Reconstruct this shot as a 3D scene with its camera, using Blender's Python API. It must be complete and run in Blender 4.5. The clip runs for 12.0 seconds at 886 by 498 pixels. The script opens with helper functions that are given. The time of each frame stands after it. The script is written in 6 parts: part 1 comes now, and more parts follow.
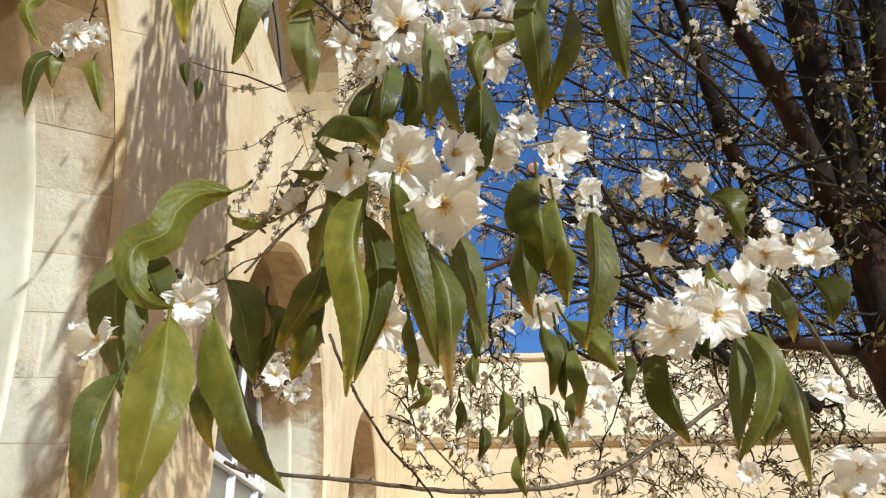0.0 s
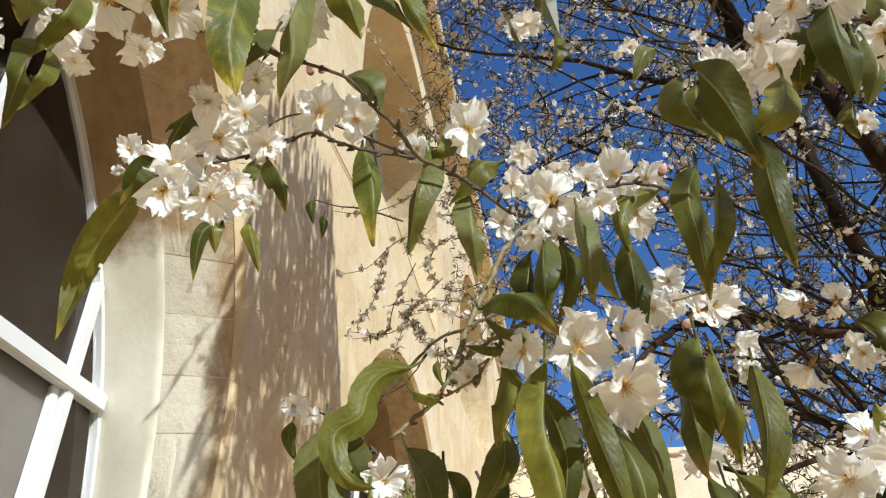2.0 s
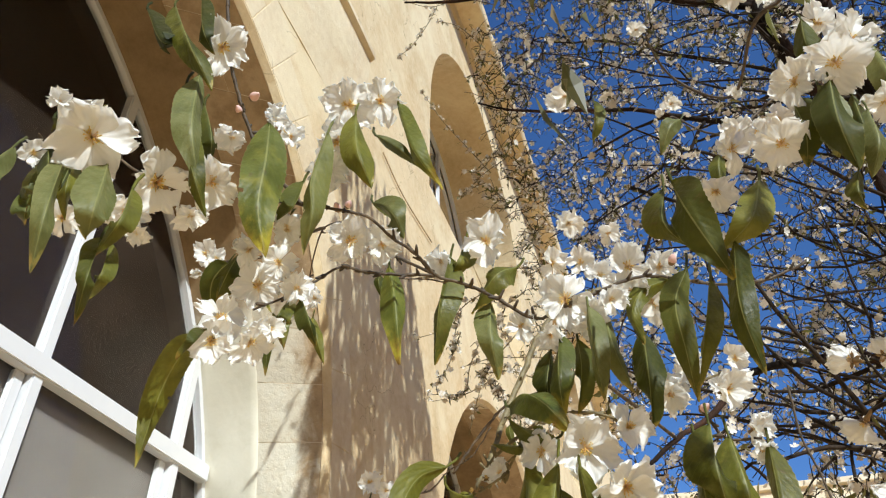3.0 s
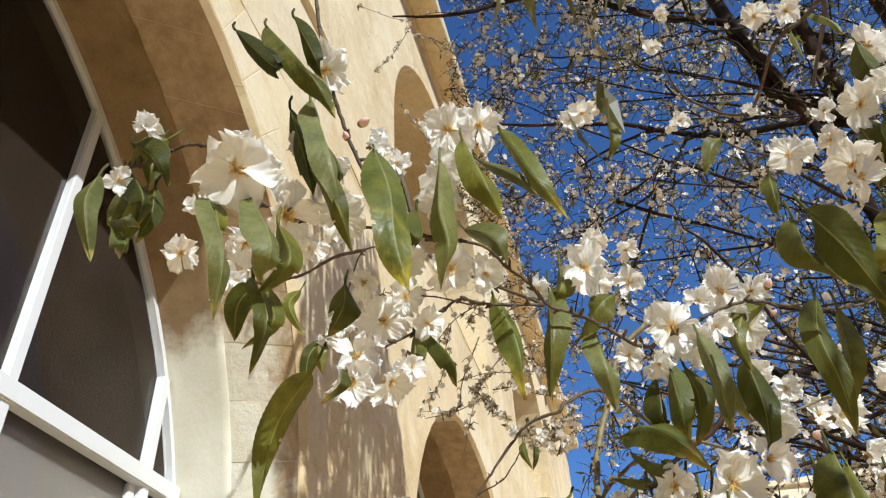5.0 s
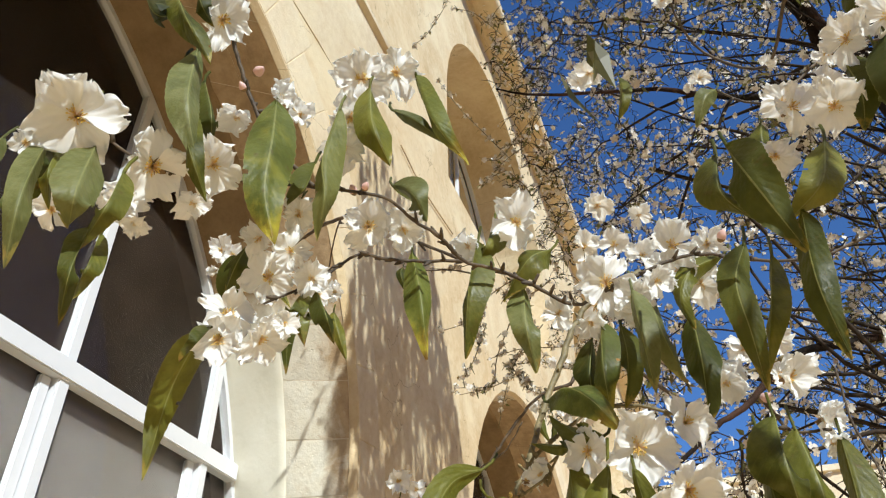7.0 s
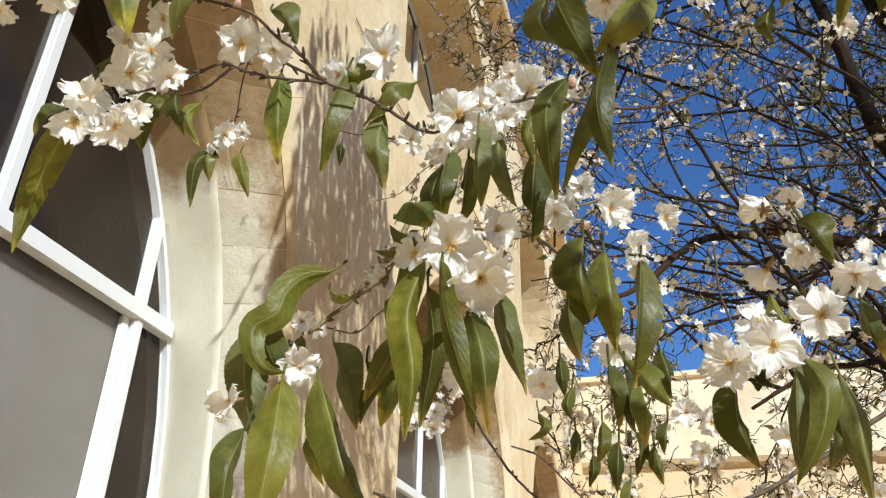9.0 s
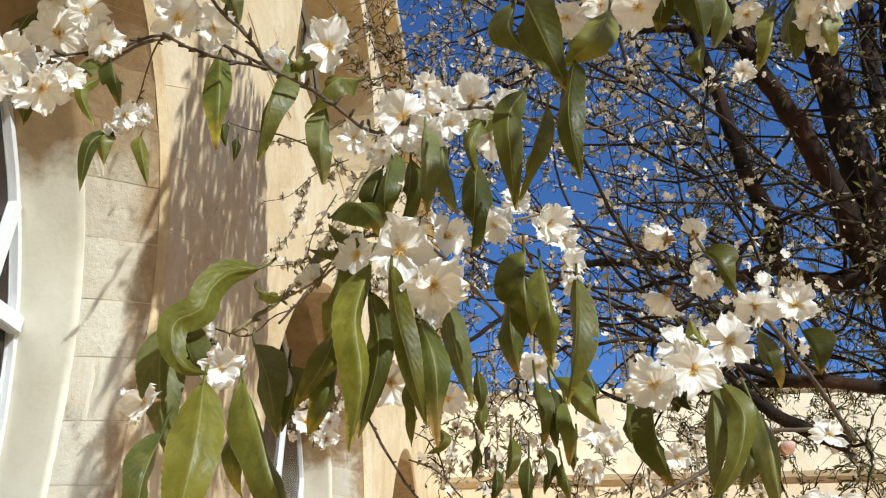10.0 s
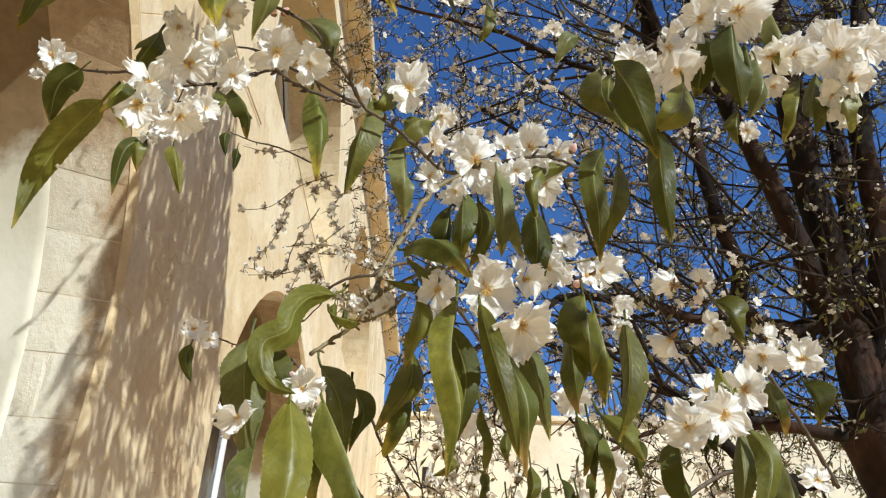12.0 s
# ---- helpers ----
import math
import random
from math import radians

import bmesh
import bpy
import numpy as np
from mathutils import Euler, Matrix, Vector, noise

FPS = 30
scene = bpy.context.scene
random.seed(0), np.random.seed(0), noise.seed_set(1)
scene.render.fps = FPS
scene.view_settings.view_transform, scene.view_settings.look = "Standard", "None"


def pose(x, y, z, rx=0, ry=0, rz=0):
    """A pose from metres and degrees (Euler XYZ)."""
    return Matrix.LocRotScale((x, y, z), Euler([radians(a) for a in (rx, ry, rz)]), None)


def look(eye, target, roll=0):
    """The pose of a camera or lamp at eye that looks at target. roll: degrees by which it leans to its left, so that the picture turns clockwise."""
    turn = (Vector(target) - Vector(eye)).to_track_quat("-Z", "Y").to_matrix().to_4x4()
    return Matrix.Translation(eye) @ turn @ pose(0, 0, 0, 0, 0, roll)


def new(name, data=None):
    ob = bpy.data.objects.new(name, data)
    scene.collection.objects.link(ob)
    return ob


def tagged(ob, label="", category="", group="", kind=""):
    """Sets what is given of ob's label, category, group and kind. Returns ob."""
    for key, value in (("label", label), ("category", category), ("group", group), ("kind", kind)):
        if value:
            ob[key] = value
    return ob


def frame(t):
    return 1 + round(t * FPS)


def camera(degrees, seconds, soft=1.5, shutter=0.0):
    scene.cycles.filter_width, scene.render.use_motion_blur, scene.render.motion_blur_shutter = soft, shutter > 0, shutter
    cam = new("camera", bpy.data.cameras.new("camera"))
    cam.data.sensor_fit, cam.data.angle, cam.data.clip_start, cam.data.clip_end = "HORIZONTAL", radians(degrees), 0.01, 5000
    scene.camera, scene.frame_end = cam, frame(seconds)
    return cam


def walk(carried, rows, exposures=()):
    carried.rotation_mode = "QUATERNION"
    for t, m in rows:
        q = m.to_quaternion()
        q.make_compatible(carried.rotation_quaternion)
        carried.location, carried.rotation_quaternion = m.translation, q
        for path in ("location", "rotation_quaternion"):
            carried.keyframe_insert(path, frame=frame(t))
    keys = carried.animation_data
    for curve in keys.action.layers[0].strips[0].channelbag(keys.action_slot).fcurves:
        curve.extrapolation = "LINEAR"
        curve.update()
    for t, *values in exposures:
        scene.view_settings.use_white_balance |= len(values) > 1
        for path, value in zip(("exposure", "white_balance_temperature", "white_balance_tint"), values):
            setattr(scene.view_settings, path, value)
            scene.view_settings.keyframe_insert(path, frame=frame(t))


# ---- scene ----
cam = camera(60.2, 12.0, 1.2)
PATH = [
    (0, (0.026, -0.002, 1.631), (-0.015, 1.783, 2.531), -0.5),
    (0.5, (0.017, -0.028, 1.645), (-0.091, 1.709, 2.631), -0.3),
    (1, (-0.001, -0.029, 1.651), (-0.175, 1.676, 2.683), 0.3),
    (1.5, (-0.017, -0.034, 1.65), (-0.226, 1.664, 2.686), 0.0),
    (2, (-0.009, -0.056, 1.653), (-0.29, 1.579, 2.77), 0.2),
    (2.5, (0.02, -0.083, 1.658), (-0.367, 1.497, 2.822), 0.6),
    (3, (0.047, -0.113, 1.659), (-0.43, 1.405, 2.871), -0.1),
    (3.2, (0.051, -0.117, 1.657), (-0.449, 1.38, 2.886), 0.2),
    (4.8, (-0.037, -0.14, 1.67), (-0.391, 1.376, 2.926), -2.9),
    (5, (-0.055, -0.138, 1.681), (-0.41, 1.398, 2.912), -3.4),
    (5.5, (-0.059, -0.106, 1.699), (-0.458, 1.413, 2.937), -2.7),
    (6, (-0.025, -0.078, 1.702), (-0.438, 1.45, 2.924), -2.7),
    (6.5, (0.013, -0.071, 1.693), (-0.466, 1.448, 2.902), -1.9),
    (7, (0.031, -0.076, 1.682), (-0.502, 1.435, 2.879), -0.8),
    (7.2, (0.037, -0.076, 1.675), (-0.506, 1.44, 2.86), -0.3),
    (8.8, (0.096, -0.073, 1.622), (-0.419, 1.606, 2.577), 1.5),
    (9, (0.1, -0.071, 1.618), (-0.368, 1.624, 2.571), 1.2),
    (9.5, (0.088, -0.055, 1.608), (-0.212, 1.689, 2.541), 0.4),
    (10, (0.054, -0.064, 1.621), (-0.085, 1.671, 2.605), 0.0),
    (10.5, (0.024, -0.107, 1.623), (-0.162, 1.563, 2.708), 1.8),
    (11, (-0.013, -0.126, 1.621), (-0.176, 1.583, 2.648), 1.6),
    (11.5, (-0.029, -0.122, 1.617), (-0.166, 1.591, 2.641), 1.1),
    (12, (-0.025, -0.102, 1.615), (-0.035, 1.614, 2.641), 2.2),
]
walk(cam, [(t, look(eye, target, roll)) for t, eye, target, roll in PATH], ((0, 0.32, 6250, 1.2), (12, 0.32, 6250, 1.2)))

# ---- light ----
SUN_DIR = Vector((0.56, -0.59, 0.585)).normalized()
world = bpy.data.worlds.new("sky")
scene.world = world
world.use_nodes = True
wn, wl = world.node_tree.nodes, world.node_tree.links
sky = wn.new("ShaderNodeTexSky")
sky.sky_type = "NISHITA"
sky.sun_disc = False
sky.sun_elevation = math.asin(SUN_DIR.z)
sky.sun_rotation = math.atan2(SUN_DIR.x, SUN_DIR.y)
sky.altitude = 100
sky.air_density = 1.0
sky.dust_density = 0.0
sky.ozone_density = 3.0
deep = wn.new("ShaderNodeMix")
deep.data_type, deep.blend_type = "RGBA", "MULTIPLY"
deep.inputs["Factor"].default_value = 1.0
deep.inputs["B"].default_value = (0.86, 1.16, 1.72, 1)
wl.new(sky.outputs["Color"], deep.inputs["A"])
wl.new(deep.outputs["Result"], wn["Background"].inputs["Color"])
wn["Background"].inputs["Strength"].default_value = 0.070
sun_data = bpy.data.lights.new("sun", "SUN")
sun_data.energy = 4.55
sun_data.angle = radians(0.53)
sun_data.color = (1.0, 0.975, 0.955)
sun = new("sun", sun_data)
sun.matrix_world = look(SUN_DIR * 40, (0, 0, 0))


# ---- materials ----
class Mat:
    """A node material with short helpers."""

    def __init__(self, name, rough=0.6, base=(0.5, 0.5, 0.5)):
        self.m = bpy.data.materials.new(name)
        self.m.use_nodes = True
        self.n, self.l = self.m.node_tree.nodes, self.m.node_tree.links
        self.b = self.n["Principled BSDF"]
        self.b.inputs["Roughness"].default_value = rough
        self.b.inputs["Base Color"].default_value = (*base, 1)

    def node(self, kind, **values):
        node = self.n.new(kind)
        for key, value in values.items():
            node.inputs[key.replace("_", " ")].default_value = value
        return node

    def coords(self, kind="Object"):
        return self.n.new("ShaderNodeTexCoord").outputs[kind]

    def noise(self, scale, detail=4.0, rough=0.55, vector=None, distort=0.0):
        node = self.node("ShaderNodeTexNoise", Scale=scale, Detail=detail, Roughness=rough, Distortion=distort)
        self.l.new(vector or self.coords(), node.inputs["Vector"])
        return node.outputs["Fac"]

    def ramp(self, fac, *stops):
        node = self.n.new("ShaderNodeValToRGB")
        e = node.color_ramp.elements
        while len(e) < len(stops):
            e.new(0.5)
        for el, (pos, col) in zip(e, stops):
            el.position = pos
            el.color = (*col, 1) if len(col) == 3 else col
        self.l.new(fac, node.inputs["Fac"])
        return node.outputs["Color"]

    def mix(self, fac, a, b, how="MIX"):
        node = self.n.new("ShaderNodeMix")
        node.data_type, node.blend_type = "RGBA", how
        for sock, value in ((node.inputs["Factor"], fac), (node.inputs["A"], a), (node.inputs["B"], b)):
            if isinstance(value, (int, float)):
                sock.default_value = value
            elif isinstance(value, tuple):
                sock.default_value = (*value, 1)
            else:
                self.l.new(value, sock)
        return node.outputs["Result"]

    def math(self, op, a, b=0.0, clamp=False):
        node = self.n.new("ShaderNodeMath")
        node.operation, node.use_clamp = op, clamp
        for sock, value in zip(node.inputs, (a, b)):
            if isinstance(value, (int, float)):
                sock.default_value = value
            else:
                self.l.new(value, sock)
        return node.outputs[0]

    def color(self, out):
        self.l.new(out, self.b.inputs["Base Color"])
        return self

    def bump(self, height, strength=0.4, distance=0.01):
        node = self.node("ShaderNodeBump", Strength=strength, Distance=distance)
        self.l.new(height, node.inputs["Height"])
        self.l.new(node.outputs["Normal"], self.b.inputs["Normal"])
        return self

    def rough(self, out):
        self.l.new(out, self.b.inputs["Roughness"])
        return self

    def thin(self, amount, tint):
        """Lets light through a thin sheet: a share of the light is scattered to the far side."""
        t = self.n.new("ShaderNodeBsdfTranslucent")
        if isinstance(tint, tuple):
            t.inputs["Color"].default_value = (*tint, 1)
        else:
            self.l.new(tint, t.inputs["Color"])
        mix = self.n.new("ShaderNodeMixShader")
        mix.inputs["Fac"].default_value = amount
        self.l.new(self.b.outputs["BSDF"], mix.inputs[1])
        self.l.new(t.outputs["BSDF"], mix.inputs[2])
        self.l.new(mix.outputs["Shader"], self.n["Material Output"].inputs["Surface"])
        return self


def limestone(name, light, mid, dark, pits=1.0, vary=False, stains=0.55, bleach=0.0):
    m = Mat(name, 0.9)
    big = m.ramp(m.noise(0.9, 6, 0.6), (0.32, dark), (0.52, mid), (0.72, light))
    fine = m.noise(22, 6, 0.65)
    col = m.mix(0.28, big, m.ramp(fine, (0.35, dark), (0.62, light)), "MIX")
    stain = m.ramp(m.noise(3.1, 5, 0.7, distort=0.6), (0.56, (1, 1, 1)), (0.75, (0.78, 0.62, 0.42)))
    col = m.mix(stains, col, stain, "MULTIPLY")
    if bleach:                                   # pale limewash left in patches, and hair cracks
        wash = m.ramp(m.noise(1.9, 7, 0.68, distort=0.4), (0.47, (0, 0, 0)), (0.62, (1, 1, 1)))
        col = m.mix(m.math("MULTIPLY", wash, bleach), col, (0.80, 0.69, 0.47))
        crack = m.node("ShaderNodeTexVoronoi", Scale=2.3)
        crack.feature = "DISTANCE_TO_EDGE"
        bent = m.n.new("ShaderNodeVectorMath")
        bent.operation = "ADD"
        m.l.new(m.coords(), bent.inputs[0])
        wob = m.node("ShaderNodeTexNoise", Scale=5.0, Detail=5.0)
        m.l.new(m.coords(), wob.inputs["Vector"])
        soft = m.n.new("ShaderNodeVectorMath")
        soft.operation = "SCALE"
        soft.inputs["Scale"].default_value = 0.25
        m.l.new(wob.outputs["Color"], soft.inputs[0])
        m.l.new(soft.outputs[0], bent.inputs[1])
        m.l.new(bent.outputs[0], crack.inputs["Vector"])
        thin = m.math("MULTIPLY", m.math("LESS_THAN", crack.outputs["Distance"], 0.0045), m.math("GREATER_THAN", m.noise(1.3, 3), 0.55))
        col = m.mix(m.math("MULTIPLY", thin, 0.55), col, (0.25, 0.16, 0.08))
    if vary:
        info = m.n.new("ShaderNodeObjectInfo")
        tone = m.ramp(info.outputs["Random"], (0.0, (0.95, 0.92, 0.88)), (0.5, (1.0, 0.995, 0.98)), (1.0, (0.98, 0.94, 0.87)))
        col = m.mix(0.75, col, tone, "MULTIPLY")
    if vary:                                     # limewash worn off towards the arris and above the springing, baring rusty stone, browned up there for shade
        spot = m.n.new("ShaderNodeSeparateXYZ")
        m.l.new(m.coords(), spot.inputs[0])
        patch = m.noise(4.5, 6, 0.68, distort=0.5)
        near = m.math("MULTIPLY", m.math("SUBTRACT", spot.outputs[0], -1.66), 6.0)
        # the height mask also lays the soffit's shade into the colour
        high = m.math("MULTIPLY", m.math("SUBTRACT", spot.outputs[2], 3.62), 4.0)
        bare_shade = m.math("ADD", m.math("MAXIMUM", near, high), m.math("MULTIPLY", m.math("SUBTRACT", patch, 0.5), 3.2))
        rust_shade = m.ramp(m.noise(9, 6, 0.7), (0.35, (0.33, 0.215, 0.105)), (0.6, (0.51, 0.36, 0.205)))
        col = m.mix(m.ramp(bare_shade, (0.15, (0, 0, 0)), (0.85, (0.92, 0.92, 0.92))), col, rust_shade)
    m.color(col)
    vor = m.node("ShaderNodeTexVoronoi", Scale=38.0)
    m.l.new(m.coords(), vor.inputs["Vector"])
    pit = m.ramp(vor.outputs["Distance"], (0.04, (0, 0, 0)), (0.16, (1, 1, 1)))
    h = m.math("ADD", m.math("MULTIPLY", m.noise(60, 5, 0.7), 0.5), m.math("MULTIPLY", pit, 0.35 * pits))
    h = m.math("ADD", h, m.noise(7, 4, 0.6))
    return m.bump(h, 0.45, 0.012).m


WALL = limestone("wall_limestone", (0.75, 0.615, 0.405), (0.68, 0.53, 0.32), (0.53, 0.385, 0.205), bleach=0.6)
QUOIN = limestone("quoin_limestone", (0.80, 0.70, 0.52), (0.73, 0.61, 0.42), (0.57, 0.435, 0.265), 1.6, bleach=0.4)
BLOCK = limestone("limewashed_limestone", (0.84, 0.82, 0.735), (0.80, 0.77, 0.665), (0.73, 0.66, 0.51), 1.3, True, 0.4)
ROUGH = limestone("weathered_limestone", (0.60, 0.47, 0.30), (0.46, 0.34, 0.19), (0.31, 0.21, 0.11), 2.5)
FARWALL = limestone("far_limestone", (0.78, 0.64, 0.44), (0.70, 0.55, 0.355), (0.56, 0.42, 0.25))
FARTOP = limestone("pale_limestone", (0.86, 0.77, 0.59), (0.79, 0.69, 0.50), (0.65, 0.53, 0.35))
JOINT = Mat("lime_mortar", 0.95, (0.70, 0.60, 0.45))
JOINT.bump(JOINT.noise(80, 4), 0.5, 0.005)
JOINT = JOINT.m

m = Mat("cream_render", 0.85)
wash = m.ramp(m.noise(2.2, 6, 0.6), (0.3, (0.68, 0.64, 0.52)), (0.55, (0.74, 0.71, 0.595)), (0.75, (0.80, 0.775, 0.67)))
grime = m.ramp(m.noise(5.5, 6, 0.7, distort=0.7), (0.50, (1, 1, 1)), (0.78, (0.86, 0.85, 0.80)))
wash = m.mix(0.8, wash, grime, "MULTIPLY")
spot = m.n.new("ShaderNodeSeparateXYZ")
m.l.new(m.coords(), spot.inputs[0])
# fades to brown bare stone above 3.6 m; soffit shade put into this colour
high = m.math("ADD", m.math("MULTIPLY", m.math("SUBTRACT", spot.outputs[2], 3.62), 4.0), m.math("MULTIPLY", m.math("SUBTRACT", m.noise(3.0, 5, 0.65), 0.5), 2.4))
bare_shade = m.ramp(m.noise(3.4, 6, 0.7), (0.35, (0.20, 0.13, 0.06)), (0.62, (0.33, 0.225, 0.115)))
m.color(m.mix(m.ramp(high, (0.1, (0, 0, 0)), (0.8, (1, 1, 1))), wash, bare_shade))
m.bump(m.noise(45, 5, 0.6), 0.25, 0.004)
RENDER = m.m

m = Mat("white_gloss_paint", 0.35)
m.color(m.mix(m.noise(6, 5, 0.7), (0.73, 0.74, 0.77), (0.64, 0.65, 0.68)))
m.bump(m.noise(30, 3), 0.08, 0.002)
PAINT = m.m

m = Mat("window_glass", 0.02, (0.9, 0.93, 0.92))
m.b.inputs["Transmission Weight"].default_value = 1.0
m.b.inputs["IOR"].default_value = 1.17
dust = m.node("ShaderNodeBsdfDiffuse", Color=(0.56, 0.40, 0.30, 1))
film = m.n.new("ShaderNodeMixShader")
m.l.new(m.math("MULTIPLY", m.noise(2.5, 6, 0.7), 0.05), film.inputs[0])
m.l.new(m.b.outputs["BSDF"], film.inputs[1])
m.l.new(dust.outputs["BSDF"], film.inputs[2])
m.l.new(film.outputs["Shader"], m.n["Material Output"].inputs["Surface"])
GLASS = m.m

# plaster near black: the unlit room's dark is put into its colour
m = Mat("unlit_room_plaster", 0.9)
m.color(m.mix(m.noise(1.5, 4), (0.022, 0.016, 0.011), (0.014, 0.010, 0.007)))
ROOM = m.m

# grey stand-in for what the lower panes reflect
m = Mat("grey_pane_back", 0.8)
m.color(m.mix(m.noise(3, 4), (0.125, 0.108, 0.100), (0.092, 0.079, 0.072)))
PANE_BACK = m.m

m = Mat("paving", 0.85)
m.color(m.ramp(m.noise(0.8, 6, 0.65), (0.3, (0.62, 0.42, 0.19)), (0.7, (0.75, 0.53, 0.27))))
m.bump(m.noise(12, 6), 0.4, 0.01)
PAVING = m.m

# bark: grey-brown with reddish plates
m = Mat("almond_bark", 0.85)
stretch = m.node("ShaderNodeMapping", Scale=(1, 1, 0.35))
m.l.new(m.coords(), stretch.inputs["Vector"])
v = stretch.outputs["Vector"]
base = m.ramp(m.noise(28, 6, 0.7, v), (0.3, (0.007, 0.0055, 0.005)), (0.55, (0.020, 0.014, 0.011)), (0.78, (0.060, 0.038, 0.028)))
m.color(m.mix(m.ramp(m.noise(5, 3, 0.6), (0.45, (0, 0, 0)), (0.65, (1, 1, 1))), base, m.mix(0.35, base, (0.14, 0.065, 0.04))))
m.bump(m.noise(55, 6, 0.75, v), 0.8, 0.01)
m.b.inputs["Specular IOR Level"].default_value = 0.15
BARK = m.m
m = Mat("young_bark", 0.7)
m.color(m.ramp(m.noise(90, 5, 0.7), (0.3, (0.030, 0.020, 0.012)), (0.55, (0.085, 0.058, 0.034)), (0.8, (0.20, 0.15, 0.09))))
m.bump(m.noise(260, 4), 0.5, 0.002)
TWIG = m.m
m = Mat("green_bark", 0.6)
m.color(m.ramp(m.noise(110, 5, 0.7), (0.3, (0.085, 0.065, 0.028)), (0.55, (0.19, 0.15, 0.07)), (0.8, (0.30, 0.25, 0.13))))
m.bump(m.noise(260, 4), 0.5, 0.002)
GREENTWIG = m.m
m = Mat("dark_twig", 0.8)
m.color(m.ramp(m.noise(60, 4, 0.7), (0.3, (0.012, 0.008, 0.006)), (0.6, (0.036, 0.024, 0.016)), (0.8, (0.10, 0.066, 0.045))))
m.b.inputs["Specular IOR Level"].default_value = 0.2
FARTWIG = m.m


def leaf_material(name, deep, mid, pale, tip, tip_from, spots=0.3, gloss=0.40, shine=0.30):
    """Upper skin of a lance-shaped leaf: midrib, side veins, mottling, and a tip that has turned unevenly."""
    m = Mat(name, gloss)
    uv = m.coords("UV")
    sep = m.n.new("ShaderNodeSeparateXYZ")
    m.l.new(uv, sep.inputs[0])
    across, along = sep.outputs[0], sep.outputs[1]
    info = m.n.new("ShaderNodeObjectInfo").outputs["Random"]
    side = m.math("ABSOLUTE", m.math("SUBTRACT", across, 0.5))
    body = m.ramp(m.noise(48, 6, 0.62), (0.30, deep), (0.50, mid), (0.72, pale))
    body = m.mix(m.math("MULTIPLY", info, 0.40), body, (0.13, 0.135, 0.03))
    body = m.mix(1.0, body, m.ramp(m.math("FRACT", m.math("MULTIPLY", info, 7.3)), (0.0, (0.66, 0.68, 0.60)), (0.5, (1.0, 1.0, 1.0)), (1.0, (1.30, 1.24, 1.05))), "MULTIPLY")
    mottle = m.ramp(m.noise(130, 5, 0.65), (0.52, (0, 0, 0)), (0.70, (0.45, 0.45, 0.45)))
    body = m.mix(mottle, body, pale)
    blotch = m.ramp(m.noise(34, 4, 0.6, distort=0.8), (0.60, (0, 0, 0)), (0.74, (0.38, 0.38, 0.38)))
    body = m.mix(blotch, body, m.mix(0.45, tip, mid))
    wave = m.math("SINE", m.math("MULTIPLY", m.math("SUBTRACT", along, m.math("MULTIPLY", side, 0.42)), 84))
    vein = m.math("MULTIPLY", m.math("GREATER_THAN", wave, 0.90), 0.15)
    body = m.mix(vein, body, pale)
    rib = m.math("LESS_THAN", side, 0.020)
    body = m.mix(m.math("MULTIPLY", rib, 0.65), body, (0.27, 0.27, 0.10))
    rim = m.math("GREATER_THAN", side, 0.485)
    body = m.mix(m.math("MULTIPLY", rim, 0.35), body, (0.24, 0.24, 0.09))
    ragged = m.math("ADD", along, m.math("MULTIPLY", m.math("SUBTRACT", m.noise(60, 5, 0.7), 0.5), 0.75))
    ragged = m.math("ADD", ragged, m.math("MULTIPLY", side, 0.18))
    turned = m.ramp(ragged, (tip_from, (0, 0, 0)), (min(tip_from + 0.22, 1.0), (0.85, 0.85, 0.85)))
    body = m.mix(turned, body, m.mix(m.ramp(m.noise(90, 4), (0.45, (0, 0, 0)), (0.7, (1, 1, 1))), tip, (0.24, 0.13, 0.035)))
    spot = m.ramp(m.noise(190, 3, 0.5), (0.64, (0, 0, 0)), (0.70, (1, 1, 1)))
    body = m.mix(m.math("MULTIPLY", spot, spots), body, (0.09, 0.05, 0.02))
    m.color(body)
    m.rough(m.ramp(m.noise(85, 4), (0.3, (gloss - 0.06,) * 3), (0.7, (gloss + 0.26,) * 3)))
    h = m.math("ADD", m.math("MULTIPLY", wave, 0.05), m.math("MULTIPLY", m.noise(170, 5, 0.6), 1.0))
    m.bump(h, 0.48, 0.0014)
    m.b.inputs["Specular IOR Level"].default_value = shine
    return m.thin(0.24, m.mix(0.5, body, (0.34, 0.34, 0.02))).m


GREEN = leaf_material("leaf_green", (0.038, 0.042, 0.007), (0.100, 0.104, 0.012), (0.180, 0.180, 0.034), (0.33, 0.28, 0.05), 0.98)
OLIVE = leaf_material("leaf_olive", (0.050, 0.052, 0.010), (0.118, 0.116, 0.015), (0.195, 0.188, 0.036), (0.36, 0.29, 0.06), 0.96, 0.45)
YTIP = leaf_material("leaf_yellow_tip", (0.045, 0.062, 0.013), (0.092, 0.112, 0.022), (0.150, 0.170, 0.040), (0.47, 0.40, 0.05), 0.72, 0.4)
BTIP = leaf_material("leaf_brown_tip", (0.038, 0.052, 0.012), (0.078, 0.092, 0.019), (0.130, 0.143, 0.036), (0.42, 0.27, 0.09), 0.76, 0.6)
PALE = leaf_material("leaf_pale", (0.076, 0.085, 0.028), (0.135, 0.145, 0.052), (0.215, 0.220, 0.10), (0.38, 0.34, 0.10), 0.94, 0.25)
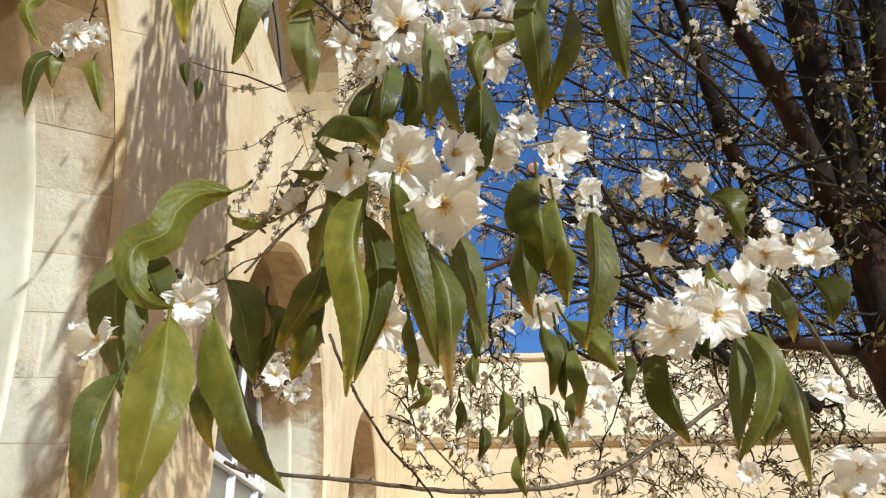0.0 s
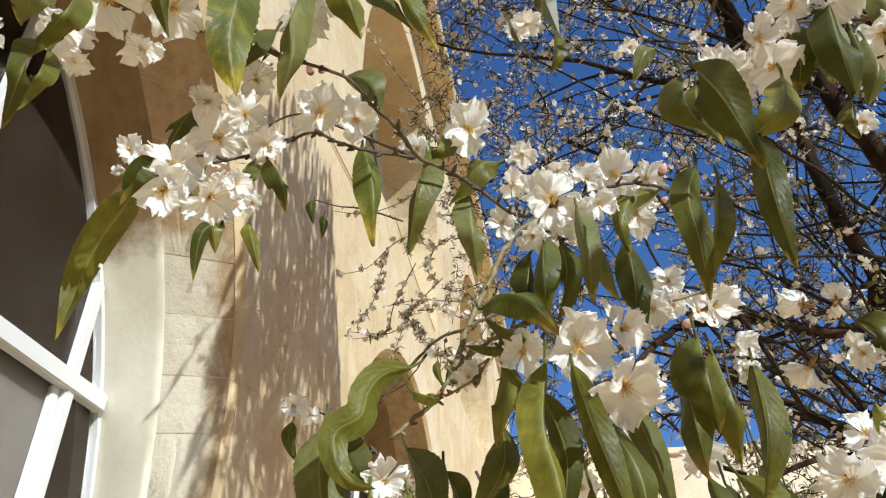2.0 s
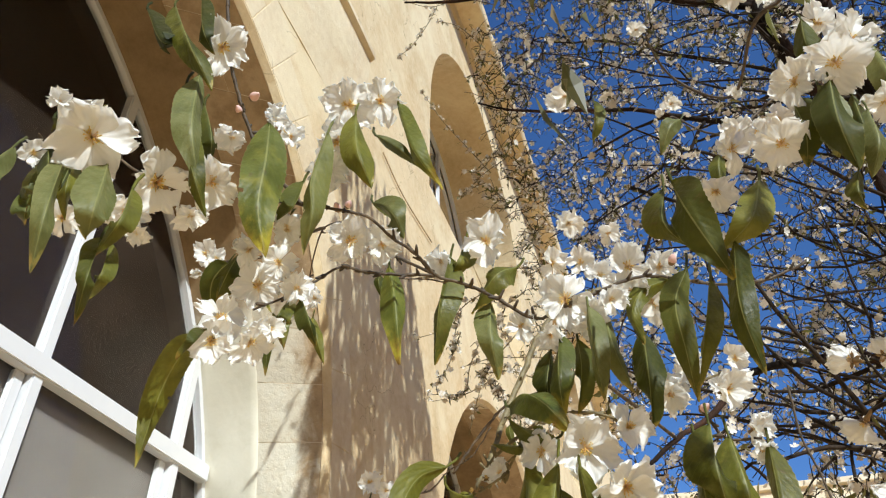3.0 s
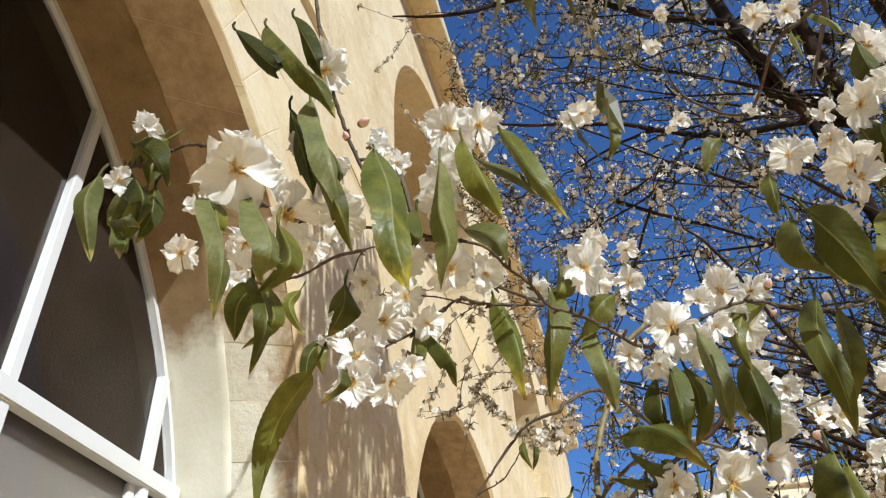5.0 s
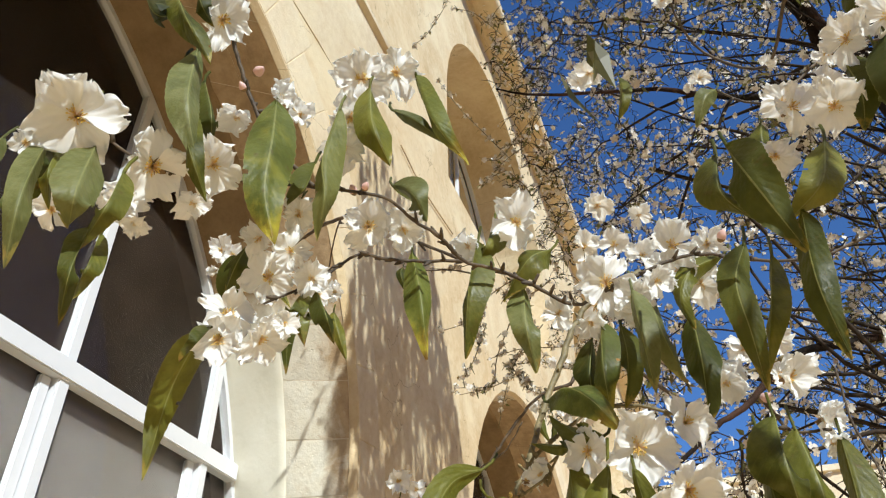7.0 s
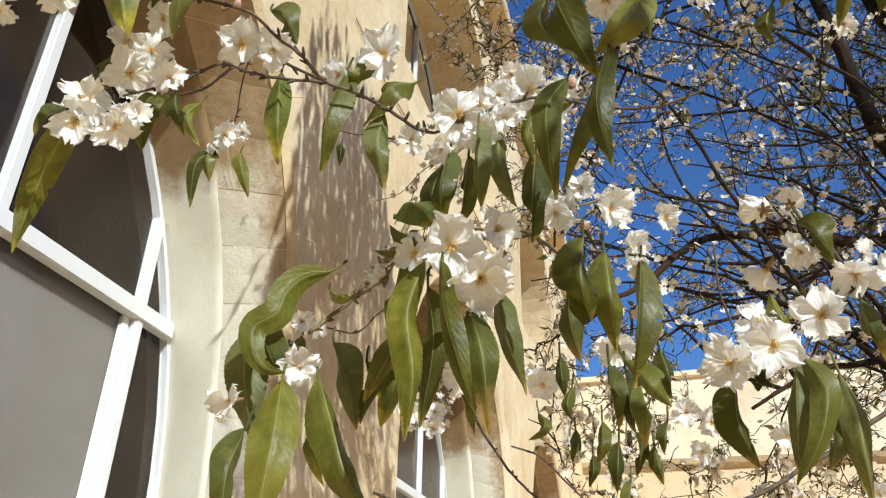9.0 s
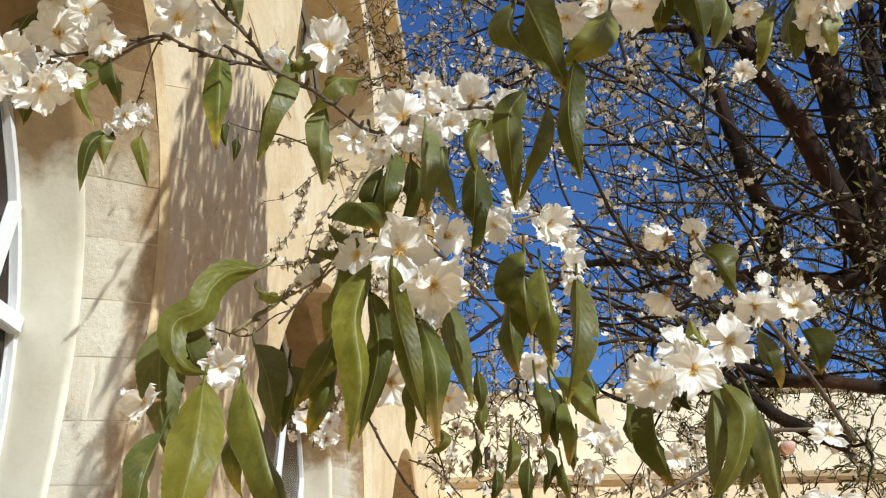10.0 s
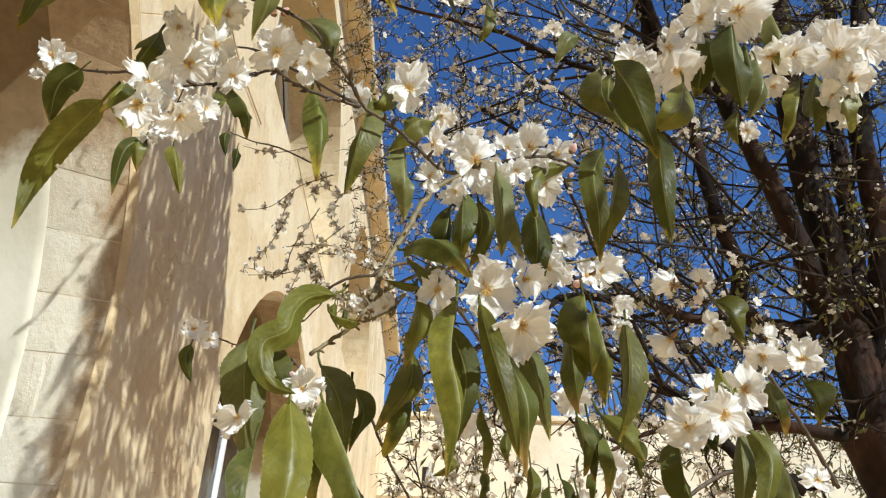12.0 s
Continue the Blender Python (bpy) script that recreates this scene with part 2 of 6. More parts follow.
# darker copy of the leaf skin, with shade put into its colour
DARK = leaf_material("leaf_dark_shade", (0.014, 0.020, 0.004), (0.032, 0.040, 0.008), (0.062, 0.072, 0.016), (0.26, 0.19, 0.04), 0.93, 0.35, 0.46, 0.20)

m = Mat("petal", 0.55)
sep = m.n.new("ShaderNodeSeparateXYZ")
m.l.new(m.coords("UV"), sep.inputs[0])
foot = m.ramp(sep.outputs[1], (0.02, (0.84, 0.62, 0.40)), (0.10, (0.88, 0.81, 0.66)), (0.18, (0.85, 0.85, 0.835)), (1.0, (0.86, 0.865, 0.855)))
streak = m.node("ShaderNodeMapping", Scale=(26, 2.2, 1))
m.l.new(m.coords("UV"), streak.inputs["Vector"])
veins = m.noise(1.0, 3, 0.6, streak.outputs["Vector"])
body = m.mix(m.ramp(veins, (0.5, (0, 0, 0)), (0.75, (0.18, 0.18, 0.18))), foot, (0.82, 0.79, 0.78))
info = m.n.new("ShaderNodeObjectInfo").outputs["Random"]
body = m.mix(m.math("MULTIPLY", info, 0.10), body, (0.88, 0.82, 0.79))
m.color(body)
m.bump(m.math("ADD", veins, m.math("MULTIPLY", m.noise(160, 4), 0.6)), 0.18, 0.0010)
PETAL = m.thin(0.32, (0.92, 0.90, 0.85)).m

m = Mat("filament", 0.6, (0.86, 0.60, 0.30))
FILAMENT = m.thin(0.3, (0.9, 0.62, 0.3)).m
m = Mat("anther", 0.7, (0.80, 0.58, 0.12))
ANTHER = m.m
m = Mat("calyx", 0.6)
m.color(m.ramp(m.noise(120, 3), (0.35, (0.16, 0.13, 0.04)), (0.65, (0.30, 0.15, 0.08))))
CALYX = m.m
m = Mat("pink_bud", 0.5)
m.color(m.mix(m.noise(60, 3), (0.80, 0.42, 0.40), (0.86, 0.72, 0.68)))
BUD = m.thin(0.2, (0.85, 0.5, 0.45)).m

m = Mat("far_blossom", 0.6)
isl = m.n.new("ShaderNodeNewGeometry").outputs["Random Per Island"]
m.color(m.ramp(isl, (0.0, (0.40, 0.31, 0.20)), (0.3, (0.66, 0.58, 0.47)), (0.6, (0.88, 0.86, 0.81)), (0.85, (0.86, 0.84, 0.80)), (1.0, (0.46, 0.33, 0.23))))
FARBLOOM = m.thin(0.35, (0.80, 0.72, 0.62)).m
m = Mat("far_leaf", 0.5)
isl = m.n.new("ShaderNodeNewGeometry").outputs["Random Per Island"]
m.color(m.ramp(isl, (0.0, (0.05, 0.05, 0.02)), (0.5, (0.12, 0.105, 0.035)), (1.0, (0.21, 0.14, 0.07))))
FARLEAF = m.thin(0.3, (0.25, 0.26, 0.05)).m


# ---- mesh helpers ----
def mesh_of(name, verts, faces, mats, slots=None, uvs=None, smooth=True):
    me = bpy.data.meshes.new(name)
    me.from_pydata([tuple(v) for v in verts], [], faces)
    for mat in mats:
        me.materials.append(mat)
    if slots is not None:
        me.polygons.foreach_set("material_index", slots)
    if uvs is not None:
        layer = me.uv_layers.new(name="UVMap")
        flat = np.array(uvs, float)[[i for f in faces for i in f]].ravel()
        layer.data.foreach_set("uv", flat)
    if smooth:
        me.polygons.foreach_set("use_smooth", [True] * len(me.polygons))
    me.update()
    return me


def under(ob, parent):
    ob.parent = parent
    return ob


def part(name, data, parent, label=""):
    ob = under(new(name, data), parent)
    return tagged(ob, label) if label else ob


def box(x0, x1, y0, y1, z0, z1):
    v = [(x, y, z) for x in (x0, x1) for y in (y0, y1) for z in (z0, z1)]
    f = [(0, 1, 3, 2), (4, 6, 7, 5), (0, 4, 5, 1), (2, 3, 7, 6), (0, 2, 6, 4), (1, 5, 7, 3)]
    return v, f


def box_mesh(name, x0, x1, y0, y1, z0, z1, mat, bevel=0.0):
    bm = bmesh.new()
    v, f = box(x0, x1, y0, y1, z0, z1)
    vs = [bm.verts.new(p) for p in v]
    for q in f:
        bm.faces.new([vs[i] for i in q])
    if bevel:
        bmesh.ops.bevel(bm, geom=bm.edges[:], offset=bevel, segments=2, affect="EDGES")
    bmesh.ops.recalc_face_normals(bm, faces=bm.faces[:])
    me = bpy.data.meshes.new(name)
    bm.to_mesh(me)
    bm.free()
    me.materials.append(mat)
    return me


def catmull(points, steps):
    """A smooth line through the points."""
    p = [Vector(q) for q in points]
    p = [p[0] * 2 - p[1]] + p + [p[-1] * 2 - p[-2]]
    out = []
    for i in range(1, len(p) - 2):
        for s in range(steps):
            t = s / steps
            out.append(0.5 * (2 * p[i] + (p[i + 1] - p[i - 1]) * t + (2 * p[i - 1] - 5 * p[i] + 4 * p[i + 1] - p[i + 2]) * t * t
                              + (3 * p[i] - p[i - 1] - 3 * p[i + 1] + p[i + 2]) * t ** 3))
    out.append(p[-2].copy())
    return out


def tube(verts, faces, line, r0, r1, sides=6, knots=0.0, rng=random):
    """Adds a tapered tube round a line to the lists."""
    start = len(verts)
    side = None
    n = len(line)
    for i, p in enumerate(line):
        d = (line[min(i + 1, n - 1)] - line[max(i - 1, 0)]).normalized()
        if side is None:
            side = d.orthogonal().normalized()
        side = (side - d * side.dot(d)).normalized()
        up = d.cross(side)
        r = r0 + (r1 - r0) * i / max(n - 1, 1)
        if knots:
            r *= 1 + knots * rng.uniform(-0.6, 1.0) * (1.6 if rng.random() < 0.2 else 0.6)
        for k in range(sides):
            a = 2 * math.pi * k / sides
            verts.append(p + (side * math.cos(a) + up * math.sin(a)) * r)
    for i in range(n - 1):
        for k in range(sides):
            a, b = start + i * sides + k, start + i * sides + (k + 1) % sides
            faces.append((a, b, b + sides, a + sides))
    faces.append(tuple(range(start + sides - 1, start - 1, -1)))
    faces.append(tuple(range(start + (n - 1) * sides, start + n * sides)))


# ---- the building ----
XO, XW, XI = -1.46, -2.17, -2.32          # outer face, window plane, inner face of the arcade wall
PERIOD, YC, SPRING, R_OUT = 5.56, 1.0, 2.85, 1.93
POINT_R, POINT_Z, POINT_E = 3.0, 2.08, 0.822   # the window's two-centred arch: radius, springing, offset of its centres
APEX = POINT_Z + math.sqrt(POINT_R ** 2 - POINT_E ** 2)
BAYS = [YC + PERIOD * k for k in range(-2, 3)]
Y_FAR = 18.2


def arch_outline(yc, r, sill, spring, n=24):
    """Opening outline in (y, z): up the near jamb, over the arch, down the far jamb."""
    pts = [(yc - r, sill), (yc - r, (sill + spring) / 2)]
    pts += [(yc - r * math.cos(math.pi * i / n), spring + r * math.sin(math.pi * i / n)) for i in range(n + 1)]
    return pts + [(yc + r, (sill + spring) / 2), (yc + r, sill)]


def half_at(z, inset=0.0):
    """Half width of the window opening at a height."""
    dz = max(z - POINT_Z, 0.0)
    return max(math.sqrt(max((POINT_R - inset) ** 2 - dz * dz, 0.0)) - POINT_E, 0.0)


def rise_at(y, inset=0.0):
    """Height of the window's arch at a distance from its middle."""
    return POINT_Z + math.sqrt(max((POINT_R - inset) ** 2 - (abs(y) + POINT_E) ** 2, 0.0))


def point_outline(yc, sill, inset=0.0, n=16):
    top = rise_at(0.0, inset)
    zs = [sill] + [POINT_Z + (top - POINT_Z) * math.sin(math.pi / 2 * i / n) for i in range(n + 1)]
    left = [(yc - half_at(z, inset), z) for z in zs]
    return left + [(2 * yc - y, z) for y, z in left[-2::-1]]


def bay_sheet(verts, faces, x, yc, r, sill, spring, z0, z1, flip):
    """Wall face of one bay round its arched opening."""
    out = arch_outline(yc, r, sill, spring)
    half = PERIOD / 2
    rim = []
    for y, z in out:
        if z <= spring + 1e-6:
            rim.append((yc - half if y < yc else yc + half, z))
            continue
        dy, dz = y - yc, z - spring
        k = min(half / abs(dy) if abs(dy) > 1e-9 else 1e9, (z1 - spring) / dz)
        rim.append((yc + dy * k, spring + dz * k))
    base = len(verts)
    mid = [((a[0] + b[0]) / 2, (a[1] + b[1]) / 2) for a, b in zip(out, rim)]
    for ring in (out, mid, rim):
        verts += [(x, y, z) for y, z in ring]
    n = len(out)
    for lvl in range(2):
        for i in range(n - 1):
            a, b = base + lvl * n + i, base + lvl * n + i + 1
            q = (a, b, b + n, a + n)
            faces.append(q[::-1] if flip else q)
    for yy in (-1, 1):                       # the corners above the arch
        i = [j for j in range(n - 1) if (rim[j][0] - yc) * yy > 0 and (rim[j + 1][0] - yc) * yy >= 0
             and (abs(rim[j][1] - z1) < 1e-6) != (abs(rim[j + 1][1] - z1) < 1e-6)]
        for j in i:
            c = len(verts)
            verts.append((x, yc + yy * half, z1))
            q = (base + 2 * n + j, base + 2 * n + j + 1, c)
            faces.append(q[::-1] if flip else q)
    c = len(verts)
    verts += [(x, yc - half, z0), (x, yc + half, z0), (x, yc - half, sill), (x, yc + half, sill)]
    q = (c, c + 2, c + 3, c + 1)
    faces.append(q[::-1] if flip else q)


def tunnel(verts, faces, xa, ra, xb, rb, yc, sill, spring):
    """Surface between two outlines at two depths."""
    a, b = arch_outline(yc, ra, sill, spring), arch_outline(yc, rb, sill, spring)
    base, n = len(verts), len(a)
    verts += [(xa, y, z) for y, z in a] + [(xb, y, z) for y, z in b]
    for i in range(n - 1):
        faces.append((base + i, base + n + i, base + n + i + 1, base + i + 1))
    faces.append((base + n - 1, base + 2 * n - 1, base + n, base))


Z_STRING, Z_TOP = 5.72, 9.30
UP_SILL, UP_SPRING, UP_R, UP_SHIFT = 5.88, 6.90, 1.85, -0.40
y_plain = BAYS[-1] + PERIOD / 2
wall = tagged(new("wall_arcade", box_mesh("wall_arcade", XI, XO, y_plain, Y_FAR, 0.0, Z_TOP, WALL)),
              "honey limestone arcade wall with tall arched windows", "wall", kind="structure")


def welded(name, verts, faces, mat):
    me = mesh_of(name, verts, faces, [mat], smooth=False)
    bm = bmesh.new()
    bm.from_mesh(me)
    bmesh.ops.remove_doubles(bm, verts=bm.verts[:], dist=0.0005)
    bm.to_mesh(me)
    bm.free()
    return me


for yc in BAYS:
    verts, faces = [], []
    bay_sheet(verts, faces, XO, yc, R_OUT + 0.03, 0.9, SPRING, 0.0, Z_STRING, True)
    tunnel(verts, faces, XO, R_OUT + 0.03, XO - 0.03, R_OUT, yc, 0.9, SPRING)
    part("bay_facing", welded("bay_facing", verts, faces, WALL), wall)
    verts, faces = [], []
    bay_sheet(verts, faces, XI, yc, 2.25, 0.9, SPRING, 0.0, Z_STRING, False)
    part("bay_lining", welded("bay_lining", verts, faces, WALL), wall)
    verts, faces = [], []
    yu = yc + UP_SHIFT
    bay_sheet(verts, faces, XO, yu, UP_R, UP_SILL, UP_SPRING, Z_STRING, Z_TOP, True)
    bay_sheet(verts, faces, XI, yu, UP_R, UP_SILL, UP_SPRING, Z_STRING, Z_TOP, False)
    tunnel(verts, faces, XO, UP_R, XI, UP_R, yu, UP_SILL, UP_SPRING)
    part("upper_bay", welded("upper_bay", verts, faces, WALL), wall)

# string course, sills and cornice run along the wall
y_a, y_b = BAYS[0] - PERIOD / 2, Y_FAR


def run_profile(name, profile, y0, y1, mat, parent=None):
    """A moulding: a profile in (x, z) drawn along y, with slightly uneven edges."""
    v, f = [], []
    rng = random.Random(name)
    steps = max(2, int((y1 - y0) / 0.25))
    for i in range(steps + 1):
        y = y0 + (y1 - y0) * i / steps
        v += [(x + rng.uniform(-0.004, 0.004), y, z + rng.uniform(-0.004, 0.004)) for x, z in profile]
    n = len(profile)
    for i in range(steps):
        for k in range(n):
            a, b = i * n + k, i * n + (k + 1) % n
            f.append((a, a + n, b + n, b))
    f += [tuple(range(n)), tuple(range(steps * n + n - 1, steps * n - 1, -1))]
    me = mesh_of(name, v, f, [mat], smooth=False)
    return part(name, me, parent) if parent else new(name, me)


run_profile("string_course", [(XO - 0.05, 5.00), (XO + 0.004, 5.04), (XO + 0.045, 5.50), (XO + 0.05, 5.76), (XO + 0.085, 5.78), (XO + 0.085, 5.83), (XO - 0.05, 5.85)], y_a, YC + R_OUT - 0.02, QUOIN, wall)
run_profile("cornice", [(XO - 0.2, 9.22), (XO + 0.03, 9.23), (XO + 0.05, 9.29), (XO + 0.30, 9.31), (XO + 0.32, 9.34), (XO + 0.33, 9.46), (XO - 0.2, 9.52)], y_a, y_b, WALL, wall)
run_profile("parapet", [(XI, 9.29), (XO - 0.04, 9.29), (XO - 0.04, 9.60), (XI, 9.60)], y_a, y_b, WALL, wall)
# thin cables clipped along the wall
for line in ([(3.3, 5.30), (3.7, 5.25), (4.35, 5.31)], [(5.6, 5.95), (6.6, 5.88), (7.8, 5.86)]):
    v, f = [], []
    tube(v, f, catmull([(XO + 0.012, y, z) for y, z in line], 6), 0.005, 0.005, 6)
    tagged(new("wall_cable", mesh_of("wall_cable", v, f, [ROUGH])), "thin brown cable clipped along the limestone wall", "cable", "cables on the wall")


PLASTER = 0.52                               # where the limewashed strip begins, from the outer face (0) to the window (1)


# reveals: mortar bed, dressed blocks and a limewashed strip beside the window
def reveal_point(yc, s, d, lift):
    """A point on the splayed reveal: s metres up the far jamb and over the arch, d from the outer face (0) to the window (1)."""
    rise = SPRING - 0.9
    if s <= rise:
        n, yo, zo = (1.0, 0.0), R_OUT, 0.9 + s
    else:
        a = (s - rise) / R_OUT
        n = (math.cos(a), math.sin(a))
        yo, zo = R_OUT * n[0], SPRING + R_OUT * n[1]
    zi = 0.9 + (zo - 0.9) * (APEX - 0.9) / (SPRING + R_OUT - 0.9)
    yi = half_at(zi) * (1 if yo >= 0 else -1)
    return Vector((XO - 0.03 + (XW - XO + 0.03) * d, yc + yo + (yi - yo) * d - lift * n[0], zo + (zi - zo) * d - lift * n[1]))


def reveal_patch(yc, s0, s1, d0, d1, lift, ns, nd, rng, rough=0.0, skirt=0.02, inset=0.006, ragged=0.0):
    v, f = [], []
    for i in range(ns + 1):
        for k in range(nd + 1):
            edge = i in (0, ns) or k in (0, nd)
            s = s0 + (s1 - s0) * i / ns
            d = d0 + (d1 - d0) * k / nd
            s += inset if i == 0 else -inset if i == ns else 0
            d += rng.uniform(-ragged, ragged) if ragged and k == 0 else inset / 0.8 if k == 0 else -inset / 0.8 if k == nd else 0
            v.append(reveal_point(yc, s + rng.uniform(-1, 1) * rough * 0.5, d + rng.uniform(-1, 1) * rough * 0.5, lift - (0.0 if ragged else 0.0022 if edge else 0) + rng.uniform(-1, 1) * rough))
    w = nd + 1
    for i in range(ns):
        for k in range(nd):
            a = i * w + k
            f.append((a, a + 1, a + w + 1, a + w))
    rim = [k for k in range(w)] + [i * w + nd for i in range(1, ns + 1)] + [ns * w + k for k in range(nd - 1, -1, -1)] + [i * w for i in range(ns - 1, 0, -1)]
    base = len(v)
    for j in rim:
        i, k = divmod(j, w)
        v.append(reveal_point(yc, s0 + (s1 - s0) * i / ns, d0 + (d1 - d0) * k / nd, lift - skirt))
    for j in range(len(rim)):
        a, b = rim[j], rim[(j + 1) % len(rim)]
        f.append((b, a, base + j, base + (j + 1) % len(rim)))
    return v, f


rng = random.Random(5)
COURSE, ARC = 0.268, SPRING - 0.9 + R_OUT * math.pi
for yc in BAYS:
    v, f = [], []
    rows, reach = 44, 1.0 + (XW - XI) / (XO - 0.03 - XW)
    for mirror in (1, -1):
        k = len(v)
        for i in range(rows + 1):
            s = (SPRING - 0.9 + R_OUT * math.pi / 2) * i / rows
            for d in (0.0, 0.5, 1.0, reach):
                p = reveal_point(yc, s, d, -0.004)
                v.append((p.x, yc + (p.y - yc) * mirror, p.z))
        for i in range(rows):
            for j in range(3):
                a = k + i * 4 + j
                f.append((a, a + 1, a + 5, a + 4) if mirror > 0 else (a + 4, a + 5, a + 1, a))
    slots = [1 if i % 3 == 2 else 0 for i in range(len(f))] + [0]      # inner faces take the unlit room's black, shade put into colour
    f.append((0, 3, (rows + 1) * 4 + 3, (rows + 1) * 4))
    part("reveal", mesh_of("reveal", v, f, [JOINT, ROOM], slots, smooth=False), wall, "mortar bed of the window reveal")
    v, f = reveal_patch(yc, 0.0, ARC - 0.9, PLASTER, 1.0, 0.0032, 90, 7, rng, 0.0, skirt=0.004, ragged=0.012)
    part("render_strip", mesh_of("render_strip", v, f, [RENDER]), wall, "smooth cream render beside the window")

# windows: white arched surrounds, mullions, transom, sash rails and panes
def ring(x0, x1, inner, outer, yc, sill):
    v, f = [], []
    for x, r in ((x0, inner), (x1, inner), (x1, outer), (x0, outer)):
        v += [(x, y, z) for y, z in point_outline(yc, sill, r)]
    n = len(v) // 4
    for k in range(4):
        for i in range(n - 1):
            a, b = k * n + i, ((k + 1) % 4) * n + i
            f.append((a, a + 1, b + 1, b))
    return v, f


def pane(win, outline):
    """A thin sheet of glass with the given outline in (y, z)."""
    n = len(outline)
    v = [(x, y, z) for x in (XW - 0.012, XW - 0.016) for y, z in outline]
    part("pane", mesh_of("pane", v, [tuple(range(n)), tuple(range(2 * n - 1, n - 1, -1))], [GLASS], smooth=False), win).visible_shadow = False


def window(number, yc, sill, bars, transom):
    win = tagged(new("window_%d" % number, mesh_of("window_frame", *ring(XW - 0.03, XW + 0.014, 0.030, -0.004, yc, sill), [PAINT], smooth=False)),
                 "white painted pointed-arch window with mullions and a transom", "window", kind="structure")
    for o in bars:
        part("mullion", box_mesh("mullion", XW - 0.022, XW + 0.026, yc + o - 0.028, yc + o + 0.028, sill, rise_at(o, 0.03), PAINT, 0.006), win)
        part("sash_stile", box_mesh("sash_stile", XW - 0.030, XW - 0.002, yc + o - 0.084, yc + o - 0.034, sill, transom - 0.044, PAINT, 0.005), win)
    half = half_at(transom, 0.012)
    part("transom", box_mesh("transom", XW - 0.02, XW + 0.040, yc - half, yc + half, transom - 0.042, transom + 0.042, PAINT, 0.006), win)
    edges = [-half_at(sill, 0.006)] + list(bars) + [half_at(sill, 0.006)]
    for a, b in zip(edges, edges[1:]):
        a, b = a + 0.006, b - 0.006
        if abs(a) > half or abs(b) > half:
            s = 1 if b > half else -1
            o = a if s > 0 else -b
            zs = [sill + (rise_at(o, 0.006) - sill) * i / 16 for i in range(17)]
            rim = [(yc + s * max(half_at(z, 0.006), o), z) for z in zs]
            pane(win, [(yc + s * o, sill)] + rim)
            continue
        pane(win, [(yc + a, sill), (yc + b, sill), (yc + b, transom), (yc + a, transom)])
        line = [a + (b - a) * i / 8 for i in range(9)]
        pane(win, [(yc + a, transom), (yc + b, transom)] + [(yc + y, rise_at(y, 0.006)) for y in reversed(line)])


for k, yc in enumerate(BAYS[1:]):
    window(k + 1, yc, 0.9, (-1.823, -0.928, -0.033, 0.862, 1.757), 3.045)
for k, yc in enumerate(b + UP_SHIFT for b in BAYS[1:]):
    v, f = [], []
    for r, x in ((UP_R - 0.06, XW), (UP_R - 0.06, XW + 0.04), (UP_R + 0.01, XW + 0.04), (UP_R + 0.01, XW)):
        v += [(x, y, z) for y, z in arch_outline(yc, r, UP_SILL, UP_SPRING, 30)]
    n = len(v) // 4
    f = [(q * n + i, q * n + i + 1, ((q + 1) % 4) * n + i + 1, ((q + 1) % 4) * n + i) for q in range(4) for i in range(n - 1)]
    win = tagged(new("window_%d" % (k + 11), mesh_of("window_frame", v, f, [PAINT], smooth=False)),
                 "white painted arched upper window in deep shade", "window", kind="structure")
    for o in (-0.5, 0.5):
        part("mullion", box_mesh("mullion", XW, XW + 0.04, yc + o - 0.027, yc + o + 0.027, UP_SILL, UP_SPRING + math.sqrt((UP_R - 0.05) ** 2 - o * o), PAINT, 0.006), win)
    pane(win, arch_outline(yc, UP_R - 0.03, UP_SILL, UP_SPRING, 20))

# rooms behind the windows, closed, their unlit dark put into the plaster colour
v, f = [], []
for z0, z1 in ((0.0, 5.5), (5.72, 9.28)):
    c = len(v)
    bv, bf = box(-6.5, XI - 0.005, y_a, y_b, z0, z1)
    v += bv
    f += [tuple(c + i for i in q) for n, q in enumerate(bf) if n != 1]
tagged(new("wall_room", mesh_of("wall_room", v, f, [ROOM], smooth=False)), "plastered room seen through the arched windows, coloured near black as unlit", "wall", kind="structure")
# grey sheets added behind the lower lights in place of the panes' reflections
for yc in BAYS[1:4]:
    me = box_mesh("roller_blind", XW - 0.044, XW - 0.038, yc - 1.80, yc + 1.73, 0.92, 3.10, PANE_BACK)
    tagged(new("roller_blind", me), "plain grey sheet added behind the lower window lights for their reflections", "blind", "blinds behind the windows")

# the wing across the end of the court
wing = tagged(new("wall_wing", box_mesh("wall_wing", -9.0, 34.0, Y_FAR, Y_FAR + 0.6, 0.0, 5.70, FARWALL)),
              "sunlit limestone wing closing the court, with a string course", "wall", kind="structure")


part("upper_wall", box_mesh("upper_wall", -9.0, 34.0, Y_FAR + 0.03, Y_FAR + 0.6, 5.70, 7.75, FARTOP), wing, "paler upper wall")


def run_x(name, profile, x0, x1, mat):
    v, f = [], []
    r2 = random.Random(name)
    steps = int((x1 - x0) / 0.4)
    for i in range(steps + 1):
        x = x0 + (x1 - x0) * i / steps
        v += [(x, y + r2.uniform(-0.005, 0.005), z + r2.uniform(-0.008, 0.008)) for y, z in profile]
    n = len(profile)
    for i in range(steps):
        for k in range(n):
            a, b = i * n + k, i * n + (k + 1) % n
            f.append((a, b, b + n, a + n))
    return part(name, mesh_of(name, v, f, [mat], smooth=False), wing)


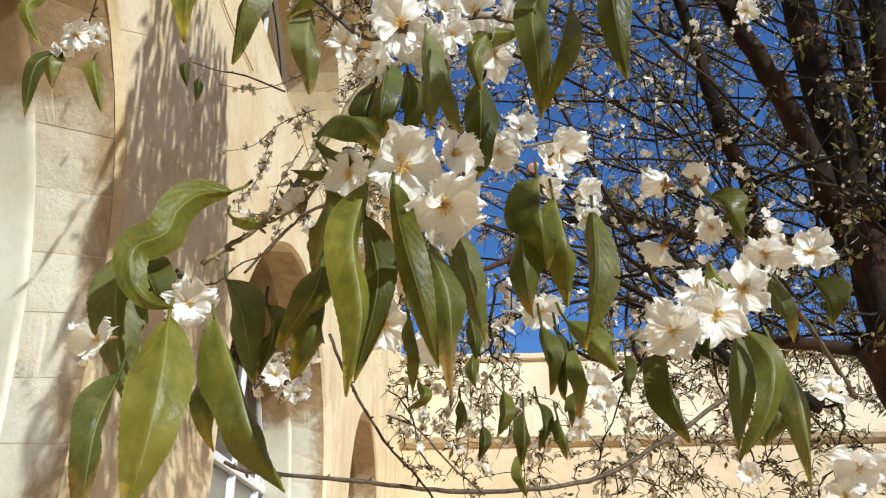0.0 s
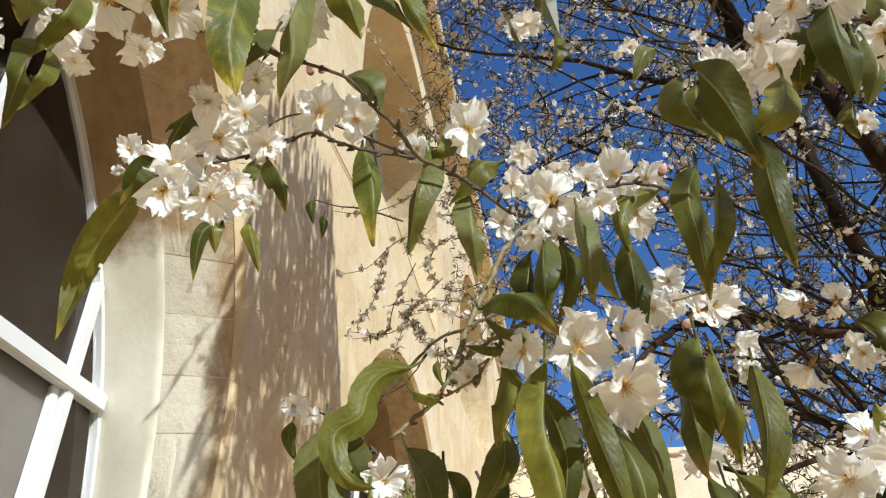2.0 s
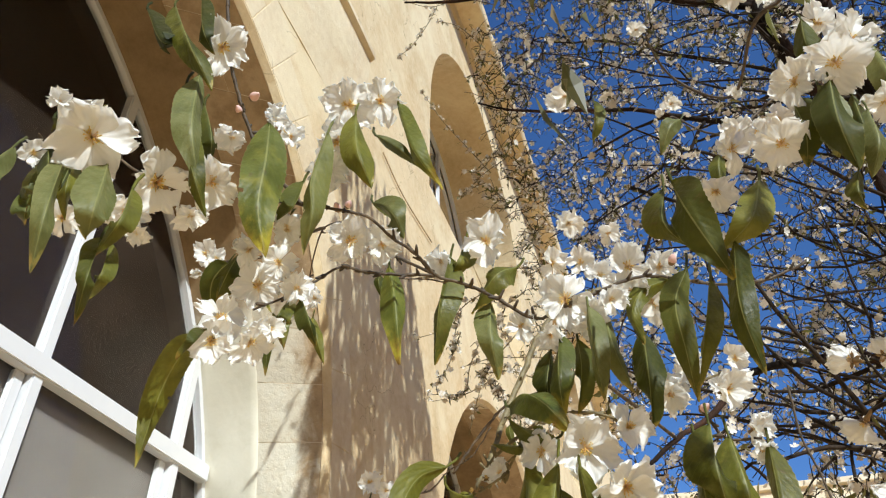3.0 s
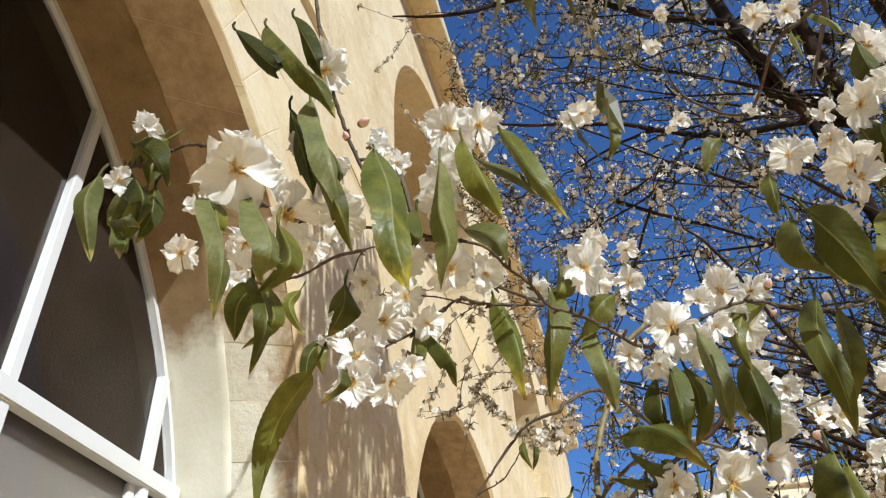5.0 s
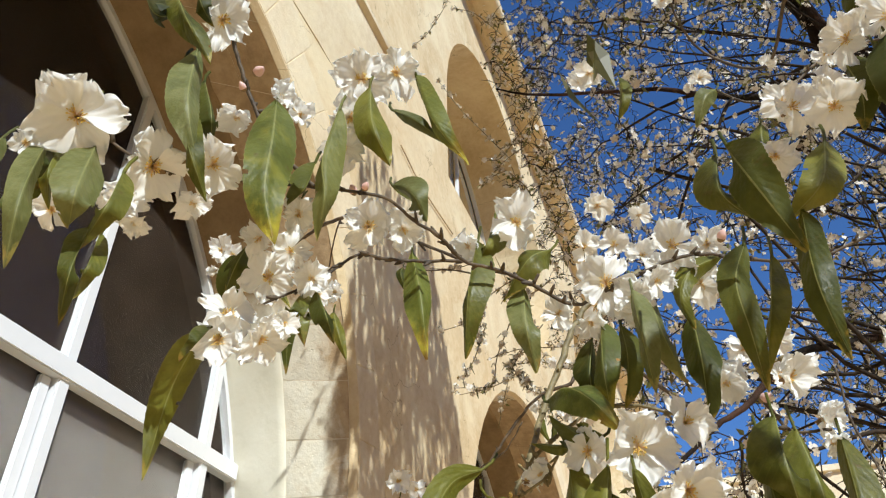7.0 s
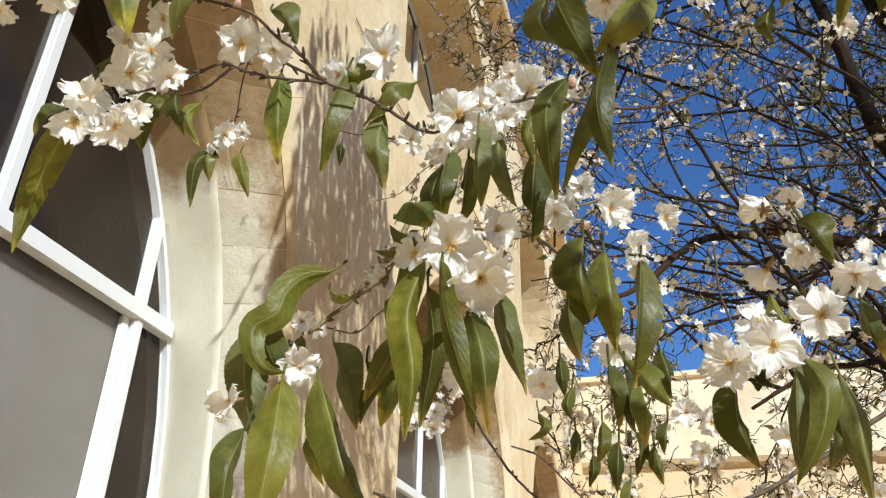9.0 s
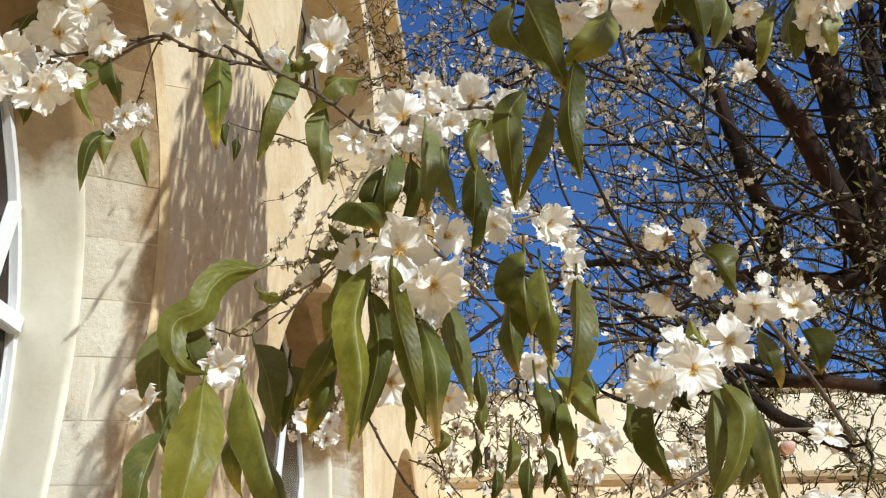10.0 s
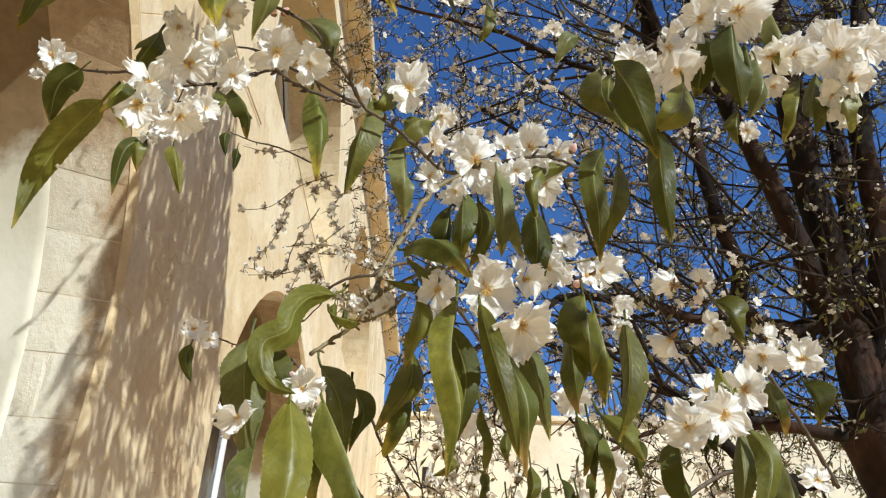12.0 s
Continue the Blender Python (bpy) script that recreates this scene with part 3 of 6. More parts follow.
run_x("string_course", [(Y_FAR + 0.02, 5.53), (Y_FAR - 0.04, 5.55), (Y_FAR - 0.12, 5.65), (Y_FAR - 0.14, 5.77), (Y_FAR + 0.05, 5.81)], XO, 34, ROUGH)
run_x("coping", [(Y_FAR - 0.02, 7.70), (Y_FAR - 0.06, 7.72), (Y_FAR - 0.07, 7.84), (Y_FAR + 0.7, 7.86), (Y_FAR + 0.7, 7.70)], XO, 34, FARTOP)
for x in (4.55, 12.5, 20.5):
    part("pilaster", box_mesh("pilaster", x - 0.16, x + 0.16, Y_FAR - 0.09, Y_FAR + 0.01, 0.0, 5.55, FARWALL, 0.012), wing)
# near-black panels stand in for the slits' unlit depth
for x in (-0.35, 8.0, 16.0):
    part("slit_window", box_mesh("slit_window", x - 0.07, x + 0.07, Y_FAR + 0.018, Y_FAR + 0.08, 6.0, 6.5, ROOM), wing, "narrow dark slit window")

# plain unseen walls added behind the viewer to hold back blue sky light
for name, x0, x1, y0, y1 in (("wall_east", 20.0, 20.6, -20.0, Y_FAR), ("wall_south", -2.3, 20.6, -20.6, -20.0)):
    tagged(new(name, box_mesh(name, x0, x1, y0, y1, 0.0, 14.0, FARWALL)), "plain unseen limestone wall added to cut low sky light", "wall", kind="structure")

# ground, one sheet to the horizon
tagged(new("ground", mesh_of("ground", [(-400, -400, 0), (400, -400, 0), (400, 400, 0), (-400, 400, 0)], [(0, 1, 2, 3)], [PAVING], smooth=False)),
       "pale worn limestone paving of the court", "ground", kind="structure")


# ---- the almond tree ----
def leaf_mesh(line, width, facing, fold, twist, wave, seed, mat):
    """A lance-shaped leaf along a line: serrated rim, folded at the midrib, rippled."""
    rng = random.Random(seed)
    pts = catmull(line, max(4, 44 // (len(line) - 1)))
    n, half = len(pts), 4
    face = Vector(facing).normalized()
    v, f, uv = [], [], []
    ph, fr = rng.uniform(0, 6.3), rng.uniform(9, 14)
    lop = rng.uniform(-0.12, 0.12)
    side = None
    for i, p in enumerate(pts):
        s = i / (n - 1)
        d = (pts[min(i + 1, n - 1)] - pts[max(i - 1, 0)]).normalized()
        sv = d.cross(face)
        if sv.length < 0.25 and side is not None:
            sv = side - d * side.dot(d)
        sv.normalize()
        if side is not None and sv.dot(side) < 0:
            sv = -sv
        side = sv
        up = sv.cross(d)
        a = radians(twist) * (s - 0.4)
        su, uu = sv * math.cos(a) + up * math.sin(a), up * math.cos(a) - sv * math.sin(a)
        w = width / 2 * 1.06 * (1 - math.exp(-(s + 0.004) / 0.11)) * max(1 - s ** 2.5, 0.0) ** 0.92 + width * 0.008
        tooth = 1 + 0.022 * ((i % 2) * 2 - 1) * (0.1 < s < 0.95)
        for k in range(-half, half + 1):
            c = k / half
            e = abs(c)
            rip = wave * width * math.sin(fr * s + ph + (1.7 if c > 0 else 0)) * e * e
            lift = -fold * (0.75 * e + 0.25 * e * e) * w + rip + 0.05 * width * (e < 0.1)
            ww = w * c * (tooth if e > 0.9 else 1) * (1 + lop * c)
            v.append(p + su * ww * math.cos(fold * 0.5) + uu * lift)
            uv.append((c / 2 + 0.5, s))
    m = 2 * half + 1
    gone = set()                                # holes and nibbled edges
    for _ in range(rng.choice((0, 0, 0, 1))):
        i0, k0 = rng.randrange(n // 3, n - 3), rng.choice((0, m - 2))
        gone.add((i0, k0))
    for i in range(n - 1):
        for k in range(m - 1):
            a = i * m + k
            if (i, k) not in gone:
                f.append((a, a + 1, a + m + 1, a + m))
    # the stalk runs back and up from the blade
    d = (pts[0] - pts[1]).normalized()
    k = len(v)
    tube(v, f, [pts[1], pts[0], pts[0] + d * 0.007 + Vector((0, 0.001, 0.003)), pts[0] + d * 0.010 + Vector((0, 0.004, 0.009))], 0.0009, 0.0010, 5)
    uv += [(0.32, 0.06)] * (len(v) - k)
    return mesh_of("leaf", v, f, [mat], uvs=uv)


LEAF_COUNT = [0]


def leaf(line, width, facing, mat, fold=0.35, twist=15, wave=0.05, label=""):
    LEAF_COUNT[0] += 1
    LEAF_AT.append(Vector(line[0]).lerp(Vector(line[-1]), 0.6))
    return part("leaf", leaf_mesh(line, width, facing, fold, twist, wave, LEAF_COUNT[0], mat), TREE, label)


def petal_mesh(seed):
    """One rounded petal, notched and crumpled, growing along x from the flower's middle."""
    rng = random.Random(seed)
    v, f, uv = [], [], []
    n, half = 14, 12
    cup, curl = rng.uniform(0.05, 0.40), rng.uniform(-0.50, 0.35)
    ph = [rng.uniform(0, 6.3) for _ in range(6)]
    notch = rng.uniform(0.05, 0.26)
    wide = rng.uniform(0.37, 0.51)
    skew = rng.uniform(-0.12, 0.12)
    crumple = rng.uniform(0.7, 1.5)
    for i in range(n + 1):
        s = i / n
        w = wide * (0.10 + 0.90 * math.sin(math.pi * min(1, 0.03 + 0.61 * s ** 1.0)) ** 1.35)
        w *= 1.0 if s < 0.72 else math.sqrt(max(0.0, 1 - ((s - 0.72) / 0.32) ** 2)) * 0.6 + 0.4
        for k in range(-half, half + 1):
            c = k / half
            x = 0.05 + 0.95 * s * (1 - 0.22 * c * c * s - notch * s ** 6 * math.exp(-((c - skew) / 0.25) ** 2))
            x += 0.055 * s ** 4 * math.sin(6 * c + ph[0]) + 0.042 * s ** 5 * math.sin(17 * c + ph[4]) + 0.012 * s ** 8 * math.sin(34 * c + ph[5])
            z = cup * (c * c) * w * 1.2 + curl * s ** 2.4 * 0.5 + 0.05 * math.sin(5 * s + ph[1])
            z += crumple * (0.060 * s * s * math.sin(4.5 * c + ph[2]) + 0.06 * s ** 3 * math.sin(3.1 * c + 7 * s + ph[5]) + 0.034 * s * s * math.sin(9 * c + 5 * s + ph[3]) + 0.028 * s * math.sin(9 * s + 4 * c + ph[0]) + 0.060 * s ** 5 * math.sin(11 * c + 6 * s + ph[1]) + 0.045 * s ** 7 * math.sin(23 * c + 4 * s + ph[4]) + 0.016 * s * math.sin(17 * c - 9 * s + ph[5]))
            v.append((x, w * c + skew * s * s * 0.4, z))
            uv.append((c / 2 + 0.5, s))
    m = 2 * half + 1
    for i in range(n):
        for k in range(m - 1):
            a = i * m + k
            f.append((a, a + m, a + m + 1, a + 1))
    return mesh_of("petal", v, f, [PETAL], uvs=uv)


def stamen_mesh(seed):
    rng = random.Random(seed)
    v, f, slots = [], [], []
    for i in range(44):
        a, t = rng.uniform(0, 6.283), math.sqrt(rng.uniform(0.02, 1)) * 0.95
        d = Vector((math.cos(a) * math.sin(t), math.sin(a) * math.sin(t), math.cos(t)))
        length = rng.uniform(0.12, 0.28)
        foot = Vector((math.cos(a), math.sin(a), 0)) * 0.05 * rng.random()
        line = [foot, foot + d * length * 0.5 + Vector((0, 0, 0.02)), foot + d * length]
        k = len(f)
        tube(v, f, line, 0.011, 0.007, 4)
        slots += [0] * (len(f) - k)
        k = len(f)
        tube(v, f, [line[2] - d * 0.02, line[2] + d * 0.004, line[2] + d * 0.026], 0.013, 0.015, 5)
        slots += [1] * (len(f) - k)
    return mesh_of("stamen_tuft", v, f, [FILAMENT, ANTHER], slots)


def calyx_mesh(seed):
    """The cup behind the petals with five pointed sepals and a short stalk."""
    rng = random.Random(seed)
    v, f = [], []
    tube(v, f, [Vector((0, 0, -0.52)), Vector((0.02, 0, -0.36)), Vector((0, 0, -0.22)), Vector((0, 0, -0.14)), Vector((0, 0, -0.06))], 0.05, 0.12, 8)
    for k in range(5):
        a = 2 * math.pi * (k + 0.5) / 5
        o, t = Vector((math.cos(a), math.sin(a), 0)), Vector((-math.sin(a), math.cos(a), 0))
        b = len(v)
        v += [o * 0.09 + t * 0.08, o * 0.09 - t * 0.08, o * 0.24 + t * 0.075 - Vector((0, 0, 0.02)), o * 0.24 - t * 0.075 - Vector((0, 0, 0.02)), o * 0.36 - Vector((0, 0, rng.uniform(0, 0.1)))]
        f += [(b, b + 1, b + 3, b + 2), (b + 2, b + 3, b + 4)]
    return mesh_of("flower", v, f, [CALYX])


def bud_mesh(seed):
    v, f, slots = [], [], []
    prof = [(-1.0, 0.30), (-0.8, 0.62), (-0.35, 0.86), (0.1, 0.88), (0.5, 0.66), (0.85, 0.32), (1.0, 0.05)]
    for z, r in prof:
        for k in range(10):
            a = 2 * math.pi * k / 10
            rr = r * (1 + 0.07 * math.sin(5 * a + z * 2))
            v.append((rr * math.cos(a), rr * math.sin(a), z))
    for i in range(len(prof) - 1):
        for k in range(10):
            a, b = i * 10 + k, i * 10 + (k + 1) % 10
            f.append((a, b, b + 10, a + 10))
            slots.append(1 if i < 2 else 0)
    f += [tuple(range(9, -1, -1)), tuple(range(60, 70))]
    slots += [1, 0]
    return mesh_of("bud", v, f, [BUD, CALYX], slots)


PETALS = [petal_mesh(s) for s in range(24)]
STAMENS = [stamen_mesh(s) for s in range(3)]
CALYCES = [calyx_mesh(s) for s in range(2)]
BUDS = [bud_mesh(0)]
FLOWERS = [0]
FLOWER_AT, LEAF_AT = [], []


def facing_turn(normal, spin):
    return Vector(normal).to_track_quat("Z", "Y").to_matrix().to_4x4() @ Matrix.Rotation(spin, 4, "Z")


def flower(at, r, normal, cup=18, label=""):
    """An open blossom: five petals, stamens and the calyx behind them."""
    FLOWERS[0] += 1
    FLOWER_AT.append((Vector(at), r))
    rng = random.Random(100 + FLOWERS[0])
    ob = part("flower", CALYCES[FLOWERS[0] % 2], TREE, label)
    ob.matrix_basis = Matrix.Translation(at) @ facing_turn(normal, rng.uniform(0, 6.28)) @ Matrix.Diagonal((r * 0.98, r * 0.98, r * 0.98, 1))
    for k in range(5):
        p = part("petal", PETALS[rng.randrange(len(PETALS))], ob)
        p.matrix_basis = (Matrix.Rotation(2 * math.pi * k / 5 + rng.uniform(-0.13, 0.13), 4, "Z") @ Matrix.Translation((0, 0, 0.012 * (k % 2)))
                          @ Matrix.Rotation(-radians(cup + rng.uniform(-28, 30)), 4, "Y") @ Matrix.Rotation(rng.uniform(-0.45, 0.45), 4, "X")
                          @ Matrix.Diagonal((rng.uniform(0.9, 1.06), rng.uniform(0.92, 1.12), 1, 1)))
    st = part("stamen_tuft", STAMENS[FLOWERS[0] % 3], ob)
    st.matrix_basis = Matrix.Diagonal((0.95, 0.95, 0.95, 1))
    return ob


def spent_flower(at, r, normal):
    """A blossom that has dropped its petals: the calyx and dried stamens."""
    FLOWERS[0] += 1
    ob = part("spent_flower", CALYCES[FLOWERS[0] % 2], TREE, "green-brown calyx that has dropped its petals")
    ob.matrix_basis = Matrix.Translation(at) @ facing_turn(normal, FLOWERS[0]) @ Matrix.Diagonal((r * 1.6, r * 1.6, r * 1.6, 1))
    part("stamen_tuft", STAMENS[FLOWERS[0] % 3], ob).matrix_basis = Matrix.Diagonal((0.8, 0.8, 0.8, 1))
    return ob


def bud(at, r, normal, label=""):
    ob = part("bud", BUDS[0], TREE, label)
    ob.matrix_basis = Matrix.Translation(at) @ facing_turn(normal, 0.3) @ Matrix.Diagonal((r * 0.6, r * 0.6, r * 0.8, 1))
    return ob


def stem(name, line, r0, r1, sides=8, mat=None, knots=0.10, label="", steps=5):
    """A limb or twig as one tapered, knotty tube."""
    v, f = [], []
    r2 = random.Random(str(line[0]))
    pts = catmull(line, steps)
    for p in pts[1:-1]:
        p += Vector((r2.gauss(0, 1), r2.gauss(0, 1), r2.gauss(0, 1))) * r0 * (0.22 if name == "twig" else 0.07)
    tube(v, f, pts, r0, r1, sides, knots, r2)
    if name == "twig":                          # bud scales and short spurs
        for p, q in zip(pts, pts[1:]):
            for _ in range(1 if r2.random() < 0.6 else 0):
                c = p.lerp(q, r2.random())
                d = ((q - p).normalized() * 0.7 + Vector((r2.gauss(0, 1), r2.gauss(0, 1), r2.gauss(0, 1))) * 0.6).normalized()
                size = max(r2.uniform(0.003, 0.008), r0 * r2.uniform(1.5, 4.5))
                tube(v, f, [c, c + d * size * 0.4, c + d * size * 0.8, c + d * size], max(0.0014, r0 * 0.7) * r2.uniform(0.8, 1.2), 0.0006, 5, 0.4, r2)
    return part(name, mesh_of(name, v, f, [mat or TWIG]), TREE, label)


v, f = [], []
tube(v, f, catmull([(1.62, 2.25, -0.05), (1.60, 2.22, 0.3), (1.55, 2.14, 0.9), (1.40, 2.02, 1.6), (1.25, 1.94, 2.0), (1.133, 1.90, 2.30)], 8), 0.15, 0.085, 14, 0.10, random.Random(8))
TREE = tagged(new("almond_tree", mesh_of("almond_tree", v, f, [BARK])),
              "almond tree in white blossom with long drooping green leaves", "tree")
LIMB_NODES = []
_stem = stem


def limb_stem(name, line, r0, r1, sides=8, mat=None, knots=0.10):
    ob = _stem(name, line, r0, r1, sides, mat, knots)
    if name == "limb":
        LIMB_NODES.extend((p, r1) for p in catmull(line, 4))
    return ob


stem = limb_stem
SPRIGS = []


def sprig(line):
    """A thin outer shoot of the crown, dressed later with small blossoms and leaves."""
    SPRIGS.append(catmull(line, 4))



# main limbs
stem("limb", [(1.133, 1.900, 2.247), (1.132, 1.875, 2.462), (1.113, 1.850, 2.716), (1.101, 1.825, 2.999), (1.096, 1.800, 3.468), (1.118, 1.775, 3.947), (1.104, 1.750, 4.676)], 0.0593, 0.0384, 12, BARK, 0.05)
stem("limb", [(1.133, 1.900, 2.247), (1.106, 1.850, 2.468), (1.027, 1.800, 2.631), (0.978, 1.750, 2.804), (0.906, 1.700, 2.975), (0.827, 1.650, 3.132), (0.748, 1.600, 3.453), (0.728, 1.550, 3.971)], 0.0397, 0.0199, 10, BARK, 0.05)
stem("limb", [(1.088, 1.850, 2.605), (0.935, 1.814, 2.538), (0.791, 1.779, 2.576), (0.793, 1.743, 2.681), (0.742, 1.707, 2.815), (0.705, 1.671, 3.017), (0.658, 1.636, 3.292), (0.564, 1.600, 3.763)], 0.0288, 0.0144, 10, BARK, 0.05)
stem("limb", [(1.162, 1.950, 2.263), (1.246, 1.975, 2.561), (1.277, 2.000, 2.844), (1.330, 2.025, 3.171), (1.389, 2.050, 3.549), (1.520, 2.075, 4.124), (1.678, 2.100, 5.003)], 0.0387, 0.0213, 10, BARK, 0.05)
stem("limb", [(1.133, 1.900, 2.247), (1.217, 1.860, 2.545), (1.271, 1.820, 2.859), (1.275, 1.780, 3.193), (1.355, 1.740, 3.631), (1.523, 1.700, 4.223)], 0.0465, 0.0250, 10, BARK, 0.05)
stem("limb", [(0.731, 1.750, 2.545), (0.627, 1.706, 2.511), (0.536, 1.661, 2.516), (0.461, 1.617, 2.518), (0.371, 1.572, 2.492), (0.276, 1.528, 2.470), (0.201, 1.483, 2.412), (0.133, 1.439, 2.334), (0.059, 1.394, 2.277), (-0.021, 1.350, 2.199)], 0.0158, 0.0039, 8, BARK, 0.05)
stem("limb", [(0.898, 1.600, 2.174), (0.754, 1.580, 2.184), (0.655, 1.560, 2.191), (0.550, 1.540, 2.218), (0.424, 1.520, 2.278), (0.331, 1.500, 2.327)], 0.0158, 0.0049, 8, BARK, 0.05)
stem("limb", [(0.734, 1.500, 2.026), (0.625, 1.500, 2.076), (0.572, 1.500, 2.125), (0.520, 1.500, 2.188), (0.443, 1.500, 2.256)], 0.0180, 0.0056, 8, BARK, 0.05)
stem("limb", [(0.832, 1.600, 2.184), (0.647, 1.575, 2.182), (0.537, 1.550, 2.163), (0.428, 1.525, 2.141), (0.302, 1.500, 2.068)], 0.0106, 0.0035, 8, BARK, 0.05)
stem("limb", [(0.857, 1.700, 3.332), (0.632, 1.680, 3.455), (0.610, 1.660, 3.573), (0.567, 1.640, 3.784), (0.541, 1.620, 3.993), (0.481, 1.600, 4.484)], 0.0332, 0.0184, 8, BARK, 0.05)
stem("limb", [(0.885, 1.700, 3.251), (0.665, 1.658, 3.319), (0.423, 1.617, 3.295), (0.226, 1.575, 3.336), (0.119, 1.533, 3.354), (-0.203, 1.492, 3.414), (-0.331, 1.450, 3.448)], 0.0135, 0.0024, 8, BARK, 0.05)
stem("limb", [(0.857, 1.700, 3.679), (0.649, 1.660, 3.790), (0.338, 1.535, 3.800), (0.012, 1.331, 3.775), (-0.267, 1.151, 3.541), (-0.444, 1.089, 3.519)], 0.0165, 0.0026, 8, BARK, 0.05)

# twigs that carry the near blossoms
stem("twig", [(-0.112, 0.365, 1.810), (-0.099, 0.370, 1.824), (-0.088, 0.376, 1.837), (-0.082, 0.382, 1.850), (-0.071, 0.387, 1.868), (-0.054, 0.392, 1.883), (-0.031, 0.398, 1.897), (-0.004, 0.404, 1.898), (0.028, 0.409, 1.890), (0.060, 0.414, 1.912), (0.094, 0.420, 1.923)], 0.0015, 0.0009, 8, GREENTWIG, 0.12)
stem("twig", [(-0.009, 0.360, 1.962), (-0.028, 0.343, 1.946), (-0.050, 0.325, 1.955), (-0.069, 0.308, 1.961), (-0.085, 0.291, 1.960), (-0.093, 0.273, 1.967), (-0.105, 0.256, 1.972), (-0.116, 0.239, 1.979), (-0.140, 0.222, 1.979), (-0.159, 0.204, 1.974), (-0.176, 0.187, 1.969), (-0.185, 0.170, 1.965), (-0.209, 0.152, 1.958), (-0.253, 0.135, 1.993)], 0.0013, 0.0007, 8, TWIG, 0.12)
stem("twig", [(-0.139, 0.220, 1.977), (-0.148, 0.210, 1.974), (-0.175, 0.200, 2.011), (-0.186, 0.190, 2.038), (-0.191, 0.180, 2.059), (-0.197, 0.170, 2.088), (-0.205, 0.160, 2.151), (-0.212, 0.150, 2.239)], 0.0013, 0.0013, 8, TWIG, 0.12)
stem("twig", [(-0.088, 0.300, 1.967), (-0.115, 0.283, 1.962), (-0.126, 0.266, 1.955), (-0.137, 0.249, 1.949), (-0.154, 0.232, 1.923), (-0.173, 0.215, 1.903)], 0.0011, 0.0007, 8, TWIG, 0.12)
stem("twig", [(-0.008, 0.350, 1.956), (0.020, 0.358, 1.970), (0.047, 0.367, 1.982), (0.068, 0.375, 1.982), (0.092, 0.383, 1.977), (0.130, 0.392, 1.977), (0.166, 0.400, 1.992)], 0.0012, 0.0010, 8, TWIG, 0.12)
stem("twig", [(0.070, 0.400, 1.891), (0.082, 0.405, 1.868), (0.105, 0.410, 1.867)], 0.0011, 0.0009, 8, TWIG, 0.12)
stem("twig", [(-0.052, 0.360, 1.855), (-0.062, 0.365, 1.844), (-0.081, 0.370, 1.837)], 0.0008, 0.0008, 8, GREENTWIG, 0.12)
stem("twig", [(-0.108, 0.360, 1.781), (-0.119, 0.360, 1.801), (-0.124, 0.360, 1.800)], 0.0006, 0.0006, 8, TWIG, 0.12)
stem("twig", [(0.193, 0.490, 1.814), (0.217, 0.525, 1.831), (0.249, 0.560, 1.868), (0.289, 0.595, 1.911), (0.335, 0.630, 1.928)], 0.0013, 0.0013, 8, TWIG, 0.12)
stem("twig", [(0.287, 0.660, 1.991), (0.311, 0.676, 1.958), (0.334, 0.692, 1.946), (0.358, 0.708, 1.917), (0.385, 0.724, 1.876), (0.411, 0.740, 1.833)], 0.0022, 0.0028, 8, TWIG, 0.12)
stem("twig", [(0.264, 0.650, 2.027), (0.269, 0.625, 1.985), (0.270, 0.600, 1.959)], 0.0015, 0.0018, 8, TWIG, 0.12)
stem("twig", [(0.165, 0.490, 1.816), (0.192, 0.495, 1.818), (0.212, 0.500, 1.821)], 0.0009, 0.0009, 8, TWIG, 0.12)
stem("twig", [(0.238, 0.460, 2.235), (0.278, 0.475, 2.251), (0.321, 0.490, 2.242), (0.381, 0.505, 2.235), (0.444, 0.520, 2.238)], 0.0013, 0.0020, 8, TWIG, 0.12)
stem("twig", [(-0.236, 0.850, 1.802), (-0.227, 0.891, 1.801), (-0.187, 0.932, 1.803), (-0.105, 0.973, 1.802), (-0.042, 1.014, 1.800), (0.040, 1.055, 1.800), (0.151, 1.095, 1.812), (0.236, 1.136, 1.836), (0.322, 1.177, 1.885), (0.386, 1.218, 1.924), (0.485, 1.259, 1.987), (0.606, 1.300, 2.004)], 0.0022, 0.0040, 8, TWIG, 0.12)
stem("twig", [(-0.111, 0.750, 1.913), (-0.092, 0.760, 1.869), (-0.061, 0.770, 1.818), (-0.044, 0.780, 1.796), (-0.015, 0.790, 1.767), (0.014, 0.800, 1.727)], 0.0017, 0.0010, 8, TWIG, 0.12)
stem("twig", [(-0.054, 0.800, 1.839), (-0.023, 0.817, 1.829), (0.013, 0.833, 1.793), (0.049, 0.850, 1.764)], 0.0011, 0.0011, 8, TWIG, 0.12)
stem("twig", [(0.225, 1.000, 2.176), (0.222, 1.000, 2.100), (0.234, 1.000, 2.027), (0.234, 1.000, 1.959)], 0.0018, 0.0013, 8, TWIG, 0.12)

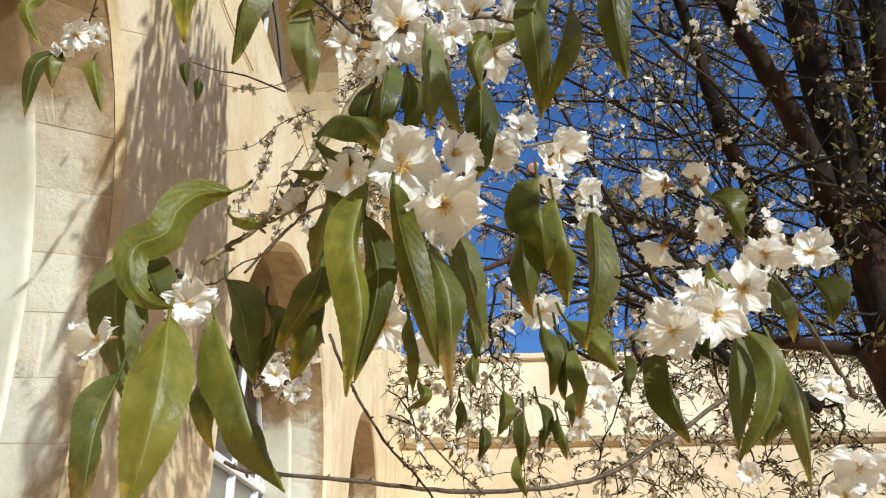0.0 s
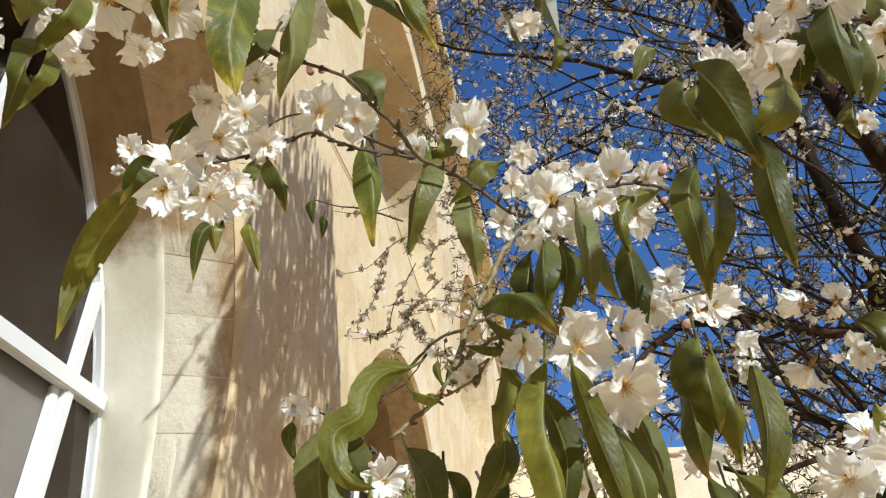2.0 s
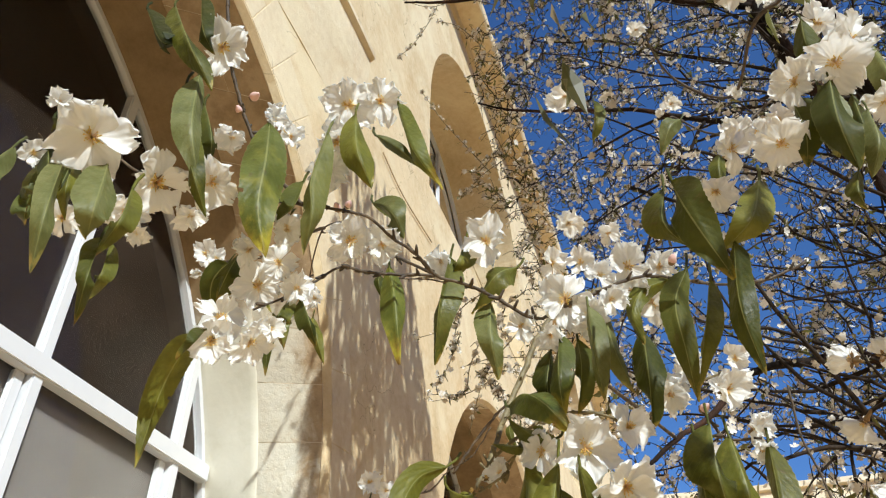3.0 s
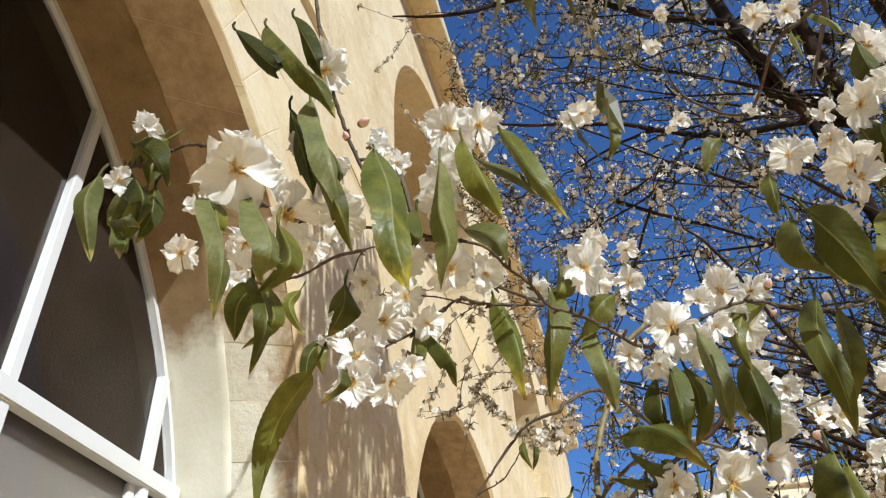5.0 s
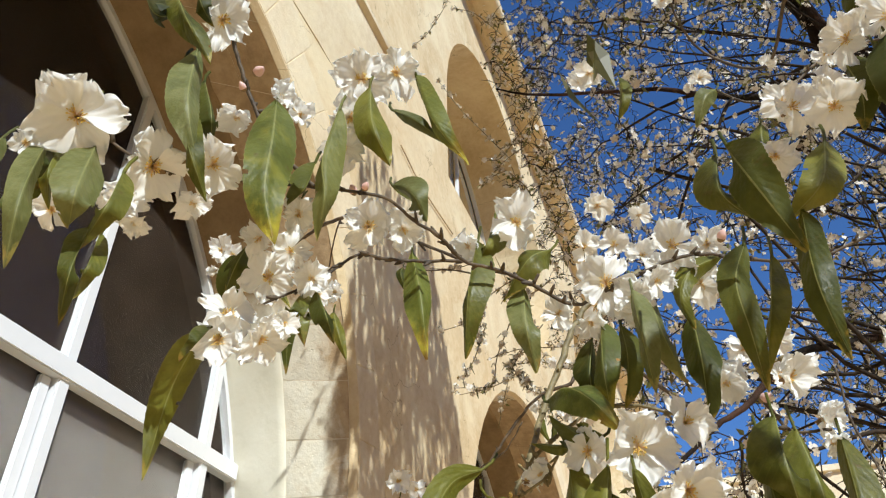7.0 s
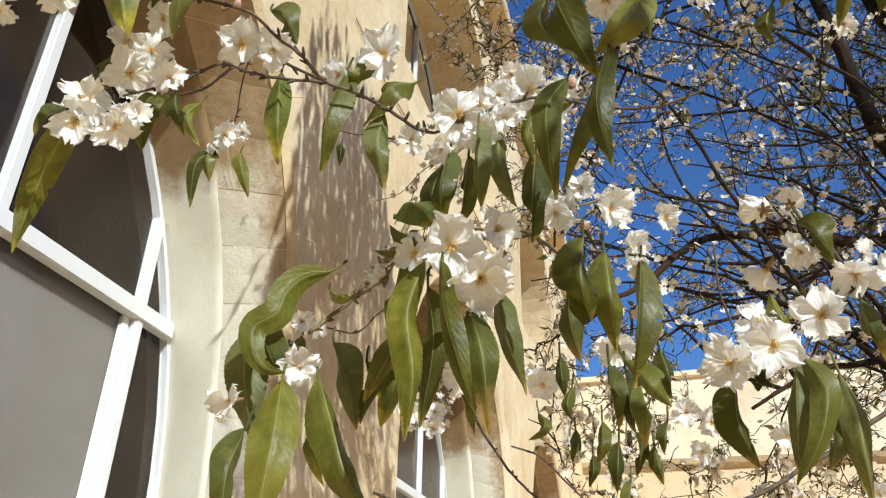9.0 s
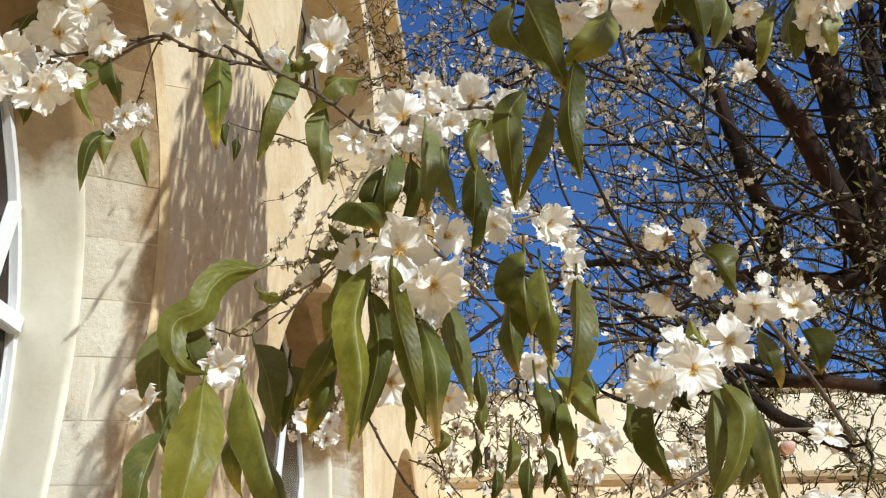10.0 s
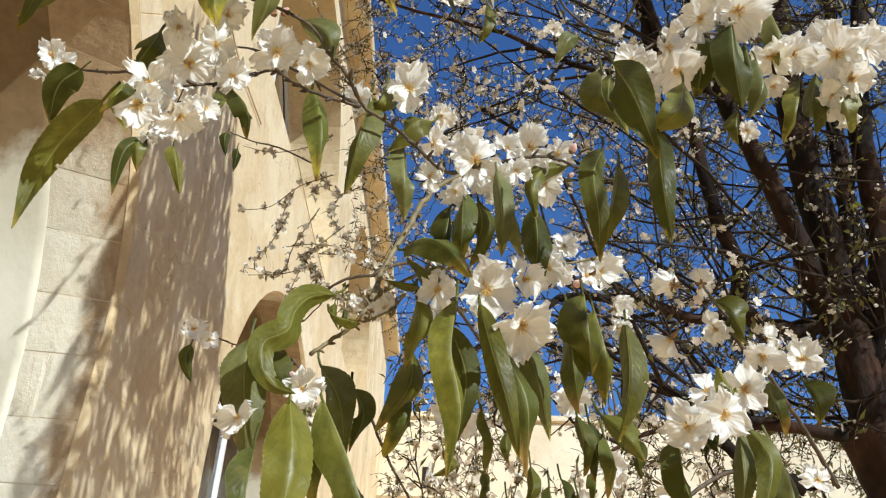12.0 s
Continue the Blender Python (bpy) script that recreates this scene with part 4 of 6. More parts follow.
# leaves of the lower branch
leaf([(-0.117, 0.345, 1.771), (-0.108, 0.326, 1.735), (-0.108, 0.321, 1.703), (-0.116, 0.330, 1.676)], 0.0305, (0.33, -0.92, -0.21), OLIVE, 0.37, 10, 0.06)
leaf([(-0.100, 0.360, 1.778), (-0.080, 0.343, 1.739), (-0.067, 0.339, 1.709), (-0.054, 0.350, 1.688)], 0.0264, (0.65, -0.73, -0.05), GREEN, 1.06, -15, 0.08)
leaf([(-0.101, 0.365, 1.855), (-0.115, 0.354, 1.847), (-0.122, 0.345, 1.832), (-0.124, 0.339, 1.815), (-0.136, 0.335, 1.805), (-0.135, 0.335, 1.789), (-0.126, 0.337, 1.777), (-0.113, 0.340, 1.774)], 0.0223, (0.56, -0.70, -0.44), GREEN, 0.18, -25, 0.03)
leaf([(-0.153, 0.365, 1.820), (-0.150, 0.353, 1.792), (-0.145, 0.354, 1.763), (-0.143, 0.370, 1.736)], 0.0315, (0.32, -0.89, -0.33), PALE, 0.46, -3, 0.09)
leaf([(-0.152, 0.370, 1.824), (-0.131, 0.349, 1.793), (-0.125, 0.360, 1.779)], 0.0263, (0.20, -0.83, -0.46), DARK, 0.53, -58, 0.08)
leaf([(-0.132, 0.335, 1.739), (-0.128, 0.314, 1.708), (-0.132, 0.325, 1.670)], 0.0186, (0.74, -0.62, -0.24), BTIP, 0.77, -10, 0.09)
leaf([(-0.113, 0.385, 1.766), (-0.102, 0.366, 1.737), (-0.098, 0.380, 1.713)], 0.0175, (0.17, -0.93, -0.31), YTIP, 0.83, 68, 0.09)
leaf([(-0.111, 0.405, 1.818), (-0.093, 0.386, 1.787), (-0.087, 0.400, 1.753)], 0.0253, (0.14, -0.89, -0.41), PALE, 0.75, 29, 0.05)
leaf([(-0.087, 0.410, 1.804), (-0.076, 0.389, 1.779), (-0.085, 0.400, 1.757)], 0.0157, (0.04, -0.93, -0.31), DARK, 0.83, 71, 0.07)
leaf([(-0.044, 0.350, 1.848), (-0.041, 0.331, 1.816), (-0.048, 0.345, 1.795)], 0.0181, (-0.01, -0.90, -0.40), OLIVE, 0.96, 59, 0.08)
leaf([(-0.045, 0.358, 1.811), (-0.045, 0.338, 1.780), (-0.064, 0.350, 1.756)], 0.0205, (0.16, -0.93, -0.32), OLIVE, 0.71, 41, 0.09)
leaf([(-0.047, 0.375, 1.795), (-0.045, 0.356, 1.766), (-0.060, 0.370, 1.746)], 0.0253, (0.61, -0.66, -0.42), YTIP, 0.74, -19, 0.09)
leaf([(-0.018, 0.315, 1.828), (-0.021, 0.296, 1.787), (-0.015, 0.291, 1.749), (-0.021, 0.300, 1.717)], 0.0214, (0.47, -0.79, -0.37), GREEN, 0.90, 10, 0.06)
leaf([(-0.021, 0.335, 1.820), (-0.011, 0.316, 1.775), (-0.022, 0.330, 1.732)], 0.0183, (-0.15, -0.90, -0.35), DARK, 0.50, 20, 0.09)
leaf([(-0.004, 0.305, 1.821), (0.002, 0.289, 1.785), (0.010, 0.288, 1.755), (0.017, 0.300, 1.728)], 0.0164, (-0.25, -0.84, -0.43), OLIVE, 0.48, 33, 0.10)
leaf([(0.009, 0.315, 1.797), (0.021, 0.296, 1.758), (0.021, 0.310, 1.721)], 0.0222, (0.32, -0.87, -0.36), BTIP, 0.60, 24, 0.10)
leaf([(0.022, 0.330, 1.814), (0.030, 0.314, 1.778), (0.038, 0.330, 1.747)], 0.0180, (-0.09, -0.88, -0.45), PALE, 1.04, -11, 0.10)
leaf([(0.000, 0.360, 1.775), (0.006, 0.344, 1.748), (0.002, 0.360, 1.735)], 0.0102, (0.60, -0.74, -0.27), OLIVE, 0.88, 52, 0.08)
leaf([(0.072, 0.376, 1.867), (0.070, 0.357, 1.828), (0.073, 0.370, 1.804)], 0.0297, (0.25, -0.84, -0.45), GREEN, 1.01, -53, 0.07)
leaf([(0.062, 0.385, 1.857), (0.061, 0.366, 1.807), (0.065, 0.380, 1.781)], 0.0222, (-0.24, -0.86, -0.41), BTIP, 0.82, 56, 0.08)
leaf([(0.084, 0.400, 1.867), (0.086, 0.382, 1.824), (0.086, 0.395, 1.793)], 0.0239, (0.30, -0.85, -0.41), GREEN, 0.78, -15, 0.06)
leaf([(0.108, 0.405, 1.862), (0.102, 0.386, 1.809), (0.094, 0.400, 1.770)], 0.0221, (-0.40, -0.84, -0.32), OLIVE, 1.04, -48, 0.10)
leaf([(0.090, 0.430, 1.799), (0.103, 0.409, 1.775), (0.116, 0.420, 1.763)], 0.0222, (-0.15, -0.89, -0.43), GREEN, 1.11, 10, 0.06)
leaf([(0.078, 0.460, 1.809), (0.079, 0.444, 1.783), (0.081, 0.460, 1.762)], 0.0163, (-0.38, -0.86, -0.33), DARK, 1.13, -50, 0.09)
leaf([(0.089, 0.470, 1.806), (0.090, 0.454, 1.777), (0.091, 0.470, 1.761)], 0.0156, (-0.13, -0.94, -0.32), DARK, 1.05, 71, 0.10)
leaf([(0.098, 0.460, 1.791), (0.100, 0.444, 1.766), (0.097, 0.460, 1.747)], 0.0176, (0.47, -0.82, -0.27), BTIP, 0.74, -20, 0.06)
leaf([(0.114, 0.460, 1.816), (0.117, 0.444, 1.793), (0.118, 0.460, 1.780)], 0.0163, (0.27, -0.91, -0.29), DARK, 0.76, 54, 0.07)
leaf([(-0.023, 0.347, 1.857), (-0.032, 0.330, 1.852), (-0.052, 0.345, 1.874)], 0.0205, (0.42, -0.87, -0.17), OLIVE, 0.43, -1, 0.11)
leaf([(-0.041, 0.360, 1.858), (-0.047, 0.344, 1.853), (-0.068, 0.360, 1.865)], 0.0100, (0.32, -0.90, -0.29), GREEN, 0.95, -43, 0.09)
leaf([(-0.101, 0.370, 1.841), (-0.086, 0.354, 1.830), (-0.083, 0.370, 1.836)], 0.0101, (0.41, -0.88, 0.03), OLIVE, 0.87, 27, 0.09)
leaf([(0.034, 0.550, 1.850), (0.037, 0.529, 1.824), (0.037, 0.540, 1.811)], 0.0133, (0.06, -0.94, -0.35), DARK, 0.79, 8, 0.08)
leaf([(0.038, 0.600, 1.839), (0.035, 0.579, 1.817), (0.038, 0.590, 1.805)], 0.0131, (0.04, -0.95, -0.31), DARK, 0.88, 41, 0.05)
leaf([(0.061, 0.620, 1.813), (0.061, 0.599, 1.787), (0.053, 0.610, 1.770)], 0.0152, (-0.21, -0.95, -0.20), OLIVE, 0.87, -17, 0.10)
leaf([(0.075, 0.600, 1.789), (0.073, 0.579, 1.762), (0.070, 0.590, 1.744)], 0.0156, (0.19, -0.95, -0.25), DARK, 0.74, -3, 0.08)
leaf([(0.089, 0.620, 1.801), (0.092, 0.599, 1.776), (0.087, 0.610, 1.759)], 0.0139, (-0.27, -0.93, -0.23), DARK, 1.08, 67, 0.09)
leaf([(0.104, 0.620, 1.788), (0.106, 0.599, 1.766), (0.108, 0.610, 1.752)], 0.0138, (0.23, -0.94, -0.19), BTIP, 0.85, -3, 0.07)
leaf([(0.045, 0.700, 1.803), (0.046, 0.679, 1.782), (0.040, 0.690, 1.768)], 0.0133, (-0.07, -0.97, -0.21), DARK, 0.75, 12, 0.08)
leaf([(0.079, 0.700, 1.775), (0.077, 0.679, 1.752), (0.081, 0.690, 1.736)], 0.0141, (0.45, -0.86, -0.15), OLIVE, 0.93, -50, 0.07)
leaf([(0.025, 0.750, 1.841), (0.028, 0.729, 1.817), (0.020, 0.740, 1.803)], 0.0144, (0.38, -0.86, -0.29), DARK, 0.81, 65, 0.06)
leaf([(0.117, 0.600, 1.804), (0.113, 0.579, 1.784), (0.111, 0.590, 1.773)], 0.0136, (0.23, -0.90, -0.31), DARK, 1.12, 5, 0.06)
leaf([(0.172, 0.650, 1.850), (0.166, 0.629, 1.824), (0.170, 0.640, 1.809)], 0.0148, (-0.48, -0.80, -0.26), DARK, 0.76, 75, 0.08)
leaf([(-0.021, 0.800, 1.878), (-0.012, 0.779, 1.854), (-0.032, 0.790, 1.842)], 0.0156, (0.03, -0.97, -0.25), OLIVE, 1.05, -49, 0.11)

# leaves of the outer right branch
leaf([(0.203, 0.470, 1.821), (0.196, 0.454, 1.829), (0.195, 0.470, 1.856)], 0.0211, (0.04, -0.94, -0.33), OLIVE, 0.70, 6, 0.05)
leaf([(0.165, 0.500, 1.804), (0.160, 0.479, 1.766), (0.170, 0.490, 1.738)], 0.0263, (0.26, -0.92, -0.22), DARK, 0.87, -13, 0.06)
leaf([(0.202, 0.465, 1.802), (0.193, 0.447, 1.762), (0.189, 0.460, 1.726)], 0.0188, (-0.35, -0.90, -0.26), PALE, 0.88, 25, 0.07)
leaf([(0.205, 0.455, 1.801), (0.211, 0.439, 1.774), (0.202, 0.438, 1.744), (0.185, 0.450, 1.718)], 0.0197, (-0.03, -0.95, -0.30), GREEN, 0.50, 31, 0.07)
leaf([(0.215, 0.475, 1.766), (0.214, 0.459, 1.746), (0.211, 0.475, 1.732)], 0.0204, (-0.67, -0.71, -0.16), PALE, 0.92, 40, 0.10)
leaf([(0.229, 0.475, 1.796), (0.229, 0.456, 1.764), (0.227, 0.451, 1.736), (0.227, 0.460, 1.703)], 0.0199, (0.06, -0.97, -0.22), PALE, 0.77, 2, 0.08)
leaf([(0.255, 0.600, 1.983), (0.262, 0.581, 1.958), (0.277, 0.595, 1.933)], 0.0298, (-0.36, -0.77, -0.52), GREEN, 0.95, 56, 0.11)
leaf([(0.285, 0.585, 1.895), (0.280, 0.566, 1.859), (0.291, 0.580, 1.836)], 0.0198, (-0.61, -0.68, -0.37), BTIP, 0.85, -75, 0.10)
leaf([(0.328, 0.600, 1.897), (0.327, 0.584, 1.871), (0.335, 0.600, 1.856)], 0.0309, (-0.71, -0.57, -0.39), DARK, 0.95, 28, 0.09)
leaf([(0.181, 0.470, 1.803), (0.173, 0.454, 1.787), (0.186, 0.470, 1.786)], 0.0153, (-0.54, -0.73, -0.41), DARK, 0.95, 28, 0.08)

# leaves of the upper branch
leaf([(-0.211, 0.115, 1.941), (-0.184, 0.092, 1.888), (-0.191, 0.100, 1.874)], 0.0212, (0.66, -0.43, -0.59), PALE, 0.42, 25, 0.09)
leaf([(-0.199, 0.125, 1.929), (-0.181, 0.106, 1.887), (-0.205, 0.120, 1.881)], 0.0131, (0.40, -0.74, -0.51), OLIVE, 1.05, 17, 0.08)
leaf([(-0.209, 0.125, 1.898), (-0.189, 0.106, 1.858), (-0.202, 0.120, 1.842)], 0.0104, (0.78, -0.33, -0.49), DARK, 0.94, -71, 0.10)
leaf([(-0.207, 0.130, 1.898), (-0.190, 0.114, 1.863), (-0.213, 0.130, 1.862)], 0.0093, (0.33, -0.82, -0.44), GREEN, 0.99, 21, 0.07)
leaf([(-0.231, 0.105, 1.943), (-0.200, 0.082, 1.882), (-0.204, 0.090, 1.851)], 0.0139, (0.73, -0.34, -0.56), PALE, 0.82, -22, 0.05)
leaf([(-0.239, 0.120, 1.957), (-0.218, 0.102, 1.917), (-0.226, 0.115, 1.906)], 0.0118, (0.46, -0.60, -0.60), GREEN, 1.09, 55, 0.11)
leaf([(-0.199, 0.148, 2.046), (-0.176, 0.128, 1.974), (-0.172, 0.140, 1.939)], 0.0199, (0.58, -0.41, -0.67), PALE, 0.61, 40, 0.06)
leaf([(-0.204, 0.152, 2.001), (-0.174, 0.135, 1.946), (-0.169, 0.150, 1.921)], 0.0136, (0.25, -0.58, -0.70), GREEN, 0.88, 59, 0.07)
leaf([(-0.219, 0.160, 2.059), (-0.197, 0.144, 1.990), (-0.198, 0.160, 1.977)], 0.0173, (0.18, -0.59, -0.67), DARK, 1.00, -18, 0.06)
leaf([(-0.204, 0.165, 2.038), (-0.178, 0.149, 1.984), (-0.188, 0.165, 1.978)], 0.0155, (0.61, -0.41, -0.62), DARK, 1.00, -2, 0.09)
leaf([(-0.236, 0.145, 2.132), (-0.192, 0.126, 2.046), (-0.178, 0.140, 2.014)], 0.0171, (0.53, -0.40, -0.71), GREEN, 1.06, -73, 0.08)
leaf([(-0.261, 0.145, 2.139), (-0.216, 0.126, 2.060), (-0.213, 0.140, 2.074)], 0.0163, (0.36, -0.37, -0.80), DARK, 0.95, -10, 0.07)
leaf([(-0.219, 0.150, 2.143), (-0.193, 0.134, 2.072), (-0.193, 0.150, 2.066)], 0.0139, (0.22, -0.45, -0.78), DARK, 0.80, 58, 0.08)
leaf([(-0.176, 0.200, 2.045), (-0.159, 0.179, 1.986), (-0.154, 0.173, 1.943), (-0.148, 0.180, 1.911)], 0.0295, (0.50, -0.58, -0.63), YTIP, 0.39, 12, 0.09)
leaf([(-0.133, 0.205, 2.029), (-0.131, 0.189, 1.973), (-0.127, 0.188, 1.943), (-0.136, 0.200, 1.924)], 0.0189, (0.12, -0.76, -0.60), PALE, 1.10, 60, 0.06)
leaf([(-0.152, 0.215, 1.999), (-0.145, 0.196, 1.960), (-0.166, 0.210, 1.964)], 0.0141, (0.54, -0.41, -0.71), DARK, 1.10, 19, 0.06)
leaf([(-0.119, 0.215, 2.053), (-0.105, 0.194, 1.994), (-0.098, 0.205, 1.969)], 0.0217, (0.39, -0.60, -0.68), GREEN, 0.82, -13, 0.09)
leaf([(-0.096, 0.235, 2.077), (-0.078, 0.216, 2.011), (-0.061, 0.230, 1.980)], 0.0159, (-0.06, -0.57, -0.75), YTIP, 0.79, -7, 0.09)
leaf([(-0.112, 0.235, 2.049), (-0.088, 0.219, 2.014), (-0.076, 0.235, 2.006)], 0.0098, (0.31, -0.69, -0.64), PALE, 0.96, 23, 0.09)
leaf([(-0.138, 0.297, 2.044), (-0.114, 0.277, 2.012), (-0.109, 0.290, 1.997)], 0.0226, (0.17, -0.68, -0.70), PALE, 0.85, 2, 0.08)
leaf([(-0.226, 0.234, 1.907), (-0.257, 0.255, 1.885), (-0.269, 0.262, 1.836)], 0.0215, (0.72, -0.52, -0.43), GREEN, 0.40, 25, 0.06)
leaf([(-0.188, 0.195, 1.881), (-0.179, 0.176, 1.860), (-0.199, 0.190, 1.861)], 0.0080, (0.73, -0.19, -0.64), DARK, 1.14, 53, 0.06)
leaf([(-0.211, 0.245, 1.976), (-0.204, 0.226, 1.943), (-0.219, 0.240, 1.934)], 0.0226, (0.32, -0.80, -0.50), DARK, 0.79, -35, 0.09)
leaf([(-0.154, 0.235, 1.920), (-0.136, 0.216, 1.889), (-0.137, 0.230, 1.879)], 0.0131, (0.59, -0.66, -0.40), DARK, 1.07, -2, 0.06)
leaf([(-0.162, 0.235, 1.920), (-0.156, 0.216, 1.897), (-0.164, 0.230, 1.896)], 0.0122, (0.20, -0.85, -0.44), GREEN, 0.91, 57, 0.10)
leaf([(-0.122, 0.297, 1.981), (-0.107, 0.275, 1.927), (-0.107, 0.285, 1.892)], 0.0194, (0.39, -0.75, -0.51), YTIP, 0.89, 45, 0.08)
leaf([(-0.085, 0.325, 1.999), (-0.087, 0.306, 1.946), (-0.095, 0.320, 1.908)], 0.0222, (-0.20, -0.84, -0.42), GREEN, 0.95, 16, 0.06)
leaf([(-0.075, 0.335, 2.023), (-0.076, 0.316, 1.988), (-0.088, 0.330, 1.982)], 0.0181, (-0.06, -0.85, -0.47), OLIVE, 1.12, 0, 0.10)
leaf([(-0.039, 0.345, 1.994), (-0.051, 0.324, 1.974), (-0.072, 0.335, 1.953)], 0.0233, (-0.10, -0.92, -0.30), OLIVE, 0.60, -72, 0.07)
leaf([(-0.060, 0.340, 1.964), (-0.056, 0.322, 1.924), (-0.055, 0.335, 1.898)], 0.0203, (0.35, -0.79, -0.47), PALE, 0.61, -55, 0.10)
leaf([(-0.014, 0.355, 1.937), (-0.015, 0.336, 1.893), (-0.016, 0.350, 1.868)], 0.0188, (-0.09, -0.90, -0.43), YTIP, 0.75, 69, 0.07)
leaf([(-0.023, 0.370, 1.935), (-0.026, 0.354, 1.900), (-0.027, 0.370, 1.882)], 0.0197, (0.31, -0.84, -0.44), DARK, 1.07, 1, 0.09)
leaf([(-0.003, 0.365, 1.936), (-0.001, 0.349, 1.904), (-0.008, 0.365, 1.880)], 0.0194, (-0.20, -0.88, -0.41), DARK, 0.80, -65, 0.10)
leaf([(0.009, 0.345, 1.951), (0.011, 0.326, 1.905), (0.012, 0.340, 1.874)], 0.0186, (-0.29, -0.82, -0.45), PALE, 1.00, -1, 0.10)
leaf([(0.017, 0.372, 1.963), (0.022, 0.355, 1.918), (0.030, 0.370, 1.892)], 0.0175, (0.28, -0.87, -0.38), PALE, 1.03, 20, 0.08)
leaf([(0.071, 0.395, 1.995), (0.047, 0.376, 1.975), (0.037, 0.371, 1.952), (0.042, 0.380, 1.933)], 0.0163, (-0.27, -0.87, -0.36), GREEN, 0.63, -41, 0.11)
leaf([(0.042, 0.390, 1.949), (0.041, 0.372, 1.903), (0.038, 0.385, 1.872)], 0.0241, (-0.21, -0.88, -0.41), DARK, 0.71, -73, 0.10)

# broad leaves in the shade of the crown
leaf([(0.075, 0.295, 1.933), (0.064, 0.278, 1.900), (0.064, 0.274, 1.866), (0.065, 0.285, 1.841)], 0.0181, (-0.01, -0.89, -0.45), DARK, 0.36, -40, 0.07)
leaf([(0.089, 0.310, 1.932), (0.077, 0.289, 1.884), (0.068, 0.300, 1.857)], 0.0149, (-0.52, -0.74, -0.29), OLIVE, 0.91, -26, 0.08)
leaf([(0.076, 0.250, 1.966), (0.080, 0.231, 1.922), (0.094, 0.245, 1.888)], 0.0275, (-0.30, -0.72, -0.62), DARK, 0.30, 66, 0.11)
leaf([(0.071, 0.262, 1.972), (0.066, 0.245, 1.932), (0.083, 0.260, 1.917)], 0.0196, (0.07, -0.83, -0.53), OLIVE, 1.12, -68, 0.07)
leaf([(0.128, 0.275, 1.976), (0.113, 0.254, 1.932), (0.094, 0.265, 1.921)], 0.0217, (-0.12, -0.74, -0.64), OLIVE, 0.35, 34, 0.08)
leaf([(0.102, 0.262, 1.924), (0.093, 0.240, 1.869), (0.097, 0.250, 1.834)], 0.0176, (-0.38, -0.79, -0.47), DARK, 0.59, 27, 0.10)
leaf([(0.128, 0.570, 2.330), (0.112, 0.555, 2.306), (0.097, 0.565, 2.276)], 0.0240, (0.20, -0.85, -0.45), PALE, 0.45, 15, 0.06)
leaf([(0.028, 0.800, 2.641), (0.027, 0.784, 2.578), (0.015, 0.800, 2.548)], 0.0254, (-0.28, -0.67, -0.62), GREEN, 0.81, -13, 0.06)

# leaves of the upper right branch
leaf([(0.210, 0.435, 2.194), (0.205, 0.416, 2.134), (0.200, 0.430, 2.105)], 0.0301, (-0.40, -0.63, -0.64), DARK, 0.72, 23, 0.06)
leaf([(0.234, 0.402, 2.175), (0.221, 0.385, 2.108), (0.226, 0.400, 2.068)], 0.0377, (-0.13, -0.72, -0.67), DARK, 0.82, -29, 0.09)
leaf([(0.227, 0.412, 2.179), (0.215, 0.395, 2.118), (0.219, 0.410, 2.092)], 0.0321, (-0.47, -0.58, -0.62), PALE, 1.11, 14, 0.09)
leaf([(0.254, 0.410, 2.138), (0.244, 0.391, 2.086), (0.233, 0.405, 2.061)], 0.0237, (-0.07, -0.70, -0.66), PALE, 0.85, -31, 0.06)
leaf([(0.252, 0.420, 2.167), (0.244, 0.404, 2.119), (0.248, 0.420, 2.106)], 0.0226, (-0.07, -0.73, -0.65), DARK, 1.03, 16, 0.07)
leaf([(0.232, 0.420, 2.084), (0.220, 0.404, 2.051), (0.226, 0.420, 2.043)], 0.0164, (-0.14, -0.76, -0.63), GREEN, 1.13, 45, 0.06)
leaf([(0.339, 0.460, 2.168), (0.315, 0.442, 2.115), (0.319, 0.455, 2.088)], 0.0289, (-0.56, -0.58, -0.53), GREEN, 1.04, -64, 0.08)
leaf([(0.314, 0.450, 2.152), (0.294, 0.434, 2.100), (0.283, 0.450, 2.074)], 0.0193, (-0.04, -0.68, -0.67), OLIVE, 0.99, -11, 0.10)
leaf([(0.353, 0.450, 2.165), (0.337, 0.432, 2.108), (0.345, 0.445, 2.083)], 0.0249, (-0.59, -0.53, -0.56), PALE, 1.13, -65, 0.11)
leaf([(0.289, 0.430, 2.234), (0.281, 0.409, 2.171), (0.279, 0.420, 2.139)], 0.0259, (-0.11, -0.69, -0.66), PALE, 0.91, -13, 0.07)
leaf([(0.240, 0.420, 2.277), (0.230, 0.404, 2.225), (0.241, 0.420, 2.218)], 0.0293, (-0.32, -0.59, -0.73), DARK, 0.94, -44, 0.10)

